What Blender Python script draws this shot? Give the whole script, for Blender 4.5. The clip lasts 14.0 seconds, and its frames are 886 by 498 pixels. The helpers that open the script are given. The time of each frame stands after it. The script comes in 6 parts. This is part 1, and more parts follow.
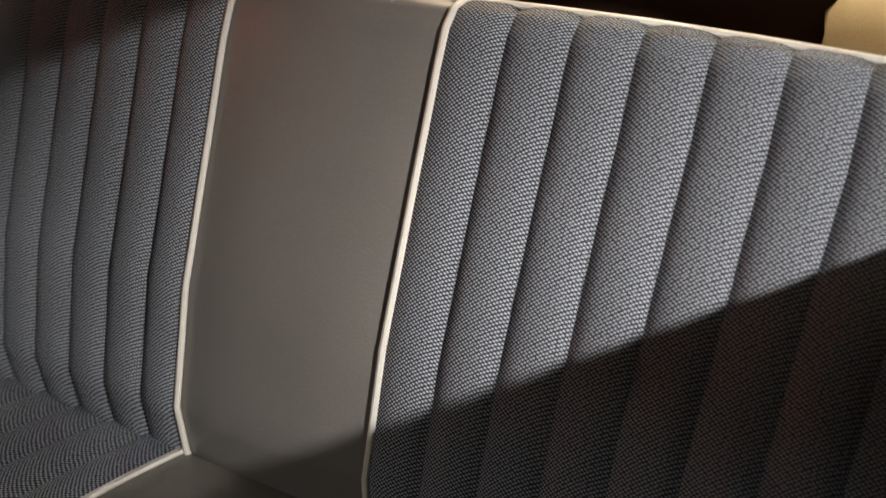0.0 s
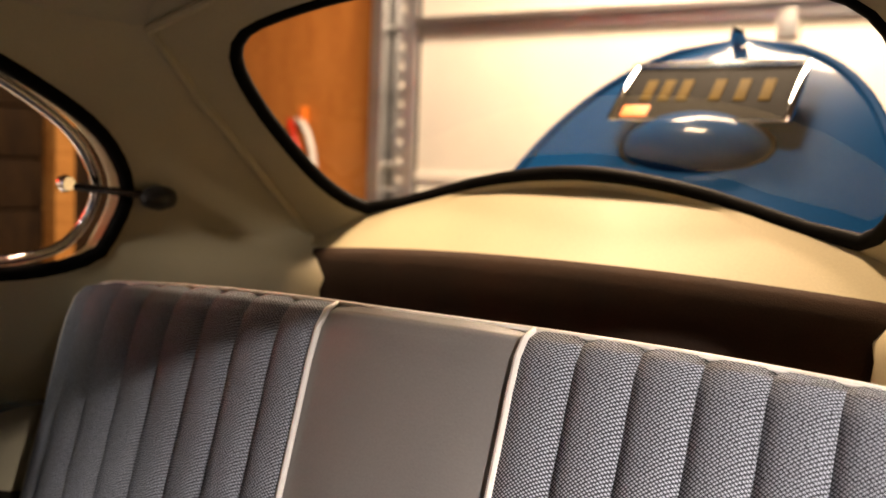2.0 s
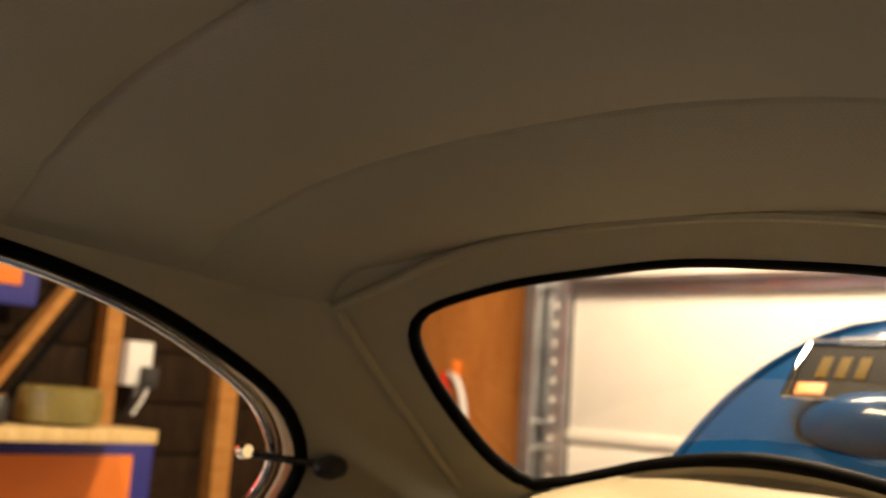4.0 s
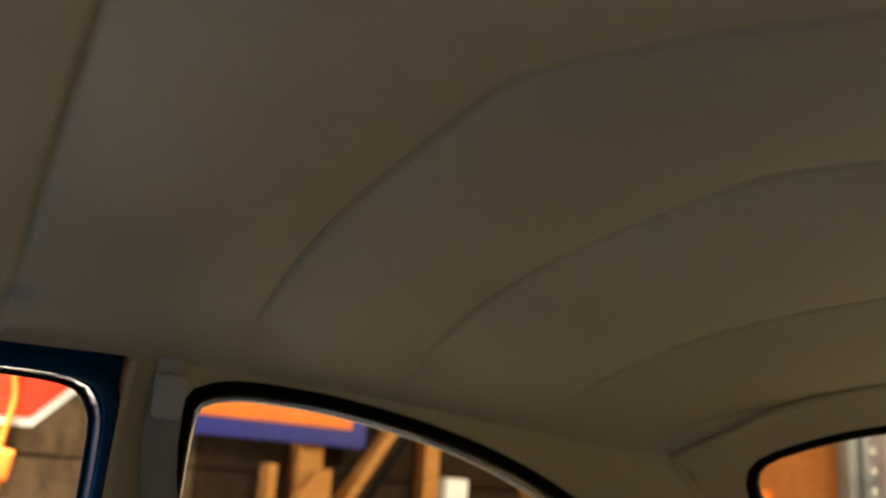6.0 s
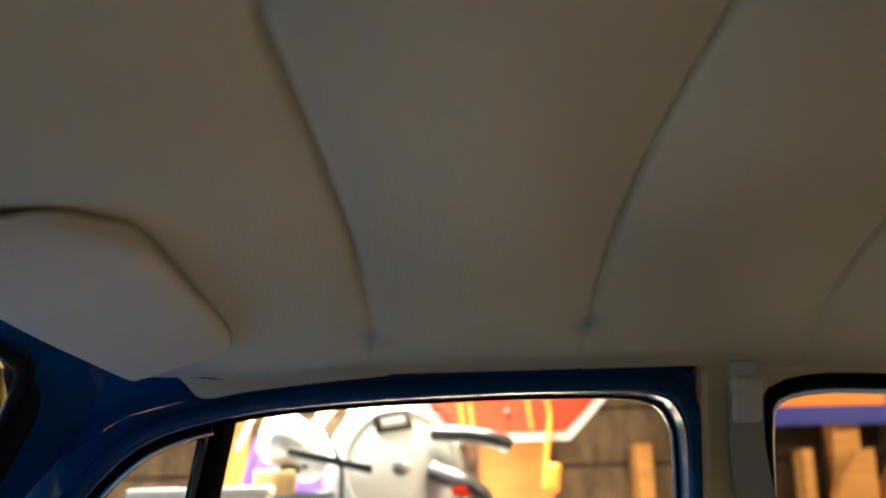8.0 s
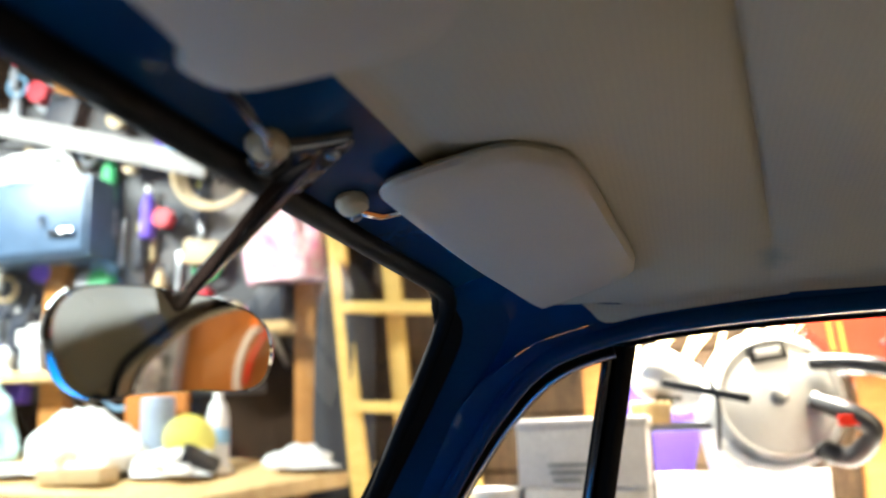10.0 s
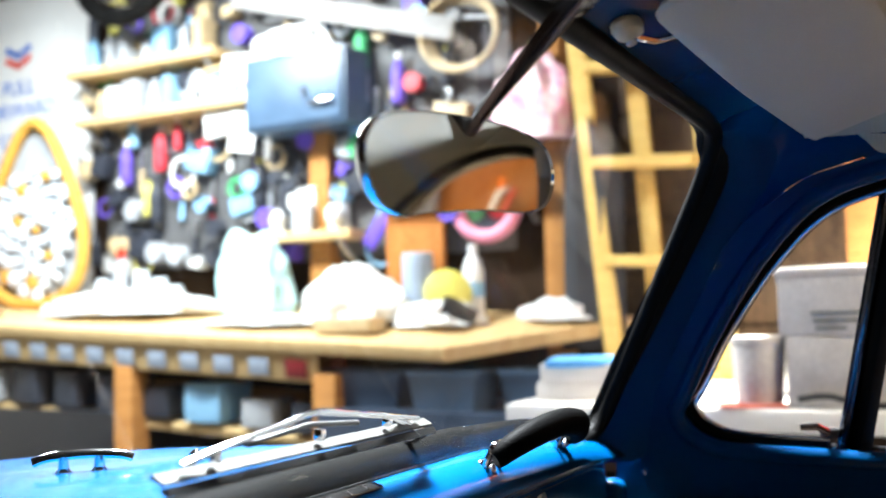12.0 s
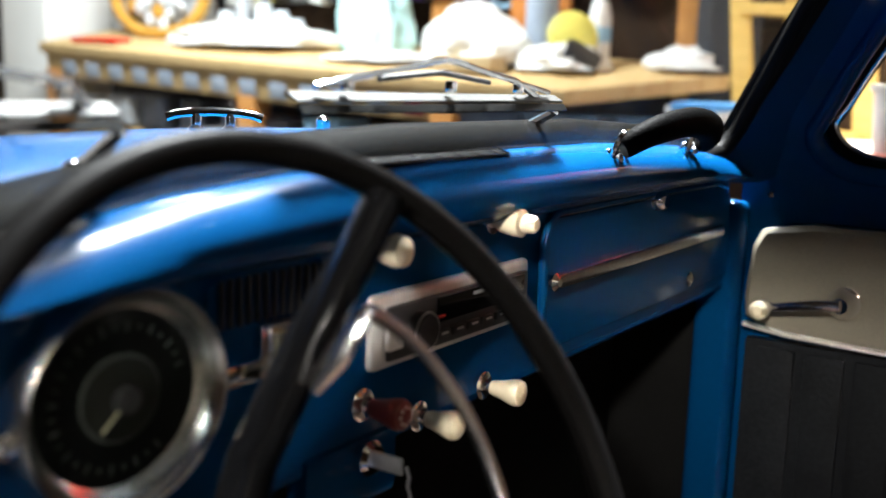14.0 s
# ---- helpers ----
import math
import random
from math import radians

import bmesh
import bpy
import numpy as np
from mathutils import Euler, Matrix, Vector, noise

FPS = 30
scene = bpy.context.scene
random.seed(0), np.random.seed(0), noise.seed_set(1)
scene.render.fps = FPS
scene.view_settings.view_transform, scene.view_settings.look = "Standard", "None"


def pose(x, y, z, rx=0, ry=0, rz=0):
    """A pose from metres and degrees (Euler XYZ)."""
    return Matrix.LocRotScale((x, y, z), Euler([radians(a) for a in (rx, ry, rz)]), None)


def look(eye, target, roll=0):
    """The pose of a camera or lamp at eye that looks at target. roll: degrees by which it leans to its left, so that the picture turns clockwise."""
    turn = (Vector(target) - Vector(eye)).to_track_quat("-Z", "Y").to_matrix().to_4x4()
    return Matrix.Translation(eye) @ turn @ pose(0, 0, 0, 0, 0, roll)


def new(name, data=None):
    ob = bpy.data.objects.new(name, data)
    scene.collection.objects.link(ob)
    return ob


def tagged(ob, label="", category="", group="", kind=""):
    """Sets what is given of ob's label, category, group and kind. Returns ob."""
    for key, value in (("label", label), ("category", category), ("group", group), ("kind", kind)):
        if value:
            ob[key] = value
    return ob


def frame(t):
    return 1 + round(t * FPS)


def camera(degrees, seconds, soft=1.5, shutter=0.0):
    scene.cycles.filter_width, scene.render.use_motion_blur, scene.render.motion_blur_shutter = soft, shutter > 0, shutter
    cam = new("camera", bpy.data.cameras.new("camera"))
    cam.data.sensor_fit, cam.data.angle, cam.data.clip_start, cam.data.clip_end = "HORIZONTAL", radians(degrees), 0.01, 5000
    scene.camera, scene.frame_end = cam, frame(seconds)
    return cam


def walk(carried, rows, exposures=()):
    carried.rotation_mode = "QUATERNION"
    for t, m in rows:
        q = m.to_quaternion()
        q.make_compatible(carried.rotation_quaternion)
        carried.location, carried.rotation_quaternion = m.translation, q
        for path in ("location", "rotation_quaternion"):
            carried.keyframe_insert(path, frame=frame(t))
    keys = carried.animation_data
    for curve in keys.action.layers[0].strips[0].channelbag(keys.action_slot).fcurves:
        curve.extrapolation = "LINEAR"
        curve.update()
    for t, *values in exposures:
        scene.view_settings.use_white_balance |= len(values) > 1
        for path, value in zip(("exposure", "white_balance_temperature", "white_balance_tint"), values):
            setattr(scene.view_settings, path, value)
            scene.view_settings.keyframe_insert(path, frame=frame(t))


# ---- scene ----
cam = camera(48.28, 14.0)
cam.data.dof.use_dof = True
cam.data.dof.focus_distance = 0.94
cam.data.dof.aperture_fstop = 3.8
walk(cam, [
    (0, look((-0.579, -0.938, 1.077), (0.356, -2.578, 0.336), 1.9)),
    (0.5, look((-0.569, -0.936, 1.055), (0.463, -2.582, 0.581), 1.6)),
    (1, look((-0.587, -0.917, 1.101), (0.495, -2.565, 0.767), 1.6)),
    (1.5, look((-0.594, -0.887, 1.116), (0.483, -2.549, 0.836), 2.5)),
    (2, look((-0.584, -0.878, 1.120), (0.502, -2.549, 0.952), 2.2)),
    (2.2, look((-0.588, -0.872, 1.125), (0.522, -2.533, 1.011), 1.9)),
    (4.3, look((-0.551, -0.826, 1.172), (0.814, -2.243, 1.532), 4.0)),
    (4.5, look((-0.555, -0.812, 1.177), (0.843, -2.187, 1.571), 3.8)),
    (5, look((-0.575, -0.753, 1.192), (0.891, -2.035, 1.648), 3.3)),
    (5.5, look((-0.594, -0.708, 1.201), (0.952, -1.896, 1.648), 1.7)),
    (6, look((-0.609, -0.663, 1.196), (1.033, -1.689, 1.700), 3.6)),
    (6.5, look((-0.612, -0.624, 1.204), (1.179, -1.355, 1.711), 2.2)),
    (7, look((-0.592, -0.587, 1.205), (1.294, -1.056, 1.679), 0.4)),
    (7.5, look((-0.583, -0.567, 1.206), (1.328, -0.905, 1.689), -0.7)),
    (8, look((-0.587, -0.555, 1.209), (1.347, -0.744, 1.682), -1.8)),
    (8.5, look((-0.587, -0.537, 1.208), (1.359, -0.547, 1.671), -3.2)),
    (9, look((-0.586, -0.513, 1.206), (1.359, -0.376, 1.651), -3.4)),
    (9.2, look((-0.594, -0.505, 1.203), (1.347, -0.305, 1.642), -3.2)),
    (11.3, look((-0.669, -0.465, 1.148), (1.149, 0.343, 1.359), -0.2)),
    (11.5, look((-0.672, -0.469, 1.152), (1.135, 0.369, 1.327), -0.3)),
    (12, look((-0.670, -0.461, 1.144), (1.096, 0.469, 1.278), -1.4)),
    (12.5, look((-0.675, -0.430, 1.116), (1.046, 0.590, 1.113), -0.9)),
    (13, look((-0.676, -0.420, 1.087), (1.008, 0.647, 0.932), 0.6)),
    (13.5, look((-0.671, -0.432, 1.069), (0.972, 0.677, 0.805), 1.5)),
    (14, look((-0.659, -0.437, 1.058), (0.972, 0.672, 0.726), 1.7)),
], [(0.0, -0.62, 7700, 13), (0.6, -0.42, 7900, 15), (1.2, -0.28, 8200, 20), (2.2, -0.14, 8200, 21), (4.3, -0.18, 7700, 12), (7.0, 0.05, 7000, 1), (9.2, 0.35, 6800, 2), (11.3, 0.32, 6400, 9), (12.5, 0.28, 6350, 9), (13.0, 0.1, 6450, 9), (14.0, -0.1, 6600, 9)])

# ---- world and lights ----
# faint warm glow added as fill for the shadows
world = bpy.data.worlds.new("warm_fill")
scene.world = world
world.use_nodes = True
world.node_tree.nodes["Background"].inputs[0].default_value = (1.0, 0.62, 0.36, 1)
world.node_tree.nodes["Background"].inputs[1].default_value = 0.006


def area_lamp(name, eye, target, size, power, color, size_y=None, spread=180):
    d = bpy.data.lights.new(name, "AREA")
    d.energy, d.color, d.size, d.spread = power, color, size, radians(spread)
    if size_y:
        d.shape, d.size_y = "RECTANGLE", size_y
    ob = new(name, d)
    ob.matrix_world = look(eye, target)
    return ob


# unseen lamp placed from the seat's shadow edges; its narrow beam fades across
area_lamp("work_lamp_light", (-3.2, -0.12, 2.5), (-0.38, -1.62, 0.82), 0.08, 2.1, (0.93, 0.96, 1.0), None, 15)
# added fill for the dashboard face, from no known lamp
area_lamp("dash_fill_light", (-2.15, -0.85, 1.95), (0.13, -0.06, 0.94), 0.14, 1.4, (1.0, 0.94, 0.86), None, 20)
area_lamp("shop_tube_light_front", (1.30, 2.1, 2.66), (1.6, 2.2, 0.9), 1.2, 155, (0.93, 0.98, 1.0), 0.25)
area_lamp("shop_tube_light_bonnet", (0.78, 0.42, 3.05), (0.14, 0.0, 0.95), 0.3, 165, (0.92, 0.97, 1.0), 1.1, 52)
area_lamp("shop_tube_light_side", (2.02, -0.62, 2.6), (2.0, -0.60, 0.9), 0.2, 150, (1.0, 0.92, 0.82), 1.0, 62)
area_lamp("shop_tube_light_rear", (0.35, -2.02, 2.62), (0.33, -2.10, 0.9), 0.4, 58, (1.0, 0.80, 0.56), 0.2)
# added fill for the garage door and plywood; no such tube is known
area_lamp("door_fill_light", (0.3, -3.15, 2.62), (0.4, -3.4, 0.9), 1.0, 105, (1.0, 0.84, 0.64), 0.2)


# ---- materials ----
def nodes_of(m):
    m.use_nodes = True
    return m.node_tree.nodes, m.node_tree.links, m.node_tree.nodes["Principled BSDF"]


def mat(name, color, rough=0.5, metal=0.0, vary=0.12, scale=9.0, fine=120.0, bump=0.0, coat=0.0, spec=0.5, rough_vary=0.1, stretch=(1, 1, 1), second=None):
    """A surface with two scales of variation in colour and gloss, and a fine relief."""
    m = bpy.data.materials.new(name)
    n, l, p = nodes_of(m)
    tc = n.new("ShaderNodeTexCoord")
    mp = n.new("ShaderNodeMapping")
    mp.inputs["Scale"].default_value = stretch
    l.new(tc.outputs["Object"], mp.inputs[0])
    a, b = n.new("ShaderNodeTexNoise"), n.new("ShaderNodeTexNoise")
    a.inputs["Scale"].default_value, b.inputs["Scale"].default_value = scale, fine
    a.inputs["Detail"].default_value, b.inputs["Detail"].default_value = 4, 3
    l.new(mp.outputs[0], a.inputs[0]), l.new(mp.outputs[0], b.inputs[0])
    mx = n.new("ShaderNodeMath")
    mx.operation = "ADD"
    l.new(a.outputs[0], mx.inputs[0]), l.new(b.outputs[0], mx.inputs[1])
    rp = n.new("ShaderNodeValToRGB")
    c = Vector(color)
    lo, hi = c * (1 - vary), (Vector(second) if second else c * (1 + vary))
    rp.color_ramp.elements[0].position, rp.color_ramp.elements[1].position = 0.35, 0.65
    rp.color_ramp.elements[0].color, rp.color_ramp.elements[1].color = (*lo, 1), (*[min(v, 1) for v in hi], 1)
    hf = n.new("ShaderNodeMath")
    hf.operation, hf.inputs[1].default_value = "MULTIPLY", 0.5
    l.new(mx.outputs[0], hf.inputs[0]), l.new(hf.outputs[0], rp.inputs[0]), l.new(rp.outputs[0], p.inputs["Base Color"])
    rr = n.new("ShaderNodeMapRange")
    rr.inputs["To Min"].default_value, rr.inputs["To Max"].default_value = max(rough - rough_vary, 0.02), min(rough + rough_vary, 1)
    l.new(a.outputs[0], rr.inputs[0]), l.new(rr.outputs[0], p.inputs["Roughness"])
    p.inputs["Metallic"].default_value, p.inputs["Coat Weight"].default_value, p.inputs["Specular IOR Level"].default_value = metal, coat, spec
    if coat:
        p.inputs["Coat Roughness"].default_value = 0.05
    if bump:
        bp = n.new("ShaderNodeBump")
        bp.inputs["Strength"].default_value, bp.inputs["Distance"].default_value = bump, 0.002
        l.new(b.outputs[0], bp.inputs["Height"]), l.new(bp.outputs[0], p.inputs["Normal"])
    return m


def dotted(name, color, dark, pitch, size, rough, bump, random_ness=0.0, turn=0.0, upright=0.0, soft_edge=0.18):
    """A surface with small round marks in rows: woven tweed, or pierced vinyl."""
    m = mat(name, color, rough, vary=0.05, scale=4, fine=300)
    n, l, p = nodes_of(m)
    tc, mp, v = n.new("ShaderNodeTexCoord"), n.new("ShaderNodeMapping"), n.new("ShaderNodeTexVoronoi")
    mp.inputs["Rotation"].default_value = (0, 0, turn)
    v.voronoi_dimensions = "2D"
    v.inputs["Scale"].default_value, v.inputs["Randomness"].default_value = 1 / pitch, random_ness
    sx, cx, su = n.new("ShaderNodeSeparateXYZ"), n.new("ShaderNodeCombineXYZ"), n.new("ShaderNodeMath")
    su.operation, su.inputs[2].default_value = "MULTIPLY_ADD", 0.0
    su.inputs[1].default_value = upright
    l.new(tc.outputs["Object"], sx.inputs[0]), l.new(sx.outputs["X"], cx.inputs["X"])
    l.new(sx.outputs["Z"], su.inputs[0]), l.new(sx.outputs["Y"], su.inputs[2]), l.new(su.outputs[0], cx.inputs["Y"])
    l.new(cx.outputs[0], mp.inputs[0]), l.new(mp.outputs[0], v.inputs["Vector"])
    r = n.new("ShaderNodeMapRange")
    r.inputs["From Min"].default_value, r.inputs["From Max"].default_value = size, size + soft_edge
    l.new(v.outputs["Distance"], r.inputs[0])
    old = p.inputs["Base Color"].links[0].from_socket
    mix = n.new("ShaderNodeMix")
    mix.data_type = "RGBA"
    mix.inputs["A"].default_value = (*dark, 1)
    l.new(r.outputs[0], mix.inputs["Factor"]), l.new(old, mix.inputs["B"]), l.new(mix.outputs["Result"], p.inputs["Base Color"])
    bp = n.new("ShaderNodeBump")
    bp.inputs["Strength"].default_value, bp.inputs["Distance"].default_value = bump, 0.001
    l.new(r.outputs[0], bp.inputs["Height"]), l.new(bp.outputs[0], p.inputs["Normal"])
    return m


def pane_material(name, tint, gloss=0.4):
    m = bpy.data.materials.new(name)
    n, l, p = nodes_of(m)
    tr, gl, fr, mx, mu = n.new("ShaderNodeBsdfTransparent"), n.new("ShaderNodeBsdfGlossy"), n.new("ShaderNodeFresnel"), n.new("ShaderNodeMixShader"), n.new("ShaderNodeMath")
    tr.inputs[0].default_value = (*tint, 1)
    gl.inputs["Roughness"].default_value = 0.02
    fr.inputs[0].default_value = 1.45
    mu.operation, mu.inputs[1].default_value = "MULTIPLY", gloss
    l.new(fr.outputs[0], mu.inputs[0]), l.new(mu.outputs[0], mx.inputs[0])
    l.new(tr.outputs[0], mx.inputs[1]), l.new(gl.outputs[0], mx.inputs[2])
    l.new(mx.outputs[0], n["Material Output"].inputs[0])
    return m


def dusty_pane(m, least, most):
    """A film of dust and wiped smears over a pane."""
    n, l = m.node_tree.nodes, m.node_tree.links
    tc, mp, no, rg, df, mx = [n.new("ShaderNode" + k) for k in ("TexCoord", "Mapping", "TexNoise", "MapRange", "BsdfDiffuse", "MixShader")]
    mp.inputs["Scale"].default_value = (3, 3, 9)
    no.inputs["Scale"].default_value, no.inputs["Detail"].default_value = 2.5, 6
    rg.inputs[1].default_value, rg.inputs[2].default_value = 0.35, 0.75
    rg.inputs[3].default_value, rg.inputs[4].default_value = least, most
    df.inputs[0].default_value = (0.75, 0.74, 0.72, 1)
    clean = n["Material Output"].inputs[0].links[0].from_socket
    l.new(tc.outputs["Object"], mp.inputs[0]), l.new(mp.outputs[0], no.inputs["Vector"]), l.new(no.outputs[0], rg.inputs[0])
    l.new(rg.outputs[0], mx.inputs[0]), l.new(clean, mx.inputs[1]), l.new(df.outputs[0], mx.inputs[2])
    l.new(mx.outputs[0], n["Material Output"].inputs[0])
    return m


def patched(m, spots, color, reach):
    """Patches of another colour with an uneven outline round some places of a surface."""
    n, l, p = nodes_of(m)
    geo, no = n.new("ShaderNodeNewGeometry"), n.new("ShaderNodeTexNoise")
    no.inputs["Scale"].default_value, no.inputs["Detail"].default_value = 45, 4
    l.new(geo.outputs["Position"], no.inputs["Vector"])
    for spot in spots:
        ds, ad, rg, mx = n.new("ShaderNodeVectorMath"), n.new("ShaderNodeMath"), n.new("ShaderNodeMapRange"), n.new("ShaderNodeMix")
        ds.operation, ds.inputs[1].default_value = "DISTANCE", spot
        ad.operation, ad.inputs[1].default_value = "MULTIPLY_ADD", reach * 1.3
        rg.inputs[1].default_value, rg.inputs[2].default_value, rg.inputs[3].default_value, rg.inputs[4].default_value = reach * 0.7, reach * 1.7, 0.62, 0.0
        mx.data_type, mx.inputs["B"].default_value = "RGBA", (*color, 1)
        l.new(geo.outputs["Position"], ds.inputs[0]), l.new(no.outputs[0], ad.inputs[0]), l.new(ds.outputs["Value"], ad.inputs[2])
        l.new(ad.outputs[0], rg.inputs[0]), l.new(rg.outputs[0], mx.inputs["Factor"])
        l.new(p.inputs["Base Color"].links[0].from_socket, mx.inputs["A"]), l.new(mx.outputs["Result"], p.inputs["Base Color"])
    return m


def wood(name, light, dark, stretch=(1.5, 1.5, 14), scale=6):
    return mat(name, dark, 0.7, vary=0.0, second=light, scale=scale, fine=45, bump=0.25, stretch=stretch, spec=0.12)


M_LINER = dotted("pierced_headliner_vinyl", (0.52, 0.475, 0.345), (0.485, 0.443, 0.322), 0.0055, 0.14, 0.6, 0.03)
# blue-grey patches at two seam ends on the passenger side
patched(M_LINER, ((0.514, -0.581, 1.374), (0.502, -0.825, 1.388)), (0.20, 0.27, 0.28), 0.024)
M_TRIM = mat("beige_trim_vinyl", (0.58, 0.52, 0.355), 0.5, vary=0.06, bump=0.15, fine=400)
M_VISOR = mat("visor_vinyl", (0.57, 0.51, 0.395), 0.5, vary=0.05, bump=0.12, fine=500)
M_BLUE = mat("blue_car_paint", (0.0005, 0.035, 0.113), 0.25, vary=0.05, scale=3, coat=0.2, spec=0.05, rough_vary=0.04)
M_BLUE_IN = M_BLUE
M_RUBBER = mat("black_rubber", (0.005, 0.005, 0.005), 0.5, spec=0.04, vary=0.2, bump=0.1)
M_PAD = mat("black_dash_vinyl", (0.0012, 0.0012, 0.0012), 0.6, spec=0.012, vary=0.2, bump=0.3, fine=300)
M_SATIN = mat("worn_satin_chrome", (0.86, 0.86, 0.88), 0.24, 1.0, vary=0.05, rough_vary=0.08)
M_CHROME = mat("chrome", (0.82, 0.82, 0.84), 0.08, 1.0, vary=0.04, rough_vary=0.05)
# chrome given a dark base colour in place of dark reflections
M_DARK_CHROME = mat("dark_chrome", (0.11, 0.11, 0.12), 0.16, 1.0, vary=0.2)
M_STEEL = mat("galvanised_steel", (0.45, 0.46, 0.48), 0.4, 0.9, vary=0.15)
M_CREAM = mat("cream_knob_plastic", (0.86, 0.76, 0.56), 0.3, vary=0.06, coat=0.4)
M_PIPING = mat("white_piping_vinyl", (0.80, 0.78, 0.73), 0.4, vary=0.05)
M_TWEED = dotted("grey_tweed_cloth", (0.029, 0.033, 0.043), (0.52, 0.58, 0.67), 0.0035, 0.11, 0.9, -0.8, 0.16, 0.785, -1.0, 0.34)
M_GREYV = mat("grey_seat_vinyl", (0.19, 0.182, 0.175), 0.42, vary=0.06, bump=0.15, fine=350)
M_CARPET = mat("dark_brown_carpet", (0.042, 0.021, 0.012), 0.95, vary=0.35, fine=700, bump=0.6)
M_FELT = mat("black_sound_felt", (0.006, 0.006, 0.006), 0.95, vary=0.3, spec=0.02, bump=0.4, fine=300)
M_GLASS = pane_material("window_glass", (0.94, 0.96, 0.95), 0.06)
# dust film thickened to stand for the haze over the view ahead as well
M_SCREEN = dusty_pane(pane_material("dusty_windscreen_glass", (0.94, 0.96, 0.95), 0.06), 0.03, 0.09)
M_PLY = wood("orange_plywood", (0.56, 0.22, 0.06), (0.38, 0.13, 0.03), (3, 3, 0.7), 4)
M_STUD = wood("bare_pine_stud", (0.56, 0.27, 0.085), (0.34, 0.14, 0.04))
M_BENCHWOOD = wood("pale_bench_wood", (0.75, 0.56, 0.30), (0.55, 0.36, 0.15), (1.5, 12, 1.5))
M_DOORW = mat("white_garage_door_paint", (0.80, 0.77, 0.72), 0.5, vary=0.04, bump=0.08)
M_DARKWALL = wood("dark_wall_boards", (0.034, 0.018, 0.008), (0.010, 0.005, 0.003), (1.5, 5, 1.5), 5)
M_CONC = mat("concrete", (0.20, 0.19, 0.175), 0.85, vary=0.25, bump=0.3)
M_WHITE = mat("white_plastic", (0.80, 0.80, 0.79), 0.4, vary=0.05)
M_BLACKP = mat("black_plastic", (0.02, 0.02, 0.022), 0.4, vary=0.2)
M_RED = mat("red_enamel", (0.72, 0.03, 0.012), 0.4, vary=0.12)
M_ORANGE = mat("orange_paint", (0.90, 0.22, 0.03), 0.5, vary=0.06)
M_NAVY = mat("royal_blue_paint", (0.02, 0.025, 0.22), 0.5, vary=0.1)
M_SILVER = mat("silver_metal", (0.6, 0.6, 0.6), 0.3, 1.0, vary=0.08)


# ---- shape helpers ----
def part(name, bm, material, parent=None, label="", angle=38):
    me = bpy.data.meshes.new(name)
    bmesh.ops.recalc_face_normals(bm, faces=bm.faces)
    bm.to_mesh(me)
    bm.free()
    for f in me.polygons:
        f.use_smooth = True
    me.set_sharp_from_angle(angle=radians(angle))
    if material:
        me.materials.append(material)
    ob = new(name, me)
    if parent:
        ob.parent = parent
        ob.matrix_parent_inverse = parent.matrix_world.inverted()
    if label:
        ob["label"] = label
    return ob


def thing(name, at, label, category, group="", kind=""):
    ob = new(name)
    ob.location = at
    ob.empty_display_size = 0.05
    ob.matrix_world = Matrix.Translation(at)
    return tagged(ob, label, category, group, kind)


def loft(loops, close=True, caps=False, bm=None):
    bm = bm or bmesh.new()
    vs = [[bm.verts.new(p) for p in loop] for loop in loops]
    n = len(vs[0])
    for a, b in zip(vs, vs[1:]):
        for i in range(n if close else n - 1):
            j = (i + 1) % n
            bm.faces.new((a[i], a[j], b[j], b[i]))
    if caps:
        bm.faces.new(vs[0][::-1]), bm.faces.new(vs[-1])
    return bm


def box(sx, sy, sz, m=None, bevel=0.003, bm=None, seg=2):
    own = bmesh.new()
    bmesh.ops.create_cube(own, size=1)
    bmesh.ops.scale(own, vec=(sx, sy, sz), verts=own.verts)
    if bevel:
        bmesh.ops.bevel(own, geom=own.edges[:], offset=min(bevel, 0.45 * min(sx, sy, sz)), segments=seg, affect="EDGES", profile=0.6)
    if m is not None:
        bmesh.ops.transform(own, matrix=m, verts=own.verts)
    if bm is None:
        return own
    me = bpy.data.meshes.new("joined")
    own.to_mesh(me), own.free()
    bm.from_mesh(me)
    bpy.data.meshes.remove(me)
    return bm


def between(a, b, up=(0, 0, 1)):
    """A pose at the middle of a and b with z along b - a; and the length."""
    a, b = Vector(a), Vector(b)
    d = b - a
    return Matrix.Translation((a + b) / 2) @ d.to_track_quat("Z", "Y").to_matrix().to_4x4(), d.length


def stick(a, b, w, d=None, bevel=0.003, spin=0):
    m, n = between(a, b)
    return box(w, d or w, n, m @ pose(0, 0, 0, 0, 0, spin), bevel)


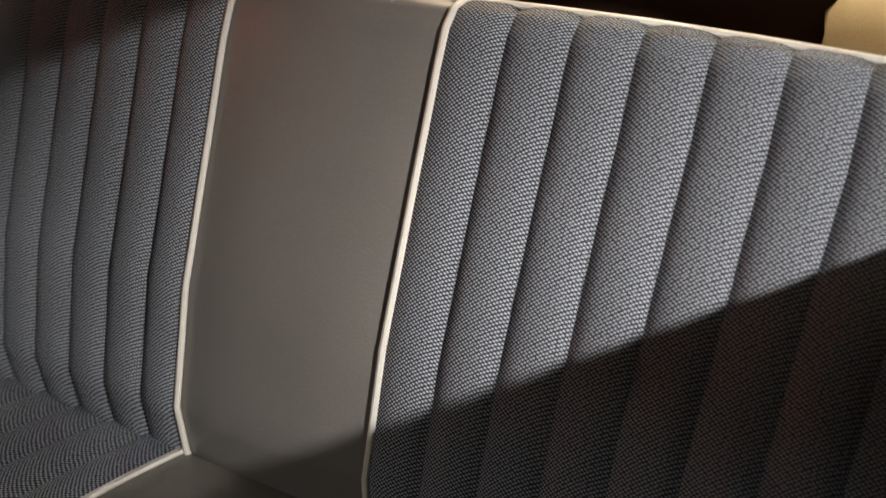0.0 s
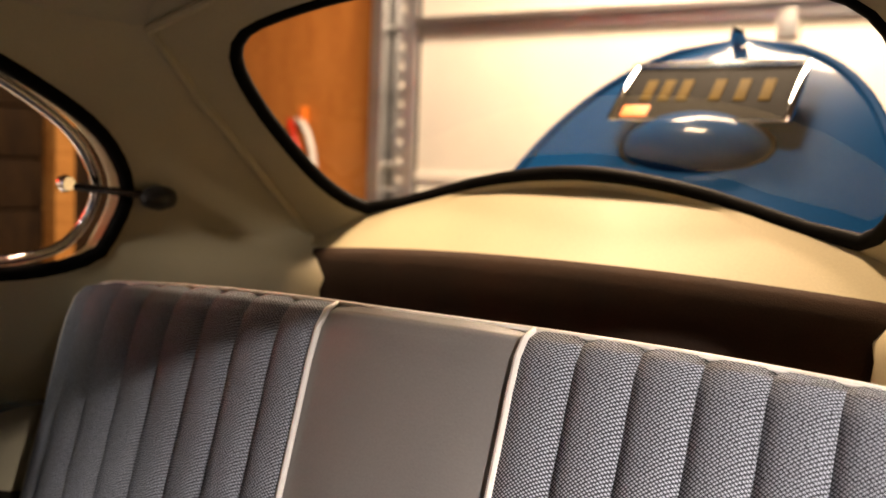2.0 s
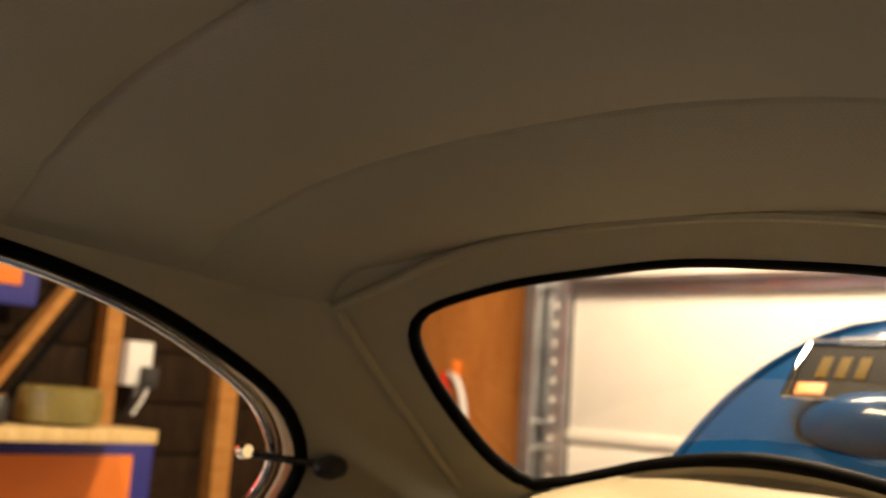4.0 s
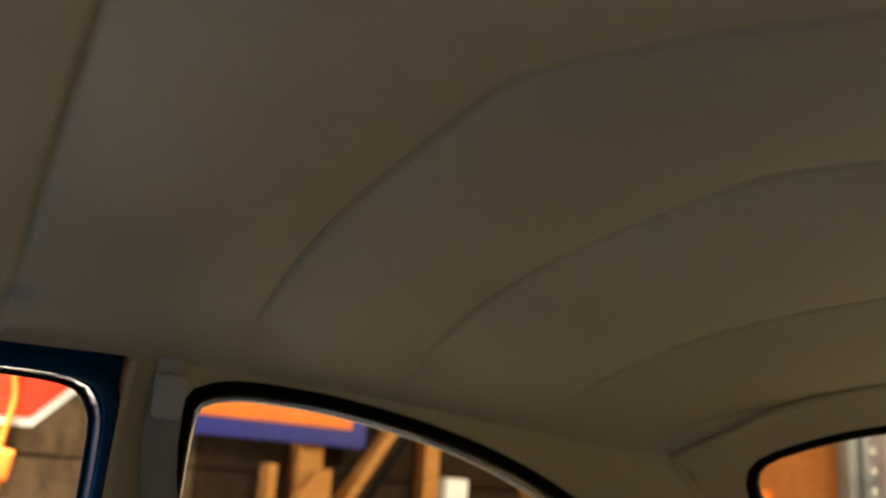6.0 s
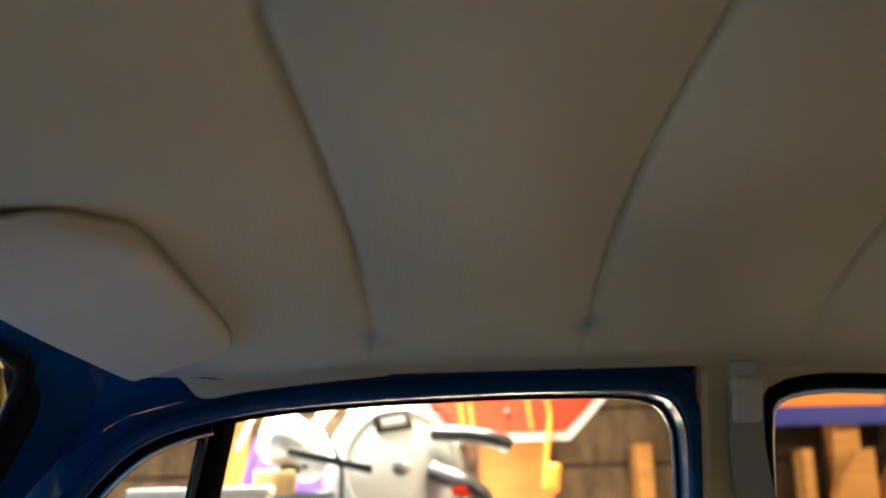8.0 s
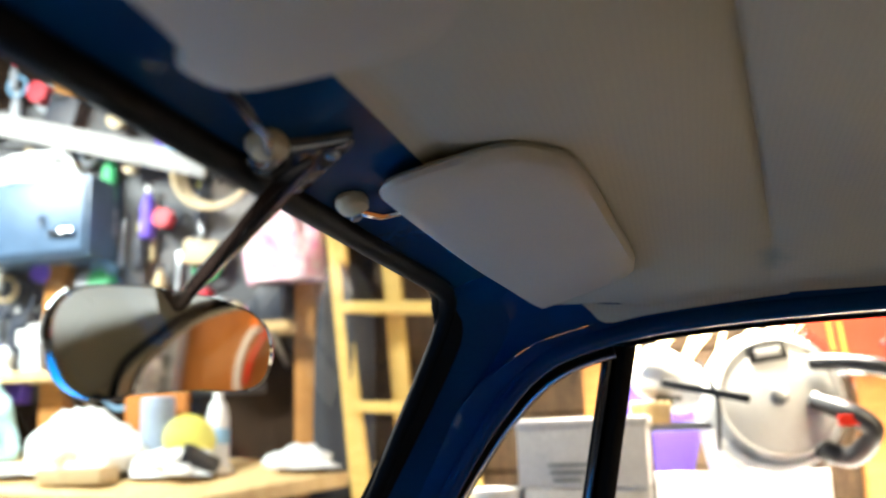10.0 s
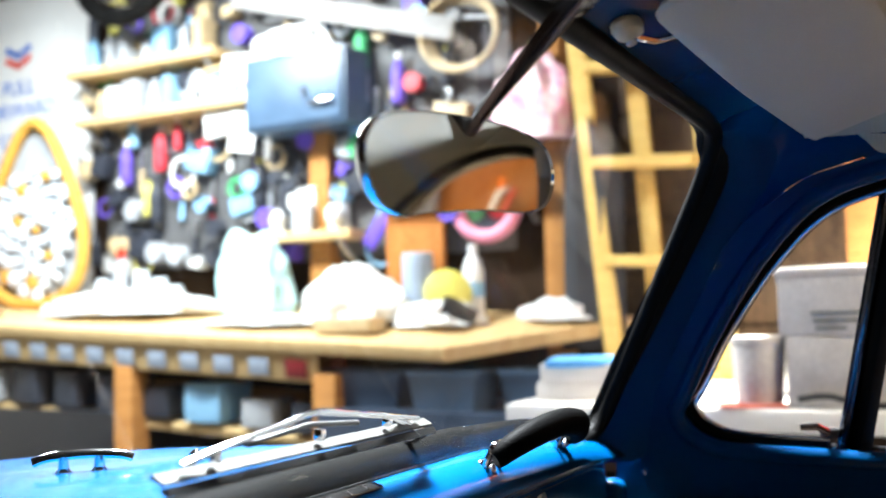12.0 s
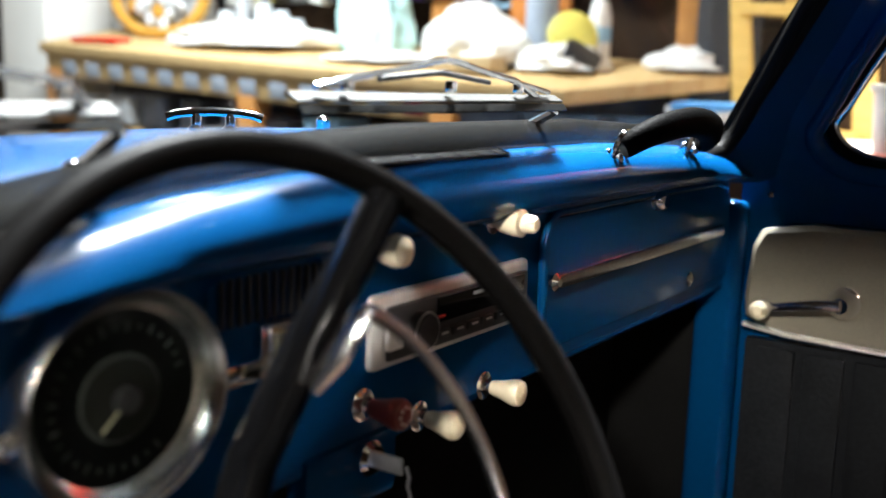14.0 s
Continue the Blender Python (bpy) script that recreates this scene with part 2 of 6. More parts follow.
def tube(pts, r, closed=False, n=10, caps=True, flat=1.0):
    pts = [Vector(p) for p in pts]
    k = len(pts)
    rs = r if isinstance(r, (list, tuple)) else [r] * k
    loops, ref = [], None
    for i, p in enumerate(pts):
        a = pts[(i - 1) % k] if closed or i else pts[0]
        b = pts[(i + 1) % k] if closed or i < k - 1 else pts[-1]
        t = (b - a).normalized()
        if ref is None:
            ref = t.orthogonal().normalized()
        ref = (ref - t * ref.dot(t)).normalized()
        s = t.cross(ref)
        loops.append([p + rs[i] * (math.cos(2 * math.pi * j / n) * ref + flat * math.sin(2 * math.pi * j / n) * s) for j in range(n)])
    if closed:
        bm = bmesh.new()
        vs = [[bm.verts.new(q) for q in lp] for lp in loops]
        # the last ring may be turned against the first: match by the nearest start
        off = min(range(n), key=lambda o: (loops[-1][o] - loops[0][0]).length)
        for i in range(k):
            a, b = vs[i], vs[(i + 1) % k]
            o = off if i == k - 1 else 0
            for j in range(n):
                bm.faces.new((a[(j + o) % n], a[(j + 1 + o) % n], b[(j + 1) % n], b[j]))
        return bm
    return loft(loops, True, caps)


def lathe(profile, m=None, n=32, cap=True):
    loops = [[Vector((r * math.cos(2 * math.pi * j / n), r * math.sin(2 * math.pi * j / n), h)) for j in range(n)] for r, h in profile]
    bm = loft(loops, True, cap)
    if m is not None:
        bmesh.ops.transform(bm, matrix=m, verts=bm.verts)
    return bm


def curve(pts, per=8, closed=False):
    """A smooth line through a few points (Catmull-Rom)."""
    p = [Vector(q) for q in pts]
    k, out = len(p), []
    for i in range(k if closed else k - 1):
        a, b, c, d = (p[(i + j) % k] if closed else p[min(max(i + j, 0), k - 1)] for j in (-1, 0, 1, 2))
        for s in range(per):
            u = s / per
            out.append(0.5 * (2 * b + (c - a) * u + (2 * a - 5 * b + 4 * c - d) * u * u + (3 * b - a - 3 * c + d) * u ** 3))
    if not closed:
        out.append(p[-1])
    return out


def polar(poly, centre, angles):
    """Where rays from the centre leave a closed outline in the plane."""
    out = []
    for a in angles:
        dx, dy = math.cos(a), math.sin(a)
        best = None
        for (x0, y0), (x1, y1) in zip(poly, poly[1:] + poly[:1]):
            x0, y0, x1, y1 = x0 - centre[0], y0 - centre[1], x1 - centre[0], y1 - centre[1]
            den = dx * (y1 - y0) - dy * (x1 - x0)
            if abs(den) < 1e-12:
                continue
            s, u = (x0 * (y1 - y0) - y0 * (x1 - x0)) / den, (x0 * dy - y0 * dx) / den
            if s > 0 and -1e-6 <= u <= 1 + 1e-6 and (best is None or s > best):
                best = s
        out.append((centre[0] + dx * best, centre[1] + dy * best))
    return out


def flat2(pts):
    return [(p[0], p[1]) for p in pts]


def window_sheet(hole, outer, centre, front, back, n=180, rings=7):
    """A panel round an opening: front and back map the plane to places; the opening goes right through."""
    ang = [2 * math.pi * i / n for i in range(n)]
    h, o = polar(hole, centre, ang), polar(outer, centre, ang)
    mid = [[(a[0] + (b[0] - a[0]) * k / rings, a[1] + (b[1] - a[1]) * k / rings) for a, b in zip(o, h)] for k in range(rings + 1)]
    loops = [[front(*q) for q in r] for r in mid] + [[back(*q) for q in r] for r in mid[::-1]]
    return loft(loops + [loops[0]], True)


def outline_tube(hole, centre, place, r, n=140, flat=1.0):
    ang = [2 * math.pi * i / n for i in range(n)]
    return tube([place(*q) for q in polar(hole, centre, ang)], r, True, 10, flat=flat)


def fan(hole, centre, place, n=96, rings=5):
    ang = [2 * math.pi * i / n for i in range(n)]
    h = polar(hole, centre, ang)
    loops = [[place(centre[0] + (q[0] - centre[0]) * k / rings, centre[1] + (q[1] - centre[1]) * k / rings) for q in h] for k in range(1, rings + 1)]
    bm = loft(loops)
    bm.verts.ensure_lookup_table()
    bm.faces.new(bm.verts[:n])
    return bm


def lerp(x, xs, ys):
    return float(np.interp(x, xs, ys))


# ---- the car: shell ----
def side_x(z):
    """Inner face of the car's side at a height."""
    return 0.655 - 0.23 * (z - 0.97) if z > 0.95 else 0.66


def BACK(x, z):
    """The panel round the back window; below the window it folds forward."""
    fold = 1.098 - 0.45 * x * x
    y = -2.25 + 0.5 * x * x + (max(z, fold) - 0.97) * 1.02
    return Vector((x, y + 1.1 * max(0, fold - z), z))


def crease_x(z):
    """Half-width of the crease between the rear panel and the quarter panels."""
    return lerp(z, (0.93, 0.975, 0.99, 1.01, 1.06, 1.13, 1.205, 1.285), (0.408, 0.418, 0.455, 0.476, 0.484, 0.491, 0.501, 0.503))


def crease_y(z):
    return BACK(crease_x(z), max(z, 0.955)).y


def quarter_x(y, z):
    """Inner face of the quarter panel: it bends in to the crease beside the rear window."""
    s = max(0, (-1.60 - y) / (-1.60 - crease_y(z)))
    return side_x(z) - (side_x(z) - crease_x(z)) * min(s, 1.1) ** 2.3


LINER_Y = (-2.0, -1.82, -1.6, -1.3, -1.0, -0.6, -0.45, -0.3)
SEAMS = (-0.30, -0.580, -0.825, -1.095, -1.335, -1.60, -1.88)


def seam_shift(x, y):
    """How far a seam runs forward of its end on the passenger side, at a place across the roof."""
    k = lerp(y, (-1.88, -1.60, -1.33, -1.05, -0.82, -0.58, -0.32), (0.0, 0.045, 0.150, 0.150, 0.112, 0.104, 0.0))
    return k * max(0.0, min(0.5 - x, 0.70, 1.6 * (x + 0.56)))


def liner_edge(y):
    return lerp(y, LINER_Y, (1.27, 1.288, 1.312, 1.333, 1.345, 1.342, 1.333, 1.345))


def liner_half(y):
    return quarter_x(y, liner_edge(y)) if y < -0.6 else lerp(y, (-0.6, -0.45, -0.3), (0.5695, 0.572, 0.575))


def liner_mid(y):
    return lerp(y, LINER_Y, (1.375, 1.390, 1.422, 1.445, 1.452, 1.435, 1.415, 1.385))


def liner_z(x, y, run):
    """The headliner's height; run is the place along the roof counted along the slanting seams."""
    w, e, c = liner_half(y), liner_edge(y), liner_mid(y)
    u = min(abs(x) / w, 1)
    z = c - (c - e) * (0.75 * u ** 2.4 + 0.25 * u ** 9)
    k = sum(1 for s in SEAMS if run < s)
    if 0 < k < len(SEAMS):
        a, b = SEAMS[k - 1], SEAMS[k]
        v = (run - a) / (b - a)
        z += (0.008 - 0.020 * (1 - (2 * v - 1) ** 2)) * max(0, 1 - (u / 0.86) ** 6)
    for s in SEAMS[1:-1]:
        d = run - s
        if abs(d) < 0.08:
            # the stitched groove, and the gather where the seam meets the side
            z += 0.0045 * math.exp(-(d / 0.0035) ** 2) * max(0.25, 1 - (u / 0.9) ** 10)
            z += 0.010 * math.exp(-(d / 0.022) ** 2 - ((u - 0.845) / 0.045) ** 2)
    return z


car = thing("car", (0, -0.9, 0.16), "blue vintage saloon with an open door and raised engine lid", "car")

runs = sorted({round(-0.30 - i * 1.53 / 130, 4) for i in range(131)} | {round(s + d, 4) for s in SEAMS[1:-1] for d in (-0.009, -0.006, -0.004, -0.002, 0.0, 0.002, 0.004, 0.006, 0.009)}, reverse=True)
us = [math.sin(math.pi / 2 * (i / 36 - 1)) for i in range(73)]


def liner_row(run):
    row = []
    for u in us:
        y = run + seam_shift(0.57 * u, run)
        x = liner_half(y) * u
        row.append(Vector((x, y, liner_z(x, y, run))))
    return row


under = [liner_row(run) for run in runs]
part("headliner", loft(under, False), M_LINER, car, "beige pierced-vinyl headliner with cross seams")
for sg in (1, -1):
    low = curve([(-0.345, 1.357, 0), (-0.367, 1.336, 0), (-0.387, 1.319, 0), (-0.433, 1.325, 0), (-0.50, 1.332, 0), (-0.60, 1.3405, 0)], 4)
    tab = []
    for p in low:
        y, z = p[0], p[1]
        top = max(liner_edge(y), z) + 0.010
        tab.append([Vector((sg * (side_x(z) - 0.004), y, z)), Vector((sg * min(side_x(top) - 0.004, liner_half(y)), y, top)), Vector((sg * (side_x(top) + 0.004), y, top)), Vector((sg * (side_x(z) + 0.002), y, z))])
    part("headliner_corner", loft(tab, True, True), M_LINER, car)
    # added tube that stops light leaking between the door top and headliner
    part("cant_rail", tube([(sg * (liner_half(y) + 0.034), y, liner_edge(y) + 0.022) for y in [-0.36 - 0.66 * i / 40 for i in range(41)]], 0.030, n=12), M_BLUE, car)
roof = [[p + Vector((p.x * 0.05, 0, 0.045)) for p in r[::2]] for r in under[::6] + under[-1:]]
part("roof", loft(roof, False), M_BLUE, car, "blue painted steel roof")

# rear panel round the back window
BACK_OUT = lambda x, z: BACK(x, z) + Vector((0, -0.022, 0.006))
half_win = [(0, 1.345), (0.10, 1.340), (0.22, 1.328), (0.31, 1.311), (0.385, 1.288), (0.421, 1.256), (0.432, 1.215), (0.43, 1.165), (0.418, 1.105), (0.398, 1.066), (0.36, 1.044), (0.29, 1.058), (0.15, 1.095), (0.0, 1.113)]
back_win = flat2(curve([(x, z, 0) for x, z in half_win] + [(-x, z, 0) for x, z in half_win[-2:0:-1]], 6, True))
half_pan = [(0, 1.415), (0.10, 1.410), (0.19, 1.402), (0.285, 1.388), (0.43, 1.348), (0.515, 1.305)] + [(crease_x(z) + 0.006, z) for z in (1.27, 1.2, 1.13, 1.06, 1.02, 1.0, 0.985)] + [(x, 0.996 - 0.12 * x * x) for x in (0.42, 0.36, 0.3, 0.2, 0.1, 0.0)]
back_pan = [(x, z) for x, z in half_pan] + [(-x, z) for x, z in half_pan[-2:0:-1]]
part("rear_panel", window_sheet(back_win, back_pan, (0, 1.2), BACK, BACK_OUT), M_TRIM, car, "cream vinyl panel round the rear window")
part("rear_window_seal", outline_tube(back_win, (0, 1.2), lambda x, z: BACK(x, z) + Vector((0, -0.008, 0.004)), 0.011), M_RUBBER, car, "black rubber window seal")
rear_glass = part("rear_window", fan(back_win, (0, 1.2), lambda x, z: BACK_OUT(x, z)), M_GLASS, car, "clear rear window pane")
rear_glass.visible_shadow = False
# raised welt along the crease
welt = [BACK(x, z) + Vector((0, 0.003, 0)) for x, z in [(-crease_x(z) + 0.002, z) for z in [0.985 + 0.30 * i / 24 for i in range(25)]]]
for sg in (1, -1):
    part("crease_welt", tube([Vector((-sg * p.x, p.y, p.z)) for p in welt], 0.0075, n=8), M_TRIM, car)
part("crease_welt", tube([BACK(x, z) + Vector((0, 0.008, -0.002)) for x, z in flat2(curve([(sx * 1.0, z, 0) for sx, z in ((-0.5, 1.289), (-0.412, 1.319), (-0.275, 1.361), (-0.1, 1.384), (0.1, 1.384), (0.275, 1.361), (0.412, 1.319), (0.5, 1.289))], 5))], 0.007, n=8), M_TRIM, car)

# quarter panels with their windows
quarter_win = flat2(curve([(-1.055, 1.270, 0), (-1.062, 1.308, 0), (-1.11, 1.323, 0), (-1.19, 1.323, 0), (-1.28, 1.316, 0), (-1.42, 1.294, 0), (-1.55, 1.262, 0), (-1.67, 1.217, 0), (-1.775, 1.158, 0), (-1.832, 1.09, 0), (-1.842, 1.035, 0), (-1.815, 0.978, 0), (-1.74, 0.951, 0), (-1.63, 0.948, 0), (-1.3, 0.950, 0), (-1.11, 0.952, 0), (-1.075, 0.98, 0), (-1.062, 1.08, 0), (-1.056, 1.2, 0)], 5, True))


quarter_pan = [(-0.972, 0.45), (-0.972, 1.372)] + [(y, liner_edge(y) + 0.028) for y in (-1.1, -1.3, -1.45, -1.6, -1.7, -1.8)] + [(crease_y(z) - 0.006, z) for z in (1.295, 1.25, 1.2, 1.13, 1.06, 1.01, 0.99, 0.975, 0.93)] + [(-2.08, 0.45)]
QC = (-1.40, 1.13)
for sg in (1, -1):
    # the unseen driver's-side sill is set lower to bring its shadow down the seat
    hole = quarter_win if sg > 0 else [(y, z - 0.05 if z < 1.0 else z) for y, z in quarter_win]
    q_in = lambda y, z: Vector((sg * quarter_x(y, z), y, z))
    # thinner on the driver's side, for the same shadow
    q_out = lambda y, z: Vector((sg * (quarter_x(y, z) + (0.045 if sg > 0 else 0.012)), y, z))
    part("quarter_panel", window_sheet(hole, quarter_pan, QC, q_in, q_out), M_TRIM, car, "beige vinyl side trim round the quarter window")
    part("quarter_window_seal", outline_tube(hole, QC, lambda y, z: Vector((sg * (quarter_x(y, z) + 0.004), y, z)), 0.011), M_RUBBER, car, "black rubber window seal")
    inner_frame = [(QC[0] + (y - QC[0]) * 0.945 + 0.004, QC[1] + (z - QC[1]) * (0.97 if sg < 0 or z > QC[1] else 0.92)) for y, z in hole]
    fr = part("quarter_window", outline_tube(inner_frame, QC, lambda y, z: Vector((sg * (quarter_x(y, z) + 0.030), y, z)), 0.0085), M_CHROME, car, "pop-out quarter window with chrome frame")
    pane = part("pane", fan(inner_frame, QC, lambda y, z: Vector((sg * (quarter_x(y, z) + 0.031), y, z))), M_GLASS, fr)
    pane.visible_shadow = False
    # latch: chrome pivot, link and lever on the pillar
    lat = part("window_latch", tube([Vector((sg * (quarter_x(-1.78, 1.065) + 0.02), -1.775, 1.070)), Vector((sg * (quarter_x(-1.83, 1.06) - 0.014), -1.825, 1.064)), Vector((sg * (quarter_x(-1.87, 1.058) - 0.012), -1.862, 1.060))], 0.006, n=10), M_DARK_CHROME, car, "dark chrome pop-out window latch")
    knob = [(0.005, -0.032), (0.014, -0.024), (0.0195, 0.0), (0.016, 0.024), (0.004, 0.036)]
    part("lever", lathe(knob, Matrix.Translation((sg * (quarter_x(-1.88, 1.056) - 0.010), -1.877, 1.056)) @ pose(0, 0, 0, 90, 0, 10 * sg), 20), M_BLACKP, lat, "black latch lever")
    part("pivot", lathe([(0.010, -0.010), (0.013, 0), (0.010, 0.010)], Matrix.Translation((sg * (quarter_x(-1.76, 1.07) + 0.022), -1.765, 1.074)) @ pose(0, 0, 0, 0, 90, 0), 18), M_CHROME, lat)

# painted outer skins behind the trim, and the tail under the rear window
for sg in (1, -1):
    o_in = lambda y, z: Vector((sg * (quarter_x(y, z) + 0.060), y, z))
    o_out = lambda y, z: Vector((sg * (quarter_x(y, z) + 0.066), y, z))
    wide = [(QC[0] + (y - QC[0]) * 1.05, QC[1] + (z - QC[1]) * 1.10) for y, z in (quarter_win if sg > 0 else [(a, c - 0.05 if c < 1.0 else c) for a, c in quarter_win])]
    part("outer_quarter", window_sheet(wide, quarter_pan, QC, o_in, o_out, 120, 4), M_BLUE, car, "blue painted rear quarter")
part("outer_rear", window_sheet([(x * 1.09, 1.2 + (z - 1.2) * 1.14) for x, z in back_win], [(x * 1.06, z) for x, z in back_pan], (0, 1.2), lambda x, z: BACK_OUT(x, z) + Vector((0, -0.030, 0.010)), lambda x, z: BACK_OUT(x, z) + Vector((0, -0.036, 0.012)), 120, 4), M_BLUE, car, "blue painted panel round the rear window")
tail = []
for i in range(15):
    v = i / 14
    w, y, z = lerp(v, (0, 0.4, 1), (0.50, 0.46, 0.36)), -2.19 - 0.42 * math.sin(v * math.pi / 2), 0.97 - 0.62 * v ** 1.6
    tail.append([Vector((w * u, y + 0.10 * u * u, z)) for u in [j / 10 - 1 for j in range(21)]])
part("tail_panel", loft(tail[:3], False), M_BLUE, car)
# a black sheet closes the tail in place of the bay's dark inside
part("engine_bay", loft(tail[2:], False), M_BLACKP, car, "black sheet standing for the dark open engine bay")
for sg in (1, -1):
    fen = []
    for i in range(17):
        a = math.pi * (i / 16)
        fen.append([Vector((sg * (0.58 + 0.22 * math.sin(b)), -1.66 - 0.50 * math.cos(a), 0.42 + 0.36 * math.sin(a) * math.cos(b * 0.7))) for b in [math.pi / 2 * j / 8 for j in range(9)]])
    part("rear_wing", loft(fen, False), M_BLUE, car, "blue rear wing")

# carpeted luggage well behind the rear seat
def rim(x):
    return 1.001 - 0.12 * x * x


lip = ((-0.012, 0.005), (0.0, 0.004), (0.010, -0.004), (0.014, -0.018), (0.012, -0.06), (0.008, -0.14), (0.012, -0.30), (0.03, -0.40), (0.20, -0.41))
well = [[Vector((x, BACK(x, rim(x)).y + dy, rim(x) + dz)) for x in [-0.45 + 0.90 * j / 36 for j in range(37)]] for dy, dz in lip]
part("luggage_well", loft(well, False), M_CARPET, car, "dark brown carpeted luggage well")

# windscreen surround: header, pillars and cowl in one panel
WS = lambda x, z: Vector((x, -0.025 - 0.528 * (z - 1.012), z))
ws_hole = flat2(curve([(0, 1.357, 0), (0.3, 1.357, 0), (0.46, 1.356, 0), (0.513, 1.346, 0), (0.542, 1.315, 0), (0.558, 1.26, 0), (0.582, 1.14, 0), (0.602, 1.03, 0), (0.60, 0.995, 0), (0.57, 0.978, 0), (0.3, 0.972, 0), (0, 0.970, 0), (-0.3, 0.972, 0), (-0.57, 0.978, 0), (-0.60, 0.995, 0), (-0.602, 1.03, 0), (-0.582, 1.14, 0), (-0.558, 1.26, 0), (-0.542, 1.315, 0), (-0.513, 1.346, 0), (-0.46, 1.356, 0), (-0.3, 1.357, 0)], 6, True))
ws_out = [(0, 1.395), (0.35, 1.392), (0.56, 1.372), (0.60, 1.34), (0.635, 1.2), (0.655, 1.05), (0.67, 0.94), (0, 0.93), (-0.67, 0.94), (-0.655, 1.05), (-0.635, 1.2), (-0.60, 1.34), (-0.56, 1.372), (-0.35, 1.392)]


def ws_in(x, z):
    p = WS(x, z)
    # the painted surround bends back into the cabin away from the opening
    dx, dz = max(0, abs(x) - (0.602 - 0.26 * max(0, z - 1.03))), max(0, z - 1.357)
    p.y -= 1.25 * dx + 2.4 * dz
    return p


part("windscreen_frame", window_sheet(ws_hole, ws_out, (0, 1.17), ws_in, lambda x, z: ws_in(x, z) + Vector((0, 0.010, 0.002)), 240), M_BLUE_IN, car, "glossy blue windscreen surround and pillars")
# painted corner between the windscreen pillar, the door frame and the headliner
ca = [(-0.43, 1.331), (-0.381, 1.320), (-0.30, 1.300), (-0.225, 1.255), (-0.165, 1.19), (-0.10, 1.09), (-0.06, 0.98)]
cb = [(0.46, 1.386), (0.52, 1.378), (0.562, 1.352), (0.592, 1.28), (0.616, 1.2), (0.642, 1.08), (0.656, 0.98)]
for sg in (1, -1):
    ra = curve([(sg * (side_x(z) + 0.004), y, z) for y, z in ca], 6)
    rb = curve([(sg * ws_in(x, z).x, ws_in(x, z).y, z) for x, z in cb], 6)
    rows = [[a.lerp(b, k / 6) + Vector((sg * 0.010, 0, 0.006)) * math.sin(math.pi * k / 6) for a, b in zip(ra, rb)] for k in range(7)]
    part("pillar_corner", loft(rows, False), M_BLUE_IN, car)
part("windscreen_seal", outline_tube(ws_hole, (0, 1.17), lambda x, z: WS(x, z) + Vector((0, -0.004, 0)), 0.011, 240), M_RUBBER, car, "black rubber windscreen seal")
ang = [2 * math.pi * i / 240 for i in range(240)]
edge = polar(ws_hole, (0, 1.17), ang)
lining = [[ws_in(x * s, 1.17 + (z - 1.17) * s) + Vector((0, d, 0.16 * d)) for x, z in edge] for s, d in ((1.004, -0.010), (0.994, -0.008), (0.992, 0.0), (0.992, 0.014), (1.006, 0.018))]
part("windscreen_seal", loft(lining), M_RUBBER, car, "black rubber windscreen seal")
ws_glass = part("windscreen", fan(ws_hole, (0, 1.17), lambda x, z: WS(x, z) + Vector((0, 0.008, 0))), M_SCREEN, car, "clear flat windscreen with a film of dust")
ws_glass.visible_shadow = False

# passenger door: window frame, divider bar, pane, lower panel
door_hole = flat2(curve([(-0.122, 1.01, 0), (-0.150, 0.978, 0), (-0.22, 0.966, 0), (-0.5, 0.962, 0), (-0.90, 0.962, 0), (-0.945, 0.975, 0), (-0.960, 1.01, 0), (-0.960, 1.12, 0), (-0.958, 1.24, 0), (-0.950, 1.285, 0), (-0.918, 1.312, 0), (-0.82, 1.317, 0), (-0.68, 1.316, 0), (-0.514, 1.309, 0), (-0.407, 1.296, 0), (-0.315, 1.268, 0), (-0.245, 1.205, 0), (-0.18, 1.116, 0), (-0.138, 1.042, 0)], 6, True))
door_out = [(-0.05, 1.00), (-0.055, 0.935), (-0.3, 0.915), (-0.965, 0.915), (-0.9685, 1.1), (-0.9685, 1.342), (-0.741, 1.345), (-0.568, 1.342), (-0.445, 1.332), (-0.381, 1.320), (-0.30, 1.300), (-0.225, 1.255), (-0.165, 1.19), (-0.10, 1.09)]
DC = (-0.52, 1.13)
d_in = lambda y, z: Vector((side_x(z) + 0.001, y, z))
door = part("door", window_sheet(door_hole, door_out, DC, d_in, lambda y, z: Vector((side_x(z) + 0.065, y, z)), 220, 6), M_BLUE_IN, car, "glossy blue passenger door, shut, with cream trim")
# rolled inner edge that gives the frame its highlight
roll = [(DC[0] + (y - DC[0]) * 1.028, DC[1] + (z - DC[1]) * 1.06) for y, z in door_hole]
part("frame_roll", outline_tube(roll, DC, lambda y, z: Vector((side_x(z) + 0.004, y, min(z, 1.334))), 0.012, 200), M_BLUE_IN, door)
part("window_channel", outline_tube(door_hole, DC, lambda y, z: Vector((0.69 - 0.2 * (z - 0.97) - 0.004, y, z)), 0.005, 200), M_RUBBER, door, "black window channel")
dp = part("pane", fan(door_hole, DC, lambda y, z: Vector((0.69 - 0.2 * (z - 0.97), y, z))), M_GLASS, door)
dp.visible_shadow = False
part("divider_bar", stick((0.684, -0.330, 0.95), (0.628, -0.407, 1.305), 0.022, 0.022, 0.005), M_RUBBER, door, "black vent-window divider bar")
part("divider_bright", stick((0.678, -0.312, 0.95), (0.622, -0.389, 1.302), 0.016, 0.014, 0.005), M_DARK_CHROME, door, "dark chrome edge")
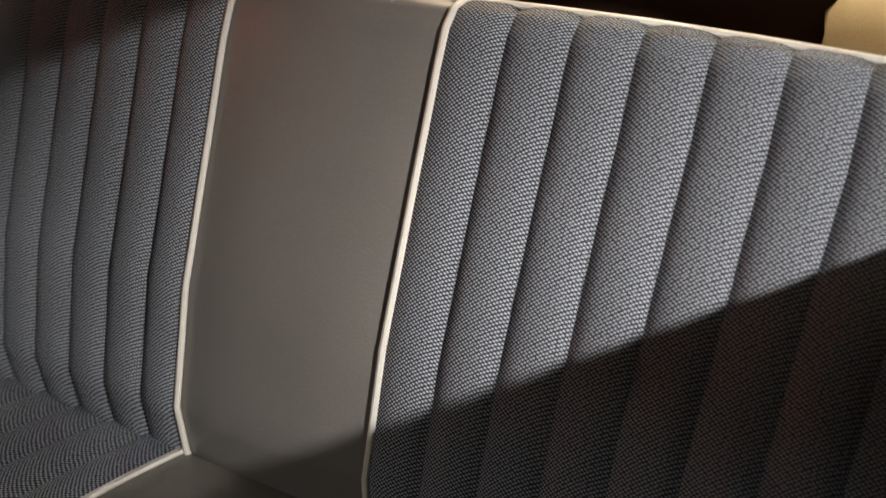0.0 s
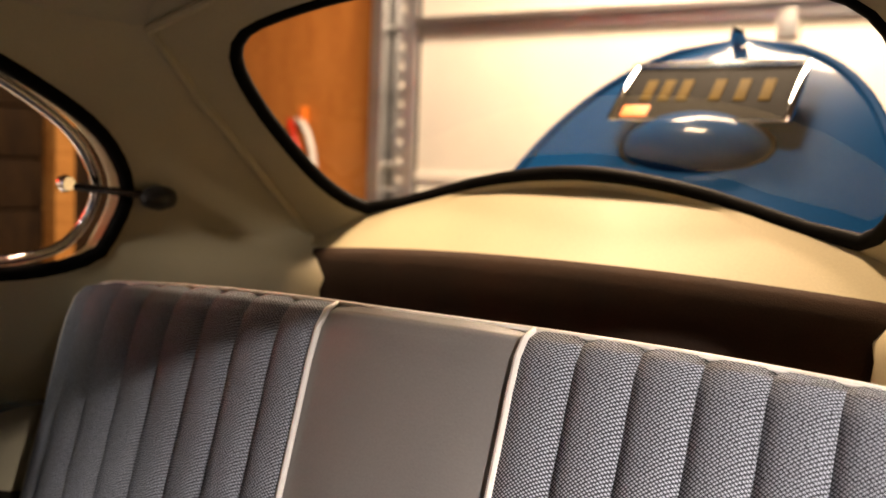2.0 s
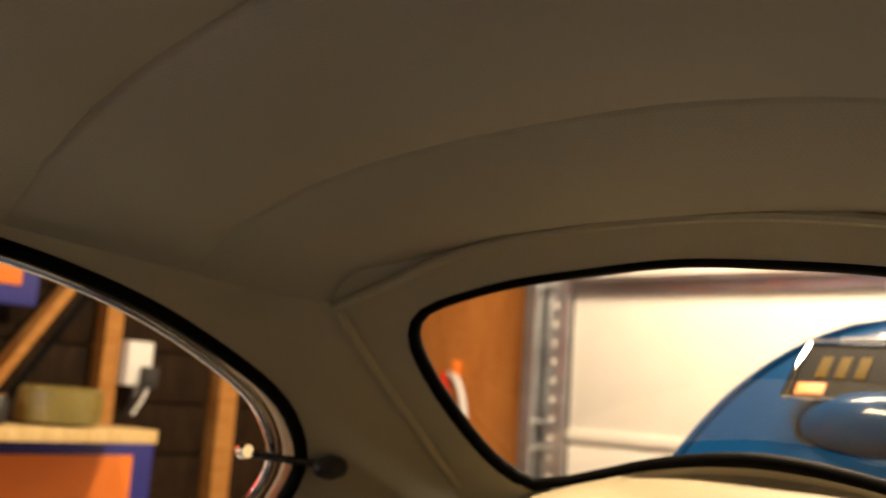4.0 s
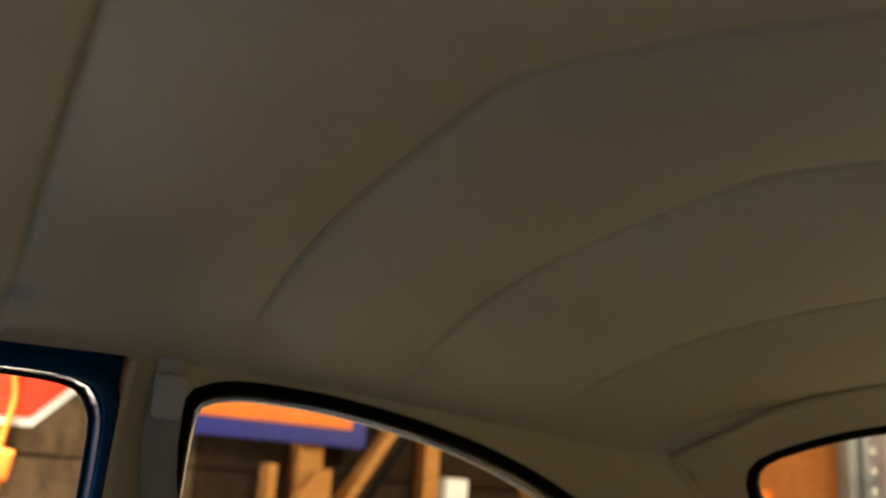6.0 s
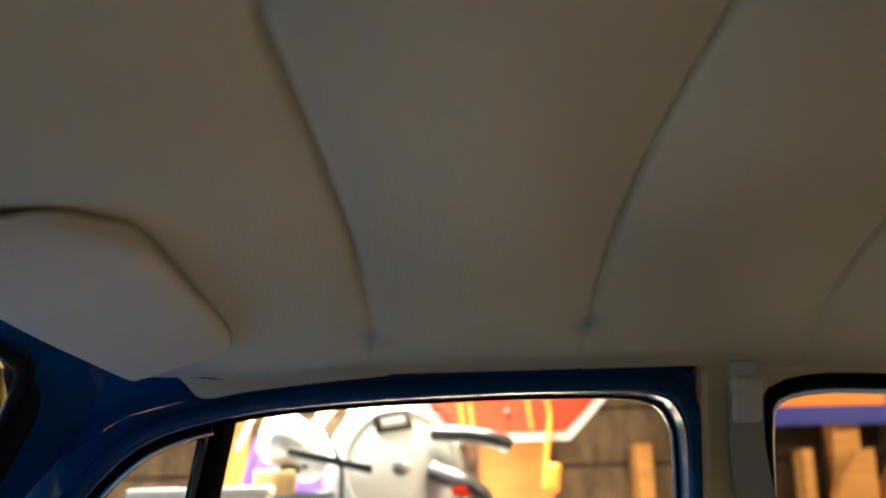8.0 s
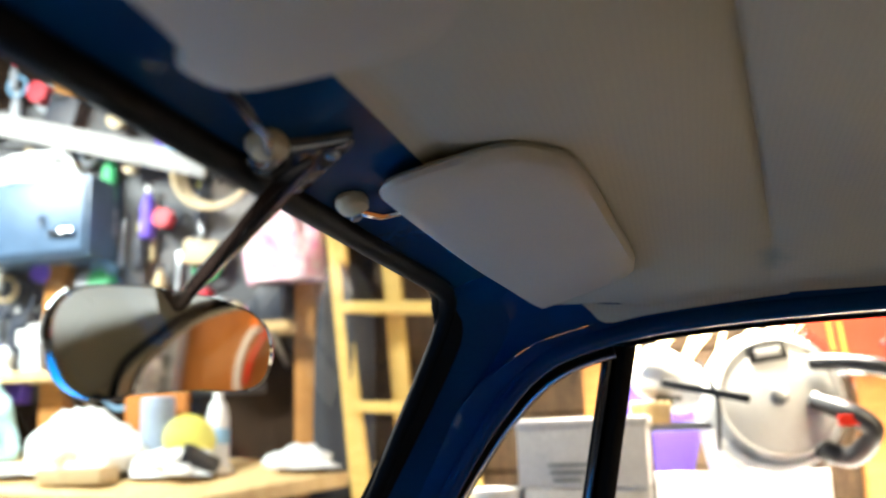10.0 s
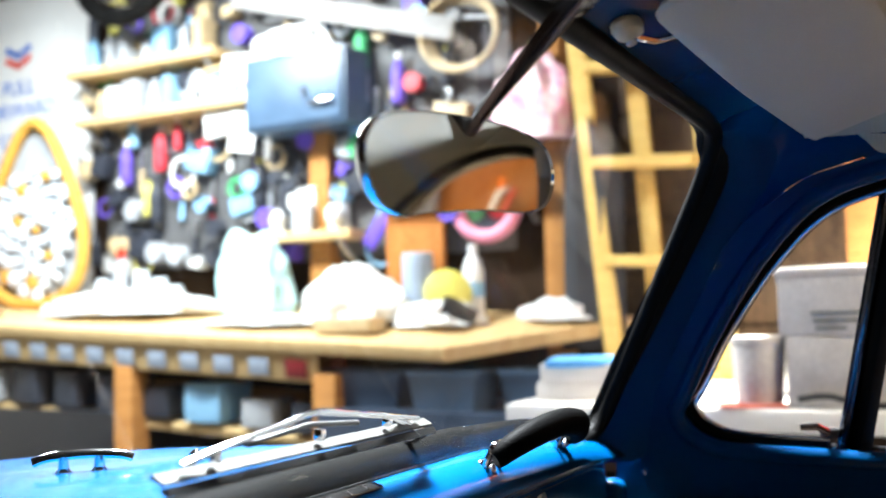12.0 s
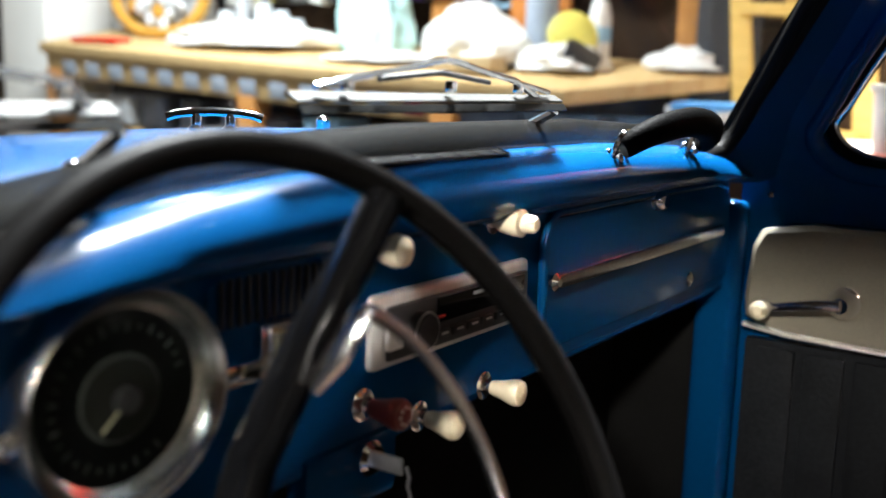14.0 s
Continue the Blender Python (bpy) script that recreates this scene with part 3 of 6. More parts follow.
half = len(door_hole) // 2
vent = [q for q in door_hole[half:] if q[0] > -0.395] + [q for q in door_hole[:half] if q[0] > -0.32]
at_vent = lambda y, z, d: Vector((0.682 - 0.2 * (z - 0.97) - d, y, z))
vent_frame = part("vent_frame", tube([at_vent(DC[0] + (y - DC[0]) * 0.985, DC[1] + (z - DC[1]) * 0.965, 0.0) for y, z in vent], 0.0085, n=8), M_RUBBER, door, "black rubber vent-window seal")
part("vent_bead", tube([at_vent(DC[0] + (y - DC[0]) * 0.970, DC[1] + (z - DC[1]) * 0.935, 0.006) for y, z in vent], 0.0028, n=8), M_CHROME, vent_frame, "thin chrome bead")
latch = part("vent_latch", box(0.016, 0.022, 0.012, Matrix.Translation((0.668, -0.300, 0.985)) @ pose(0, 0, 0, 0, 0, 12), 0.004, seg=3), M_BLACKP, door, "black vent-window latch")
part("lever", tube([(0.662, -0.300, 0.985), (0.654, -0.288, 0.993), (0.652, -0.268, 0.992)], [0.005, 0.005, 0.004], n=8), M_DARK_CHROME, latch)
# door lower body, cream upper card and dark lower card
lower = [(-0.02, 0.945), (-0.967, 0.945), (-0.967, 0.30), (-0.02, 0.30)]
bm = loft([[Vector((0.668, y, z)) for y, z in lower], [Vector((0.72, y, z)) for y, z in lower]], True, True)
part("door_skin", bm, M_BLUE_IN, door)
card = flat2(curve([(-0.046, 0.76, 0), (-0.046, 0.84, 0), (-0.052, 0.872, 0), (-0.075, 0.888, 0), (-0.12, 0.891, 0), (-0.5, 0.888, 0), (-0.93, 0.886, 0), (-0.95, 0.86, 0), (-0.95, 0.76, 0), (-0.95, 0.74, 0), (-0.5, 0.738, 0), (-0.10, 0.742, 0)], 6, True))
ang = [2 * math.pi * i / 120 for i in range(120)]
ring = polar(card, (-0.5, 0.81), ang)
bm = loft([[Vector((0.665, y, z)) for y, z in ring], [Vector((0.648, y, z)) for y, z in ring], [Vector((0.641, -0.5 + (y + 0.5) * 0.985, 0.81 + (z - 0.81) * 0.93)) for y, z in ring]], True, True)
part("upper_card", bm, mat("cream_door_vinyl", (0.22, 0.20, 0.155), 0.45, vary=0.08, bump=0.2, fine=300), door, "cream vinyl upper door card")
part("card_piping", tube([Vector((0.640, y, z)) for y, z in ((-0.044, 0.752), (-0.1, 0.745), (-0.3, 0.738), (-0.95, 0.735))], 0.0035, n=8), M_PIPING, door, "white piping")
M_CARD = mat("dark_grained_vinyl", (0.010, 0.0115, 0.014), 0.6, spec=0.12, vary=0.3, scale=14, bump=0.5, fine=160)
part("lower_card", box(0.02, 0.905, 0.40, Matrix.Translation((0.655, -0.498, 0.533)), 0.008), M_CARD, door, "dark ribbed lower door card")
for i in range(14):
    part("rib", box(0.006, 0.05, 0.38, Matrix.Translation((0.645, -0.09 - i * 0.062, 0.533)), 0.0028), M_CARD, door)
crank = part("window_crank", lathe([(0.020, 0), (0.021, 0.008), (0.015, 0.016), (0.010, 0.030)], Matrix.Translation((0.642, -0.170, 0.798)) @ pose(0, 0, 0, 0, -90, 0), 24), M_CHROME, door, "chrome window crank")
part("crank_arm", tube([(0.612, -0.170, 0.798), (0.606, -0.14, 0.796), (0.604, -0.10, 0.788), (0.606, -0.082, 0.785)], [0.008, 0.007, 0.006, 0.005], n=10), M_CHROME, crank)
part("crank_knob", lathe([(0.004, 0), (0.010, 0.004), (0.0125, 0.014), (0.012, 0.026), (0.006, 0.031)], Matrix.Translation((0.607, -0.080, 0.785)) @ pose(0, 0, 0, 0, -90, 0), 20), M_CREAM, crank, "cream crank knob")
for y, z in ((-0.062, 0.925), (-0.222, 1.303 - 0.0)):
    part("screw", lathe([(0.005, 0), (0.004, 0.003), (0.001, 0.004)], Matrix.Translation((side_x(z) - 0.001, y, z)) @ pose(0, 0, 0, 0, -90, 0), 14), M_CHROME, car)

# pillar post strip, seat belt
part("pillar_strip", box(0.008, 0.010, 0.30, Matrix.Translation((side_x(1.2) - 0.003, -0.977, 1.195)) @ pose(0, 0, 0, 0, -12.9, 0), 0.003), M_TRIM, car)
belt = thing("seat_belt", (0.57, -1.03, 0.9), "grey shoulder seat belt hanging from the door pillar", "seat belt")
M_BELT = mat("grey_belt_webbing", (0.32, 0.32, 0.31), 0.7, vary=0.1, fine=500, bump=0.4)
bl = []
for y, z, tw in ((-1.024, 1.305, 0), (-1.023, 1.29, 0), (-1.024, 1.25, 0.002), (-1.030, 1.21, 0.004), (-1.042, 1.16, 0.006), (-1.058, 1.09, 0.004), (-1.075, 1.0, 0), (-1.085, 0.90, 0)):
    x = side_x(z) - 0.020
    bl.append([Vector((x + tw, y + 0.021, z)), Vector((x - 0.001, y + 0.010, z)), Vector((x - 0.001, y - 0.010, z)), Vector((x - tw, y - 0.021, z)), Vector((x - tw + 0.002, y - 0.021, z)), Vector((x + 0.002, y, z)), Vector((x + tw + 0.002, y + 0.021, z))])
part("webbing", loft(bl), M_BELT, belt)
M_BELTCAP = mat("grey_belt_plastic", (0.55, 0.55, 0.56), 0.45, vary=0.06)
part("anchor_cover", box(0.022, 0.038, 0.055, Matrix.Translation((side_x(1.30) - 0.016, -1.024, 1.303)) @ pose(0, 0, 0, 0, -13, 0), 0.010, seg=4), M_BELTCAP, belt, "grey plastic anchor cover")
part("anchor_plate", box(0.006, 0.034, 0.03, Matrix.Translation((side_x(1.33) - 0.006, -1.024, 1.334)) @ pose(0, 0, 0, 0, -13, 0), 0.003), M_BELTCAP, belt)

# floor pan, bulkhead, sills and outer lower body that close the cabin
part("floor_pan", box(1.3, 2.2, 0.04, Matrix.Translation((0, -0.9, 0.20)), 0.01), M_CARPET, car, "dark carpeted floor")
part("bulkhead", box(1.3, 0.03, 0.80, Matrix.Translation((0, 0.16, 0.58)), 0.005), M_FELT, car, "black felt-covered bulkhead")
part("kick_panel", box(0.02, 0.40, 0.70, Matrix.Translation((0.655, 0.20, 0.57)), 0.005), M_FELT, car)
part("hinge_pillar", box(0.035, 0.060, 0.66, Matrix.Translation((0.650, -0.006, 0.585)), 0.014, seg=3), M_BLUE, car, "blue painted door post")
part("kick_panel", box(0.02, 0.40, 0.70, Matrix.Translation((-0.655, 0.16, 0.57)), 0.005), M_BLUE_IN, car)
part("sill", box(0.08, 2.2, 0.14, Matrix.Translation((-0.66, -0.95, 0.27)), 0.02), M_BLUE, car)
part("sill", box(0.08, 2.2, 0.14, Matrix.Translation((0.71, -0.95, 0.27)), 0.02), M_BLUE, car)
part("rear_wall", box(0.92, 0.03, 0.40, Matrix.Translation((0, -2.16, 0.42)), 0.005), M_BLACKP, car)

# road wheels under the wings
for sg in (1, -1):
    for y in (0.78, -1.62):
        w = part("wheel", lathe([(0.19, -0.06), (0.30, -0.07), (0.325, -0.05), (0.325, 0.05), (0.30, 0.07), (0.19, 0.06)], Matrix.Translation((sg * 0.66, y, 0.325)) @ pose(0, 0, 0, 0, 90, 0), 36), M_RUBBER, car)
        part("rim", lathe([(0.19, -0.05), (0.17, -0.02), (0.05, 0.02), (0.01, 0.02)], Matrix.Translation((sg * 0.66, y, 0.325)) @ pose(0, 0, 0, 0, 90 * sg, 0), 28), M_SILVER, w)

# front bonnet and cowl
bon = []
for i in range(25):
    y = 0.035 + i * 0.055
    w = lerp(y, (0, 0.3, 0.9, 1.4), (0.66, 0.62, 0.50, 0.36))
    bon.append([Vector((w * u, y, 0.992 + 0.02 * min(1, i / 3) - 0.11 * max(0, y - 0.15) ** 1.7 - 0.16 * (w * u) ** 2 - 0.10 * abs(u) ** 6)) for u in [j / 16 - 1 for j in range(33)]])
bonnet = part("bonnet", loft(bon, False), M_BLUE, car, "blue front bonnet")
for sg in (1, -1):
    fen = []
    for i in range(15):
        a = math.pi * (i / 14) * 0.75
        fen.append([Vector((sg * (0.60 + 0.20 * math.sin(b)), 0.75 - 0.55 * math.cos(a) * 1.0, 0.45 + 0.34 * math.sin(a) * math.cos(b * 0.7) + 0.02)) for b in [math.pi / 2 * j / 8 for j in range(9)]])
    part("front_wing", loft(fen, False), M_BLUE, car)

# raised engine lid behind the rear window
lid_top = []
LID_O, LID_U = Vector((0, -2.423, 0.993)), Vector((0, -0.7034, 0.7108))
LID_N = Vector((0, 0.7108, 0.7034))
for i in range(21):
    v = i / 20
    w = 0.347 * math.sqrt(max(0.0, 1 - (0.06 + 0.94 * v) ** 2.3)) + 0.004
    lid_top.append([LID_O + LID_U * (0.551 * v) + Vector((w * u, 0, 0)) + LID_N * (0.035 * (1 - u * u) * (1 - 0.7 * v) - 0.008 * v * v) for u in [math.sin(math.pi / 2 * (j / 14 - 1)) for j in range(29)]])
under_lid = [[p - LID_N * 0.02 for p in r] for r in lid_top]
lid = part("engine_lid", loft(lid_top, False), M_BLUE, car, "raised blue engine lid, outside facing the window")
part("lid_inner", loft(under_lid, False), M_BLUE_IN, lid)
edge = [r[0] for r in lid_top] + [r[-1] for r in lid_top[::-1]]
part("lid_edge", tube(edge, 0.010, n=8), M_BLUE, lid)
part("lid_handle", tube([LID_O + LID_U * 0.525 + LID_N * d + Vector((dx, 0, 0)) for d, dx in ((0.0, 0.006), (0.03, 0.006), (0.045, 0.0), (0.036, -0.008), (0.01, -0.008))], 0.008, n=10), M_CHROME, lid, "chrome lid handle")
# plate lamp housing
dome = []
for i in range(9):
    a = math.pi / 2 * i / 8
    dome.append([LID_O + LID_U * (0.228 + 0.072 * math.cos(a) * math.sin(b)) + LID_N * (0.018 + 0.058 * math.sin(a)) + Vector((0.132 * math.cos(a) * math.cos(b), 0, 0)) for b in [2 * math.pi * j / 36 for j in range(36)]])
lamp_house = part("plate_lamp_housing", loft(dome), M_BLUE, lid, "blue plate-lamp housing")
part("housing_seal", tube([LID_O + LID_U * (0.228 + 0.074 * math.sin(b)) + LID_N * 0.020 + Vector((0.136 * math.cos(b), 0, 0)) for b in [2 * math.pi * j / 40 for j in range(40)]], 0.005, True, 8), M_RUBBER, lamp_house)
# registration plate, upside down, with plain bars
PM = Matrix.Translation(LID_O + LID_U * 0.335 + LID_N * 0.052) @ Matrix(((1, 0, 0, 0), (0, 0.74, 0.673, 0), (0, -0.673, 0.74, 0), (0, 0, 0, 1)))
plate = part("number_plate", box(0.305, 0.152, 0.003, PM, 0.001), mat("black_plate_enamel", (0.012, 0.011, 0.010), 0.7, vary=0.2, spec=0.08), lid, "black plate with yellow bars in a chrome frame")
M_YEL = mat("yellow_plate_bars", (0.085, 0.05, 0.002), 0.6, vary=0.2, spec=0.08)
for dx in (-0.105, -0.062, -0.018, 0.042, 0.076, 0.110):
    part("bar", box(0.020, 0.060, 0.003, PM @ Matrix.Translation((dx, -0.004, 0.0025)), 0.001), M_YEL, plate)
part("sticker", box(0.05, 0.03, 0.002, PM @ Matrix.Translation((0.118, 0.055, 0.0026)), 0.0008), M_ORANGE, plate)
for a, b in (((-0.158, -0.081), (0.158, -0.081)), ((0.158, -0.081), (0.158, 0.081)), ((0.158, 0.081), (-0.158, 0.081)), ((-0.158, 0.081), (-0.158, -0.081))):
    part("plate_frame", stick(PM @ Vector((*a, 0.003)), PM @ Vector((*b, 0.003)), 0.013, 0.007, 0.002), M_CHROME, plate)
part("frame_bar", box(0.20, 0.008, 0.002, PM @ Matrix.Translation((0, -0.081, 0.008)), 0.0005), M_BLACKP, plate)


# ---- rear bench seat ----
seat = thing("rear_bench_seat", (0, -1.6, 0.24), "grey tweed and vinyl rear bench seat with white piping", "bench seat")
BACK_PROFILE = ((0.40, -1.645), (0.46, -1.614), (0.52, -1.606), (0.65, -1.632), (0.80, -1.680), (0.90, -1.712), (0.935, -1.726), (0.952, -1.741), (0.957, -1.760))


def back_point(x, k, lift=0.0):
    """On the backrest's face: k goes from the crease (0) to the top edge (1)."""
    q = k * (len(BACK_PROFILE) - 1)
    i = min(int(q), len(BACK_PROFILE) - 2)
    (z0, y0), (z1, y1) = BACK_PROFILE[i], BACK_PROFILE[i + 1]
    f = q - i
    end = max(0, (abs(x) - 0.50) / 0.11)
    x *= 0.94 + 0.06 * min(1, k / 0.6)
    z = z0 + (z1 - z0) * f - 0.010 * end ** 2 * k ** 2 - 0.10 * max(0, abs(x) - 0.127) ** 2 * k
    y = y0 + (y1 - y0) * f - 0.036 * end ** 2 - 0.005 * (x / 0.5) ** 2 * k
    return Vector((x, y + lift, z + 0.3 * lift))


J, PLEAT = 0.127, 0.0600
KS = [i / 32 for i in range(33)]


def padded(x0, x1, puff, n=9, edge=0.0, point=back_point, ks=KS):
    rows = []
    for k in ks:
        row = []
        for i in range(n):
            u = i / (n - 1)
            row.append(point(x0 + (x1 - x0) * u, k, puff * (1 - abs(2 * u - 1) ** 2.6) - edge))
        rows.append(row)
    return loft(rows, False)


backrest = part("backrest", padded(-J, J, 0.010, 17), M_GREYV, seat, "grey vinyl centre panel of the backrest")
for sg in (1, -1):
    for i in range(8):
        a = sg * (J + i * PLEAT)
        part("pleat", padded(a, a + sg * PLEAT, 0.0095, 11), M_TWEED, backrest, "grey tweed pleat")
    part("piping", tube([back_point(sg * J, k, 0.004) for k in KS], 0.0037, n=8), M_PIPING, backrest)
    part("piping", tube([back_point(sg * (J + 8 * PLEAT), k, 0.003) for k in KS], 0.0037, n=8), M_PIPING, backrest)
    side = [[back_point(sg * (0.607 + 0.02 * u), k, -0.004 - 0.10 * u) for u in (0, 0.3, 0.7, 1)] for k in KS]
    part("side_bolster", loft(side, False), M_GREYV, backrest)
top = [back_point(-0.607 + 1.214 * i / 60, 1.0, 0.003) for i in range(61)]
part("piping", tube(top, 0.0042, n=8), M_PIPING, backrest)
behind = [[p + Vector((0, -d, -e)) for p in top] for d, e in ((0, 0.002), (0.02, 0.0), (0.05, 0.015), (0.07, 0.10), (0.06, 0.45))]
part("backrest_rear", loft(behind, False), M_CARPET, backrest)


def cushion_point(x, k, lift=0.0):
    y = -1.62 + 0.52 * k
    z = 0.44 + 0.035 * math.sin(math.pi * min(1, 0.15 + 0.85 * k)) - 0.12 * max(0, k - 0.85) ** 1.2 * 4
    return Vector((x, y, z + lift))


cushion = part("cushion", padded(-J, J, 0.008, 13, point=cushion_point), M_GREYV, seat, "grey vinyl centre of the seat cushion")
for sg in (1, -1):
    for i in range(8):
        a = sg * (J + i * PLEAT)
        part("pleat", padded(a, a + sg * PLEAT, 0.007, point=cushion_point), M_TWEED, cushion, "grey tweed pleat")
    part("piping", tube([cushion_point(sg * J, k, 0.004) for k in KS], 0.0040, n=8), M_PIPING, cushion)
front = [cushion_point(-0.60 + 1.2 * i / 24, 1.0, 0) for i in range(25)]
part("cushion_base", loft([front, [p - Vector((0, 0.01, 0.18)) for p in front]], False), M_GREYV, cushion)

# ---- dashboard ----
dash = thing("dashboard", (0, 0.0, 0.79), "glossy blue steel dashboard with a black padded top", "dashboard")
XS = [-0.645 + 1.29 * i / 48 for i in range(49)]


def crown(x):
    """The top of the dashboard falls away towards both ends."""
    return lerp(x, (-0.645, -0.5, -0.4, -0.3, -0.2, -0.05, 0.25, 0.45, 0.55, 0.645), (-0.050, -0.040, -0.028, -0.012, -0.005, 0.0, 0.0, -0.010, -0.021, -0.035))


def dash_row(profile):
    return [[Vector((x, y, z + crown(x) * min(1, max(0, (z - 0.945) / 0.04)))) for x in XS] for y, z in profile]


part("dash_pad", loft(dash_row(((-0.002, 0.998), (-0.002, 1.006), (0.004, 1.014), (0.014, 1.022), (0.028, 1.026), (0.042, 1.023), (0.054, 1.012), (0.060, 0.995))), False), M_PAD, dash, "thick black padded dash top")
part("pad_seam", tube([(x, -0.001, 1.004 + crown(x)) for x in XS], 0.0022, n=8), M_RUBBER, dash)
part("dash_roll", loft(dash_row(((0.006, 1.000), (-0.004, 1.0035), (-0.014, 1.0025), (-0.025, 0.998), (-0.034, 0.991), (-0.041, 0.981), (-0.043, 0.970), (-0.040, 0.959), (-0.030, 0.950), (-0.018, 0.945), (-0.008, 0.944))), False), M_BLUE, dash, "glossy blue upper roll")
part("dash_face", loft(dash_row(((-0.009, 0.946), (-0.010, 0.940), (-0.010, 0.88), (-0.009, 0.815), (-0.014, 0.802), (-0.010, 0.794), (0.01, 0.790), (0.05, 0.795))), False), M_BLUE, dash, "glossy blue instrument face")
part("lower_roll", tube([(x, -0.006, 0.800) for x in XS], 0.008, n=10), M_BLUE, dash)
# air slot on the dash top
SLOT = Matrix.Translation((-0.049, -0.0135, 1.0012)) @ pose(0, 0, 0, 14, 0, 0)
slot = part("air_slot", box(0.190, 0.014, 0.005, SLOT, 0.001), M_PAD, dash, "black demister vent in a thin bright frame")
part("slot_frame", tube([SLOT @ Vector((x, y, 0.0026)) for x, y in ((-0.097, -0.008), (0.094, -0.008), (0.097, -0.006), (0.097, 0.006), (0.094, 0.008), (-0.097, 0.008))], 0.0011, True, 6), M_DARK_CHROME, slot, "thin metal frame")
for i in range(7):
    part("slot_vane", box(0.0016, 0.010, 0.001, SLOT @ Matrix.Translation((-0.08 + i * 0.0265, 0, 0.0028)), 0.0003), M_DARK_CHROME, slot)

# speedometer
FACE = lambda x, z, d=0.0: Matrix.Translation((x, -0.010 - d, z)) @ pose(0, 0, 0, 90, 0, 0)
SPEEDO = FACE(-0.338, 0.888) @ Matrix.Diagonal((0.96, 0.90, 1.15, 1))
sp = part("speedometer", lathe([(0.0695, -0.002), (0.0705, 0.006), (0.0690, 0.013), (0.0665, 0.016), (0.0645, 0.0145), (0.0625, 0.010), (0.0600, 0.0065), (0.0535, 0.003)], SPEEDO, 64, False), M_SATIN, dash, "round black speedometer in a chrome bezel")
M_DIAL = mat("dial_black", (0.004, 0.0042, 0.004), 0.5, vary=0.2, spec=0.1)
M_MARK = mat("dial_marks", (0.16, 0.17, 0.15), 0.5)
M_PRINT = mat("pale_button_print", (0.5, 0.5, 0.5), 0.5)
M_TICK = mat("faint_dial_ticks", (0.045, 0.05, 0.045), 0.5)
part("dial", lathe([(0.060, 0.0015), (0.060, 0.003), (0.001, 0.0035)], SPEEDO, 48), M_DIAL, sp)
part("dial_ring", tube([SPEEDO @ Vector((0.026 * math.cos(a), 0.026 * math.sin(a), 0.0045)) for a in [2 * math.pi * i / 48 for i in range(48)]], 0.0009, True, 6), M_TICK, sp)
for i in range(27):
    a = radians(-55 - i * 290 / 26)
    m = SPEEDO @ pose(0, 0, 0, 0, 0, math.degrees(a)) @ Matrix.Translation((0.043, 0, 0.0042))
    part("tick", box(0.006 if i % 2 == 0 else 0.003, 0.0010, 0.0008, m, 0), M_TICK, sp)
part("needle", box(0.026, 0.0016, 0.001, SPEEDO @ pose(0, 0, 0, 0, 0, 222) @ Matrix.Translation((0.010, 0, 0.0095)), 0.0004), mat("needle_cream", (0.75, 0.68, 0.45), 0.4), sp)
part("centre_disc", lathe([(0.0255, 0.003), (0.025, 0.006), (0.022, 0.0065), (0.001, 0.0066)], SPEEDO, 40), mat("dial_centre", (0.012, 0.012, 0.010), 0.4, vary=0.1, spec=0.2), sp, "dark grey centre disc of the dial")
part("hub_cap", lathe([(0.008, 0.003), (0.008, 0.011), (0.004, 0.012)], SPEEDO, 20), M_BLACKP, sp)
part("glass", lathe([(0.0625, 0.0105), (0.03, 0.0125), (0.001, 0.013)], SPEEDO, 40), M_GLASS, sp)
# bright strips to both sides of the speedometer
for x0, x1 in ((-0.62, -0.404), (-0.270, -0.236)):
    part("bright_strip", box(x1 - x0, 0.010, 0.014, Matrix.Translation(((x0 + x1) / 2, -0.015, 0.8815)), 0.004), M_CHROME, dash)
# loudspeaker grille slots and the bright-edged panel below
for i in range(13):
    part("grille_slot", box(0.0022, 0.004, 0.030, Matrix.Translation((-0.264 + i * 0.0074, -0.0125, 0.925)), 0.0012), M_BLACKP, dash)
part("grille_rib", tube([Vector((x, -0.0125, z)) for x, z in ((-0.276, 0.908), (-0.273, 0.936), (-0.262, 0.944), (-0.180, 0.943), (-0.170, 0.935), (-0.166, 0.908))], 0.0016, n=6), M_BLUE, dash)
pan = part("ashtray", box(0.058, 0.012, 0.040, Matrix.Translation((-0.206, -0.015, 0.889)), 0.006, seg=3), M_CHROME, dash, "chrome-edged ashtray front")
part("ashtray_face", box(0.048, 0.004, 0.030, Matrix.Translation((-0.204, -0.0215, 0.887)), 0.002), mat("dark_olive_enamel", (0.10, 0.10, 0.075), 0.35), pan)
# radio
radio = thing("car_radio", (0.0, -0.02, 0.845), "silver and black car radio set in the dashboard", "radio")
RX, RZ = -0.0135, 0.8795
part("surround", box(0.222, 0.020, 0.056, Matrix.Translation((RX, -0.014, RZ)), 0.006, seg=3), mat("silver_trim_plastic", (0.58, 0.57, 0.56), 0.35, 0.3, vary=0.05), radio, "silver surround")
part("fascia", box(0.200, 0.010, 0.041, Matrix.Translation((RX + 0.004, -0.0225, RZ - 0.002)), 0.003), M_BLACKP, radio, "black glossy fascia")
part("display", box(0.13, 0.003, 0.020, Matrix.Translation((RX + 0.028, -0.0285, RZ + 0.007)), 0.001), mat("display_black", (0.006, 0.006, 0.007), 0.12, coat=1), radio)
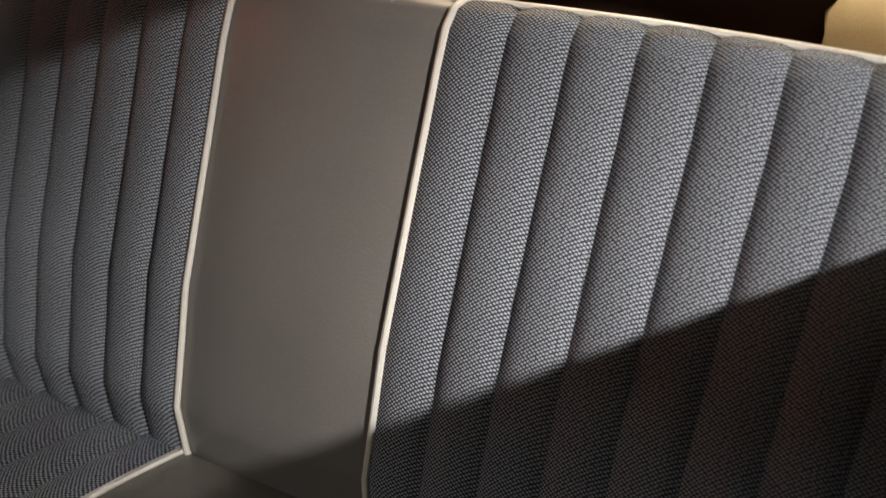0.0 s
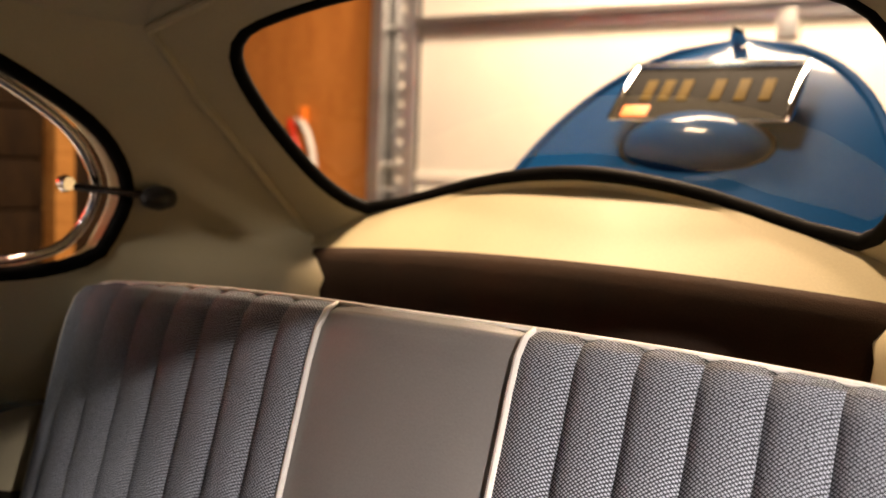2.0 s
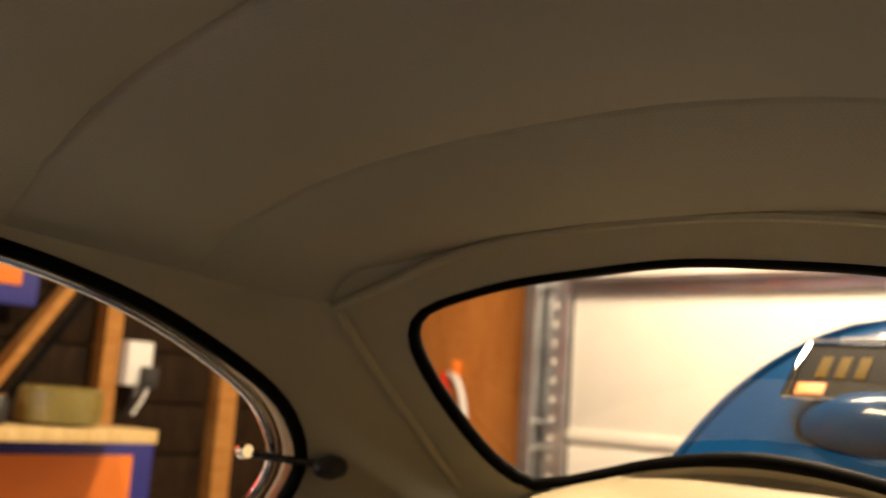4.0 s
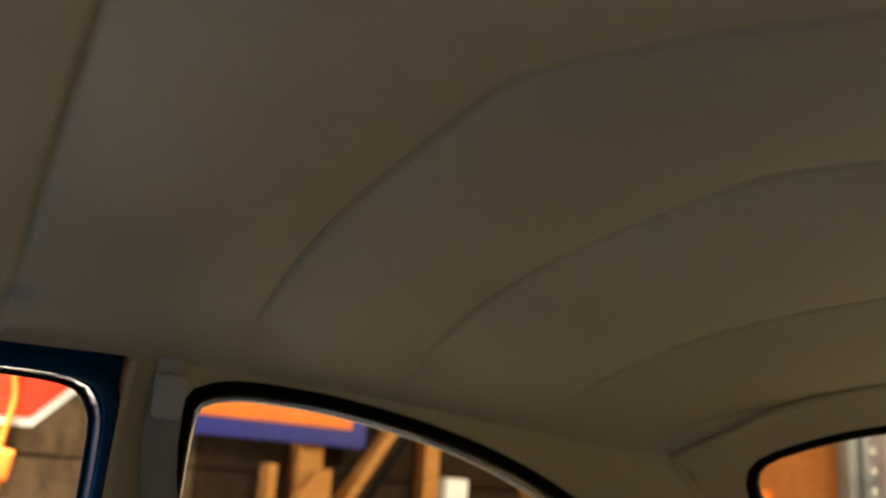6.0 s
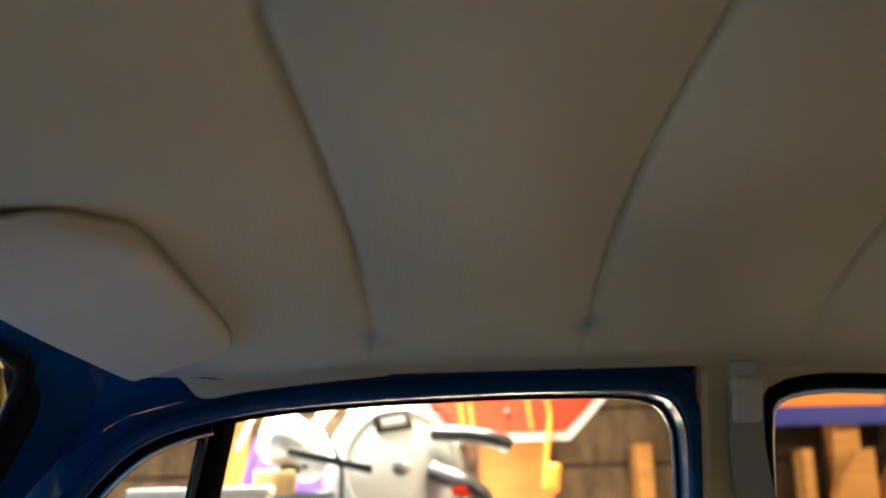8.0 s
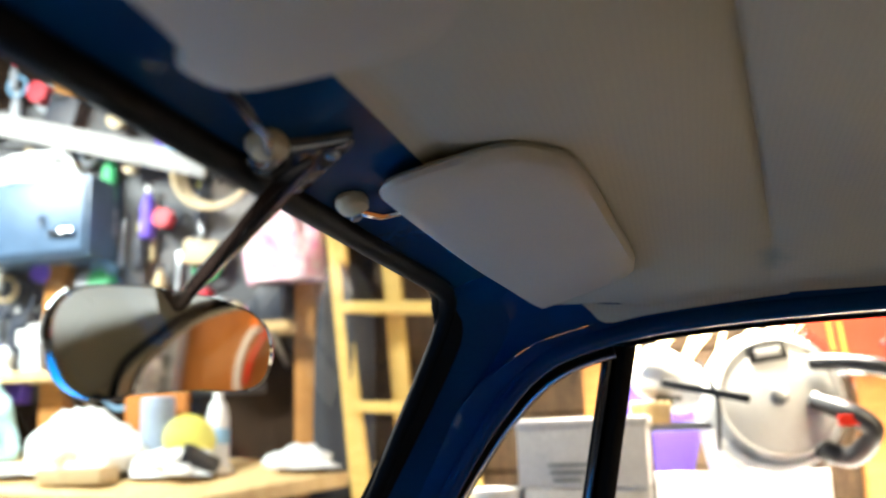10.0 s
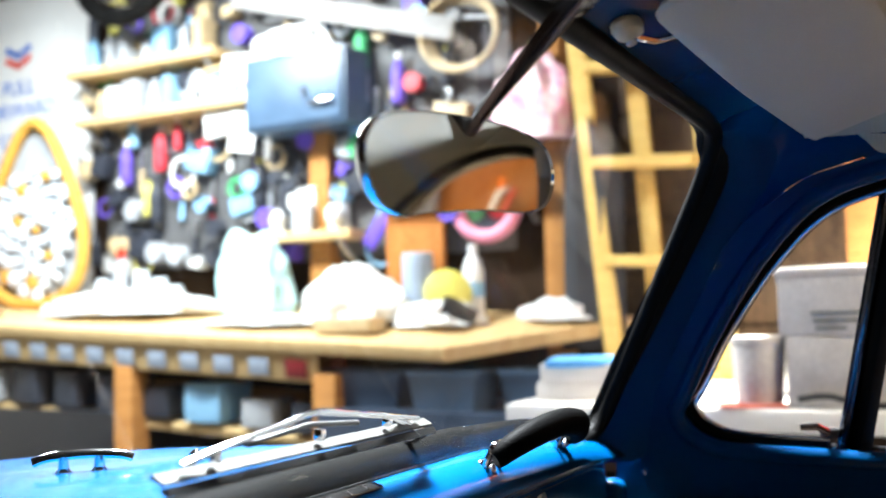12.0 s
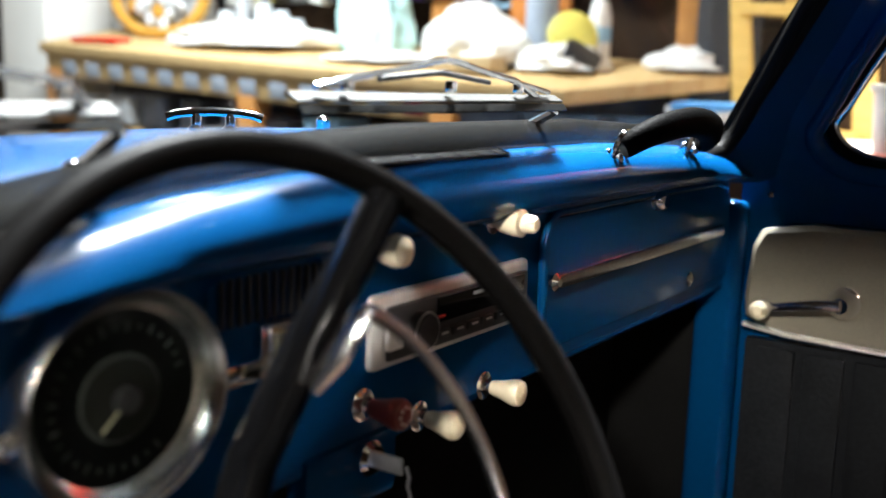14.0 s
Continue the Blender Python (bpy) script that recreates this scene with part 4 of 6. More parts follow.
part("call_button", box(0.018, 0.005, 0.018, Matrix.Translation((RX - 0.092, -0.0285, RZ - 0.004)), 0.003), M_WHITE, radio, "white phone button")
part("volume_knob", lathe([(0.0145, 0), (0.0145, 0.008), (0.0125, 0.011), (0.003, 0.0105)], Matrix.Translation((RX - 0.061, -0.027, RZ - 0.004)) @ pose(0, 0, 0, 90, 0, 0), 32), M_BLACKP, radio)
part("knob_ring", tube([Vector((RX - 0.061 + 0.0145 * math.cos(a), -0.036, RZ - 0.004 + 0.0145 * math.sin(a))) for a in [2 * math.pi * i / 32 for i in range(32)]], 0.0008, True, 6), M_SILVER, radio)
for i in range(6):
    part("preset_button", box(0.017, 0.004, 0.007, Matrix.Translation((RX - 0.030 + i * 0.0215, -0.0285, RZ - 0.013)), 0.0012), M_BLACKP, radio)
    part("preset_mark", box(0.008, 0.001, 0.0014, Matrix.Translation((RX - 0.030 + i * 0.0215, -0.0308, RZ - 0.012)), 0), M_PRINT, radio)
part("maker_bar", box(0.020, 0.001, 0.0026, Matrix.Translation((RX + 0.020, -0.0302, RZ + 0.013)), 0), M_PRINT, radio)
part("red_mark", box(0.012, 0.001, 0.0015, Matrix.Translation((RX - 0.036, -0.0302, RZ + 0.002)), 0), M_RED, radio)
radio.location.y += 0.008
# glove box lid: raised border, lock, bright strip
glove = part("glove_box", loft([[Vector((x, -0.012, z)) for x, z in ((0.121, 0.812), (0.121, 0.922), (0.134, 0.942), (0.59, 0.942), (0.632, 0.925), (0.636, 0.812))], [Vector((x, -0.018, z)) for x, z in ((0.125, 0.816), (0.125, 0.920), (0.137, 0.938), (0.588, 0.938), (0.628, 0.922), (0.632, 0.816))]], True, True), M_BLUE, dash, "blue glove box lid")
part("lid_rim", tube([Vector((x, -0.018, z)) for x, z in ((0.121, 0.840), (0.121, 0.918), (0.126, 0.933), (0.142, 0.943), (0.35, 0.944), (0.57, 0.943), (0.61, 0.935))], 0.004, n=8), M_BLUE, glove)
part("bright_strip", box(0.455, 0.010, 0.014, Matrix.Translation((0.358, -0.024, 0.8815)), 0.004), M_SATIN, glove, "chrome strip")
part("strip_cap", lathe([(0.009, 0), (0.009, 0.010), (0.004, 0.014)], Matrix.Translation((0.131, -0.016, 0.8815)) @ pose(0, 0, 0, 90, 0, 0), 18), M_CHROME, glove)
part("lock", lathe([(0.011, 0), (0.011, 0.012), (0.008, 0.016), (0.002, 0.016)], Matrix.Translation((0.372, -0.016, 0.936)) @ pose(0, 0, 0, 90, 0, 0), 24), M_CHROME, glove, "chrome lock button")
part("lock", lathe([(0.009, 0), (0.009, 0.008), (0.003, 0.011)], Matrix.Translation((0.482, -0.016, 0.832)) @ pose(0, 0, 0, 90, 0, 0), 20), M_CHROME, glove, "chrome button")
# grab handle
grab = thing("grab_handle", (0.33, -0.03, 0.99), "black padded grab handle on chrome feet above the glove box", "grab handle")
gp = curve([(0.228, -0.040, 1.000), (0.244, -0.053, 1.012), (0.28, -0.062, 1.021), (0.34, -0.065, 1.025), (0.40, -0.061, 1.019), (0.434, -0.052, 1.007), (0.448, -0.040, 0.997)], 6)
grip = part("grip", tube(gp, [0.0095 + 0.0045 * math.sin(math.pi * i / (len(gp) - 1)) ** 0.6 for i in range(len(gp))], n=14, flat=1.25), M_PAD, grab)
for d in (0.0045, -0.0045):
    part("stitching", tube([p + Vector((0, -0.0105, d)) for p in gp[5:-5]], 0.0009, n=6), mat("grey_thread", (0.10, 0.10, 0.10), 0.6) if d > 0 else bpy.data.materials["grey_thread"], grip, "grey stitched seam")
for x, sg in ((0.234, 1), (0.438, -1)):
    bracket = part("foot", box(0.024, 0.012, 0.014, Matrix.Translation((x, -0.026, 0.992)) @ pose(0, 0, 0, 40, 0, 0), 0.004, seg=3), M_CHROME, grab, "chrome foot")
    eye = [Vector((x + sg * 0.004, -0.034, 1.000)) + Vector((0.013 * cx, -0.007 * cz, 0.015 * cz)) for cx, cz in ((-1, -0.7), (-1, 0.7), (-0.7, 1), (0.7, 1), (1, 0.7), (1, -0.7), (0.7, -1), (-0.7, -1))]
    part("loop", tube(curve(eye, 3, True), 0.0034, True, 8), M_CHROME, bracket, "square chrome loop")
    part("screw", lathe([(0.005, 0), (0.004, 0.003), (0.001, 0.004)], Matrix.Translation((x, -0.034, 0.990)) @ pose(0, 0, 0, 70, 0, 0), 12), M_STEEL, bracket)


# pull knobs
def knob(name, x, z, material, label, shape):
    k = thing(name, (x, -0.012, z), label, "knob", "dashboard knobs")
    part("collar", lathe([(0.012, 0), (0.012, 0.004), (0.008, 0.006)], Matrix.Translation((x, -0.011, z)) @ pose(0, 0, 0, 90, 0, 0), 24), M_CHROME, k, "chrome collar")
    part("stem", lathe([(0.004, 0), (0.004, 0.018)], Matrix.Translation((x, -0.011, z)) @ pose(0, 0, 0, 90, 0, 0), 12), M_CHROME, k)
    part("grip", lathe(shape, Matrix.Translation((x, -0.011, z)) @ pose(0, 0, 0, 90, 0, 0), 28), material, k)
    return k


CONE = [(0.006, 0.012), (0.0068, 0.015), (0.0082, 0.023), (0.0106, 0.031), (0.0114, 0.036), (0.0102, 0.0400), (0.005, 0.0425), (0.001, 0.043)]
BALL = [(0.005, 0.010), (0.007, 0.013), (0.0105, 0.019), (0.0120, 0.027), (0.0105, 0.034), (0.006, 0.037), (0.001, 0.0375)]
STEP = [(0.007, 0.008), (0.0095, 0.012), (0.0115, 0.024), (0.0115, 0.031), (0.0078, 0.033), (0.0072, 0.042), (0.005, 0.0445), (0.001, 0.045)]
knob("pull_knob", -0.128, 0.944, M_CREAM, "cream ball-shaped pull knob on the dashboard", BALL)
knob("pull_knob", 0.036, 0.947, M_CREAM, "cream stepped pull knob with a centre button", STEP)
knob("pull_knob", -0.064, 0.804, M_CREAM, "cream conical pull knob below the radio", CONE)
knob("pull_knob", 0.030, 0.806, M_CREAM, "pale cream conical knob in a black collar", CONE)
M_MAROON = mat("maroon_plastic", (0.16, 0.018, 0.012), 0.35, vary=0.1, coat=0.3)
rk = knob("pull_knob", -0.133, 0.831, M_MAROON, "maroon pull knob with a moulded wheel sign", CONE)
for i in range(8):
    a = 2 * math.pi * i / 8
    part("petal", lathe([(0.0018, 0), (0.0014, 0.001)], Matrix.Translation((-0.133 + 0.0058 * math.cos(a), -0.0525, 0.831 + 0.0058 * math.sin(a))) @ pose(0, 0, 0, 90, 0, 0), 8), mat("sign_white", (0.6, 0.5, 0.45), 0.5) if i == 0 else bpy.data.materials["sign_white"], rk)
# ignition bracket and key
ign = thing("ignition_switch", (-0.14, -0.01, 0.78), "chrome ignition lock in a dark bracket with a key", "ignition switch")
part("bracket", box(0.10, 0.02, 0.05, Matrix.Translation((-0.145, -0.008, 0.782)), 0.006), M_BLUE_IN, ign)
part("barrel", lathe([(0.0125, 0), (0.013, 0.008), (0.010, 0.012), (0.004, 0.012)], Matrix.Translation((-0.136, -0.018, 0.795)) @ pose(0, 0, 0, 90, 0, 0), 24), M_CHROME, ign)
part("key", box(0.003, 0.03, 0.012, Matrix.Translation((-0.136, -0.038, 0.795)), 0.001), M_STEEL, ign)
part("key_ring", tube([Vector((-0.130 + 0.004 * i / 4, -0.052 - 0.002 * (i % 2), 0.793 - 0.030 * i / 4)) for i in range(5)], 0.0014, n=6), M_STEEL, ign)
part("key_tag", box(0.014, 0.004, 0.030, Matrix.Translation((-0.126, -0.053, 0.746)), 0.002), M_YEL, ign, "yellow key tag")
# wipers and washer nozzle outside the windscreen
M_BLADE = mat("satin_blade_metal", (0.034, 0.033, 0.031), 0.5, 0.0, vary=0.1, spec=0.15)
for x0, z0, ln in ((-0.208, 1.049, 0.345), (-0.635, 1.042, 0.30)):
    wp = thing("wiper", (x0 + 0.35, 0.03, 1.0), "silver windscreen wiper lying flat along the glass foot", "wiper", "windscreen wipers")
    g = lambda u, z, out=0.030: WS(x0 + u, z) + Vector((0, out, 0))
    flatblade = [[g(u, z0 + 0.001, 0.034), g(u, z0 - 0.004, 0.022), g(u, z0 - 0.006, 0.022), g(u, z0 - 0.001, 0.036)] for u in [ln * i / 10 for i in range(11)]]
    part("blade", loft(flatblade, True, True), M_BLADE, wp, "satin silver blade holder")
    part("wiping_edge", loft([[g(u, z0 - 0.0065, 0.020), g(u, z0 - 0.012, 0.013), g(u, z0 - 0.013, 0.014), g(u, z0 - 0.008, 0.024)] for u in (0.0, ln / 2, ln)], True, True), M_RUBBER, wp, "black rubber wiping edge")
    part("spine", tube(curve([g(0.02, z0 + 0.004), g(0.05, z0 + 0.010), g(0.11, z0 + 0.019), g(0.15, z0 + 0.025), g(0.21, z0 + 0.018), g(0.27, z0 + 0.010), g(ln - 0.02, z0 + 0.003)], 4), 0.0024, n=8), M_CHROME, wp)
    part("bridge", tube([g(0.08, z0 + 0.010), g(0.15, z0 + 0.016), g(0.22, z0 + 0.010)], 0.0022, n=8), M_BLACKP, wp)
    part("arm", tube([g(0.15, z0 + 0.025), g(0.26, z0 + 0.012), g(ln + 0.01, z0 - 0.014), Vector((x0 + ln + 0.035, 0.062, 1.004))], [0.002, 0.0028, 0.004, 0.006], n=8), M_CHROME, wp)
    part("pivot", lathe([(0.014, 0), (0.014, 0.010), (0.009, 0.018), (0.003, 0.020)], Matrix.Translation((x0 + ln + 0.035, 0.066, 0.988)), 24), M_CHROME, wp)
    for u in (0.05, 0.17, 0.27):
        part("claw", box(0.007, 0.008, 0.009, Matrix.Translation(g(u, z0 + 0.006)), 0.002), M_CHROME, wp)
nz = thing("washer_nozzle", (0.055, 0.19, 0.99), "small chrome washer jet on the bonnet", "washer jet")
part("jet", lathe([(0.012, 0), (0.012, 0.006), (0.006, 0.010), (0.007, 0.022), (0.002, 0.026)], Matrix.Translation((0.055, 0.19, 0.998)), 20), M_CHROME, nz)

fit = thing("bonnet_fitting", (-0.011, 0.266, 1.006), "low chrome bar on two feet screwed to the blue bonnet", "chrome fitting")
part("bar", tube(curve([(-0.042, 0.297, 1.019), (-0.033, 0.288, 1.023), (-0.011, 0.266, 1.025), (0.011, 0.244, 1.023), (0.020, 0.235, 1.019)], 5), 0.005, n=10, flat=0.6), M_CHROME, fit)
for k in (-0.012, 0.010):
    part("foot", lathe([(0.008, 0.0), (0.008, 0.002), (0.005, 0.005), (0.005, 0.016)], Matrix.Translation((-0.011 + k, 0.266 - k, 1.0075)), 16), M_CHROME, fit)

# ---- steering wheel ----
WC, WR, WA, WB = Vector((-0.3344, -0.1813, 0.8545)), 0.1958, 0.515, -0.038
wn = Vector((math.sin(WB), -math.cos(WA) * math.cos(WB), math.sin(WA) * math.cos(WB)))
wu = wn.cross(Vector((0, 0, 1))).normalized()
wv = wu.cross(wn)
WM = Matrix.Translation(WC) @ Matrix(((wu.x, wv.x, wn.x, 0), (wu.y, wv.y, wn.y, 0), (wu.z, wv.z, wn.z, 0), (0, 0, 0, 1)))
wheel = thing("steering_wheel", WC - wn * 0.06, "black two-spoke steering wheel with a chrome half horn ring", "steering wheel")
M_WHEEL = mat("black_wheel_plastic", (0.004, 0.0038, 0.0038), 0.4, spec=0.015, vary=0.2, rough_vary=0.05)
M_SPOKE = mat("glossy_black_spoke", (0.004, 0.004, 0.0045), 0.16, spec=0.4, vary=0.2, rough_vary=0.05)
part("rim", tube([WM @ Vector((WR * math.cos(a), WR * math.sin(a), 0)) for a in [2 * math.pi * i / 96 for i in range(96)]], 0.0092, True, 14), M_WHEEL, wheel)
SPOKE = (122, 302)
for d in SPOKE:
    a = radians(d)
    sp_pts = [(WR - 0.004, 0.0), (0.168, -0.018), (0.125, -0.058), (0.065, -0.100), (0.02, -0.112)]
    part("spoke", tube([WM @ Vector((r * math.cos(a), r * math.sin(a), h)) for r, h in sp_pts], [0.024, 0.024, 0.026, 0.029, 0.032], n=14, flat=0.5), M_SPOKE, wheel)
    part("spoke_trim", tube([WM @ Vector((r * math.cos(a), r * math.sin(a), h)) for r, h in ((0.124, -0.008), (0.119, -0.016), (0.104, -0.032), (0.092, -0.050))], [0.004, 0.0095, 0.0105, 0.007], n=12, flat=0.6), M_SATIN, wheel, "chrome spoke trim")
part("hub", lathe([(0.036, -0.15), (0.040, -0.12), (0.036, -0.100), (0.02, -0.092), (0.002, -0.090)], WM, 32), M_WHEEL, wheel)
part("horn_ring", tube([WM @ Vector((0.122 * math.cos(a), 0.122 * math.sin(a), -0.008 - 0.012 * math.sin(a - radians(SPOKE[0])))) for a in [radians(SPOKE[0] + 180 * i / 40) for i in range(41)]], 0.0042, n=8), M_SATIN, wheel, "chrome half horn ring")
part("column", lathe([(0.024, -0.30), (0.024, -0.13)], WM, 24), M_BLACKP, wheel)

# ---- mirror and visors ----
mirror = thing("rear_view_mirror", (0.03, -0.245, 1.36), "rounded chrome rear-view mirror on a stalk from the header", "mirror")
ml, mr = Vector((-0.131, -0.111, 1.249)), Vector((0.070, -0.178, 1.259))
mx = (mr - ml).normalized()
MNORM = Vector((-0.31, -0.947, -0.086))
mn = (MNORM - mx * MNORM.dot(mx)).normalized()
my = mn.cross(mx)
MM = Matrix.Translation((ml + mr) / 2) @ Matrix(((mx.x, my.x, mn.x, 0), (mx.y, my.y, mn.y, 0), (mx.z, my.z, mn.z, 0), (0, 0, 0, 1)))
face = flat2(curve([(-0.092, 0.006, 0), (-0.086, 0.030, 0), (-0.066, 0.043, 0), (-0.02, 0.046, 0), (0.04, 0.040, 0), (0.078, 0.026, 0), (0.091, 0.002, 0), (0.086, -0.026, 0), (0.066, -0.037, 0), (0.02, -0.036, 0), (-0.03, -0.038, 0), (-0.060, -0.041, 0), (-0.082, -0.026, 0)], 6, True))
ring = lambda s, h: [MM @ Vector((x * s * 1.06, y * s * 0.84 - 0.004, h)) for x, y in face]
part("shell", loft([ring(0.97, 0.002), ring(1.0, 0.003), ring(1.015, -0.002), ring(0.98, -0.010), ring(0.75, -0.018), ring(0.3, -0.022)], True), M_CHROME, mirror, "chrome mirror shell")
bm = bmesh.new()
bm.faces.new([bm.verts.new(p) for p in ring(0.972, 0.0022)])
part("mirror_glass", bm, mat("silvered_glass", (0.80, 0.80, 0.78), 0.02, 1.0, vary=0.0, rough_vary=0.01), mirror)
STALK = [Vector(q) for q in ((-0.050, -0.252, 1.364), (-0.049, -0.240, 1.354), (-0.047, -0.222, 1.339), (-0.041, -0.190, 1.312), (-0.034, -0.160, 1.288), (-0.030, -0.148, 1.276))]
run, across = (STALK[-1] - STALK[0]).normalized(), Vector((1, 0, 0))
thick = run.cross(across).normalized()
leaf = []
for p, w in zip(STALK, (0.004, 0.013, 0.017, 0.012, 0.008, 0.006)):
    leaf.append([p + across * w * cx + thick * 0.0035 * cz for cx, cz in ((-1, 0), (-0.6, -1), (0.0, -1.3), (0.6, -1), (1, 0), (0.6, 1), (0, 1.3), (-0.6, 1))])
part("stalk", loft(leaf, True, True), M_DARK_CHROME, mirror, "flat leaf-shaped chrome stalk")
part("stalk_bead", tube([p + across * w for p, w in zip(STALK, (0.004, 0.013, 0.017, 0.012, 0.008, 0.006))], 0.0013, n=6), M_CHROME, mirror)
plan = flat2(curve([(x - 0.022, y, 0) for x, y in ((-0.026, -0.280), (-0.010, -0.262), (0.012, -0.236), (0.012, -0.224), (-0.002, -0.221), (-0.026, -0.225), (-0.050, -0.221), (-0.064, -0.224), (-0.064, -0.236), (-0.042, -0.262))], 4, True))
head_z = lambda y: 1.3625 - 0.342 * (y + 0.222)
base = part("mount", loft([[Vector((-0.048 + (x + 0.048) * k, -0.245 + (y + 0.245) * k, head_z(y) - d)) for x, y in plan] for k, d in ((1.0, 0.0), (1.0, 0.006), (0.9, 0.011), (0.5, 0.0125))], True, True), M_DARK_CHROME, mirror, "dark chrome base plate with three screws")
part("rim_bead", tube([Vector((x, y, head_z(y) - 0.007)) for x, y in plan], 0.0014, True, 6), M_CHROME, base)
for x, y in ((-0.048, -0.266), (-0.074, -0.230), (-0.022, -0.230)):
    part("screw", lathe([(0.0052, 0), (0.0048, 0.003), (0.002, 0.0042)], Matrix.Translation((x, y, head_z(y) - 0.010)) @ pose(0, 0, 0, 180, 0, 0), 14), M_STEEL, base)
for sg in (1, -1):
    vis = thing("sun_visor", (sg * 0.30, -0.30, 1.34), "beige vinyl sun visor folded up under the headliner", "sun visor", "sun visors")
    e = 0.035 if sg > 0 else 0.20
    out = flat2(curve([(e, -0.290, 0), (e - 0.006, -0.36, 0), (e + 0.02, -0.390, 0), (e + 0.07, -0.411, 0), (0.27, -0.424, 0), (0.39, -0.432, 0), (0.445, -0.432, 0), (0.486, -0.420, 0), (0.527, -0.362, 0), (0.551, -0.322, 0), (0.54, -0.309, 0), (0.40, -0.292, 0), (0.28, -0.279, 0), (e + 0.05, -0.266, 0), (e + 0.015, -0.268, 0)], 5, True))
    cx, cy = 0.28, -0.37

    def lay(x, y, h, s=1.0):
        x, y = cx + (x - cx) * s, cy + (y - cy) * s
        return Vector((sg * x, y, 1.352 + 0.035 * (1 - x / 0.55) - 0.16 * (y + 0.37) + h))
    loops = [[lay(x, y, h, s) for x, y in out] for h, s in ((-0.009, 0.4), (-0.0095, 0.8), (-0.008, 0.94), (-0.004, 0.99), (0.0, 1.0), (0.004, 0.99), (0.008, 0.94), (0.009, 0.5))]
    part("pad", loft(loops, True, True), M_VISOR, vis)
    hx = 0.068 if sg > 0 else -0.090
    part("rod", tube([(hx, -0.240, 1.358), (hx + sg * 0.030, -0.252, 1.359), (sg * (e + 0.10), -0.272, 1.372), (sg * 0.54, -0.310, 1.350)], 0.0034, n=8), M_CHROME, vis)
    hinge = part("hinge", lathe([(0.019, 0), (0.020, 0.004), (0.017, 0.011), (0.009, 0.015), (0.001, 0.0155)], Matrix.Translation((hx, -0.238, 1.3665)) @ pose(0, 0, 0, 160, 0, 0) @ Matrix.Diagonal((1.05, 0.62, 0.8, 1)), 24), M_TRIM, vis, "beige oval hinge block")
    part("screw", lathe([(0.0045, 0), (0.004, 0.002), (0.001, 0.003)], Matrix.Translation((hx, -0.242, 1.3520)) @ pose(0, 0, 0, 160, 0, 0), 12), M_STEEL, hinge)
    part("clip", lathe([(0.005, 0), (0.006, 0.006), (0.003, 0.010)], Matrix.Translation((sg * 0.541, -0.318, 1.338)), 14), M_CHROME, vis)


# ---- the garage: shell ----
def slab(name, sx, sy, sz, at, material, label="", bevel=0.004):
    return tagged(part(name, box(sx, sy, sz, Matrix.Translation(at), bevel), material), label, "", "", "structure")


slab("floor", 7.2, 9.4, 0.1, (-0.2, 0.4, -0.05), M_CONC, "grey concrete garage floor")
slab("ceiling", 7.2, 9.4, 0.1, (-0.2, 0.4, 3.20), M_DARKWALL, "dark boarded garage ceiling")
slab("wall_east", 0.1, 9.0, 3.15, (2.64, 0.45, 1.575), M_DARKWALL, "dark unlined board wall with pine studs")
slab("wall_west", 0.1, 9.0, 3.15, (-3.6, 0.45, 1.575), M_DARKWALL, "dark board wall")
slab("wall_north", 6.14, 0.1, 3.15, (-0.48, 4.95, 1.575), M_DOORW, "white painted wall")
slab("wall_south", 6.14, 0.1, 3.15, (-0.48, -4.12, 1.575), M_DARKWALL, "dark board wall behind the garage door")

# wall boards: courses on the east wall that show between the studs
# two tones of the same boards: the lighter carries the lamp light on them
M_LIT_BOARD = wood("lit_wall_boards", (0.15, 0.10, 0.060), (0.055, 0.036, 0.022), (1.5, 5, 1.5), 5)
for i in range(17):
    for y0, y1, m in ((-4.05, -1.76, M_DARKWALL), (-1.757, 0.55, M_LIT_BOARD)):
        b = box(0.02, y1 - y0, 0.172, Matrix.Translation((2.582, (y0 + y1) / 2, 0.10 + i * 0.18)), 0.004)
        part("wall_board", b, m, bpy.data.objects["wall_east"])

# garage door: sections, ribs, track
gdoor = thing("garage_door", (-0.9, -3.93, 0.0), "white sectional garage door seen from inside with its steel struts", "garage door")
for i, (z0, z1) in enumerate(((0.02, 0.52), (0.525, 1.045), (1.05, 1.60), (1.605, 2.15), (2.155, 2.6))):
    part("section", box(4.9, 0.045, z1 - z0, Matrix.Translation((-0.93, -3.935, (z0 + z1) / 2)), 0.006), M_DOORW, gdoor)
    part("rail", box(4.9, 0.012, 0.035, Matrix.Translation((-0.93, -3.908, z0 + 0.03)), 0.003), M_DOORW, gdoor)
for z in (1.615, 0.60):
    part("strut", box(4.9, 0.05, 0.018, Matrix.Translation((-0.93, -3.885, z + 0.028)), 0.003), M_STEEL, gdoor, "galvanised steel strut")
    part("strut", box(4.9, 0.016, 0.05, Matrix.Translation((-0.93, -3.903, z)), 0.003), M_STEEL, gdoor)
for x in (0.20, -1.2):
    part("stile", box(0.075, 0.014, 2.5, Matrix.Translation((x, -3.905, 1.3)), 0.003), M_DOORW, gdoor)
    for z in (1.05, 1.58):
        part("hinge", box(0.06, 0.012, 0.09, Matrix.Translation((x, -3.893, z)), 0.003), M_STEEL, gdoor)
stile = part("end_stile", box(0.10, 0.02, 2.55, Matrix.Translation((1.575, -3.900, 1.31)), 0.003), M_STEEL, gdoor, "pierced steel end stile")
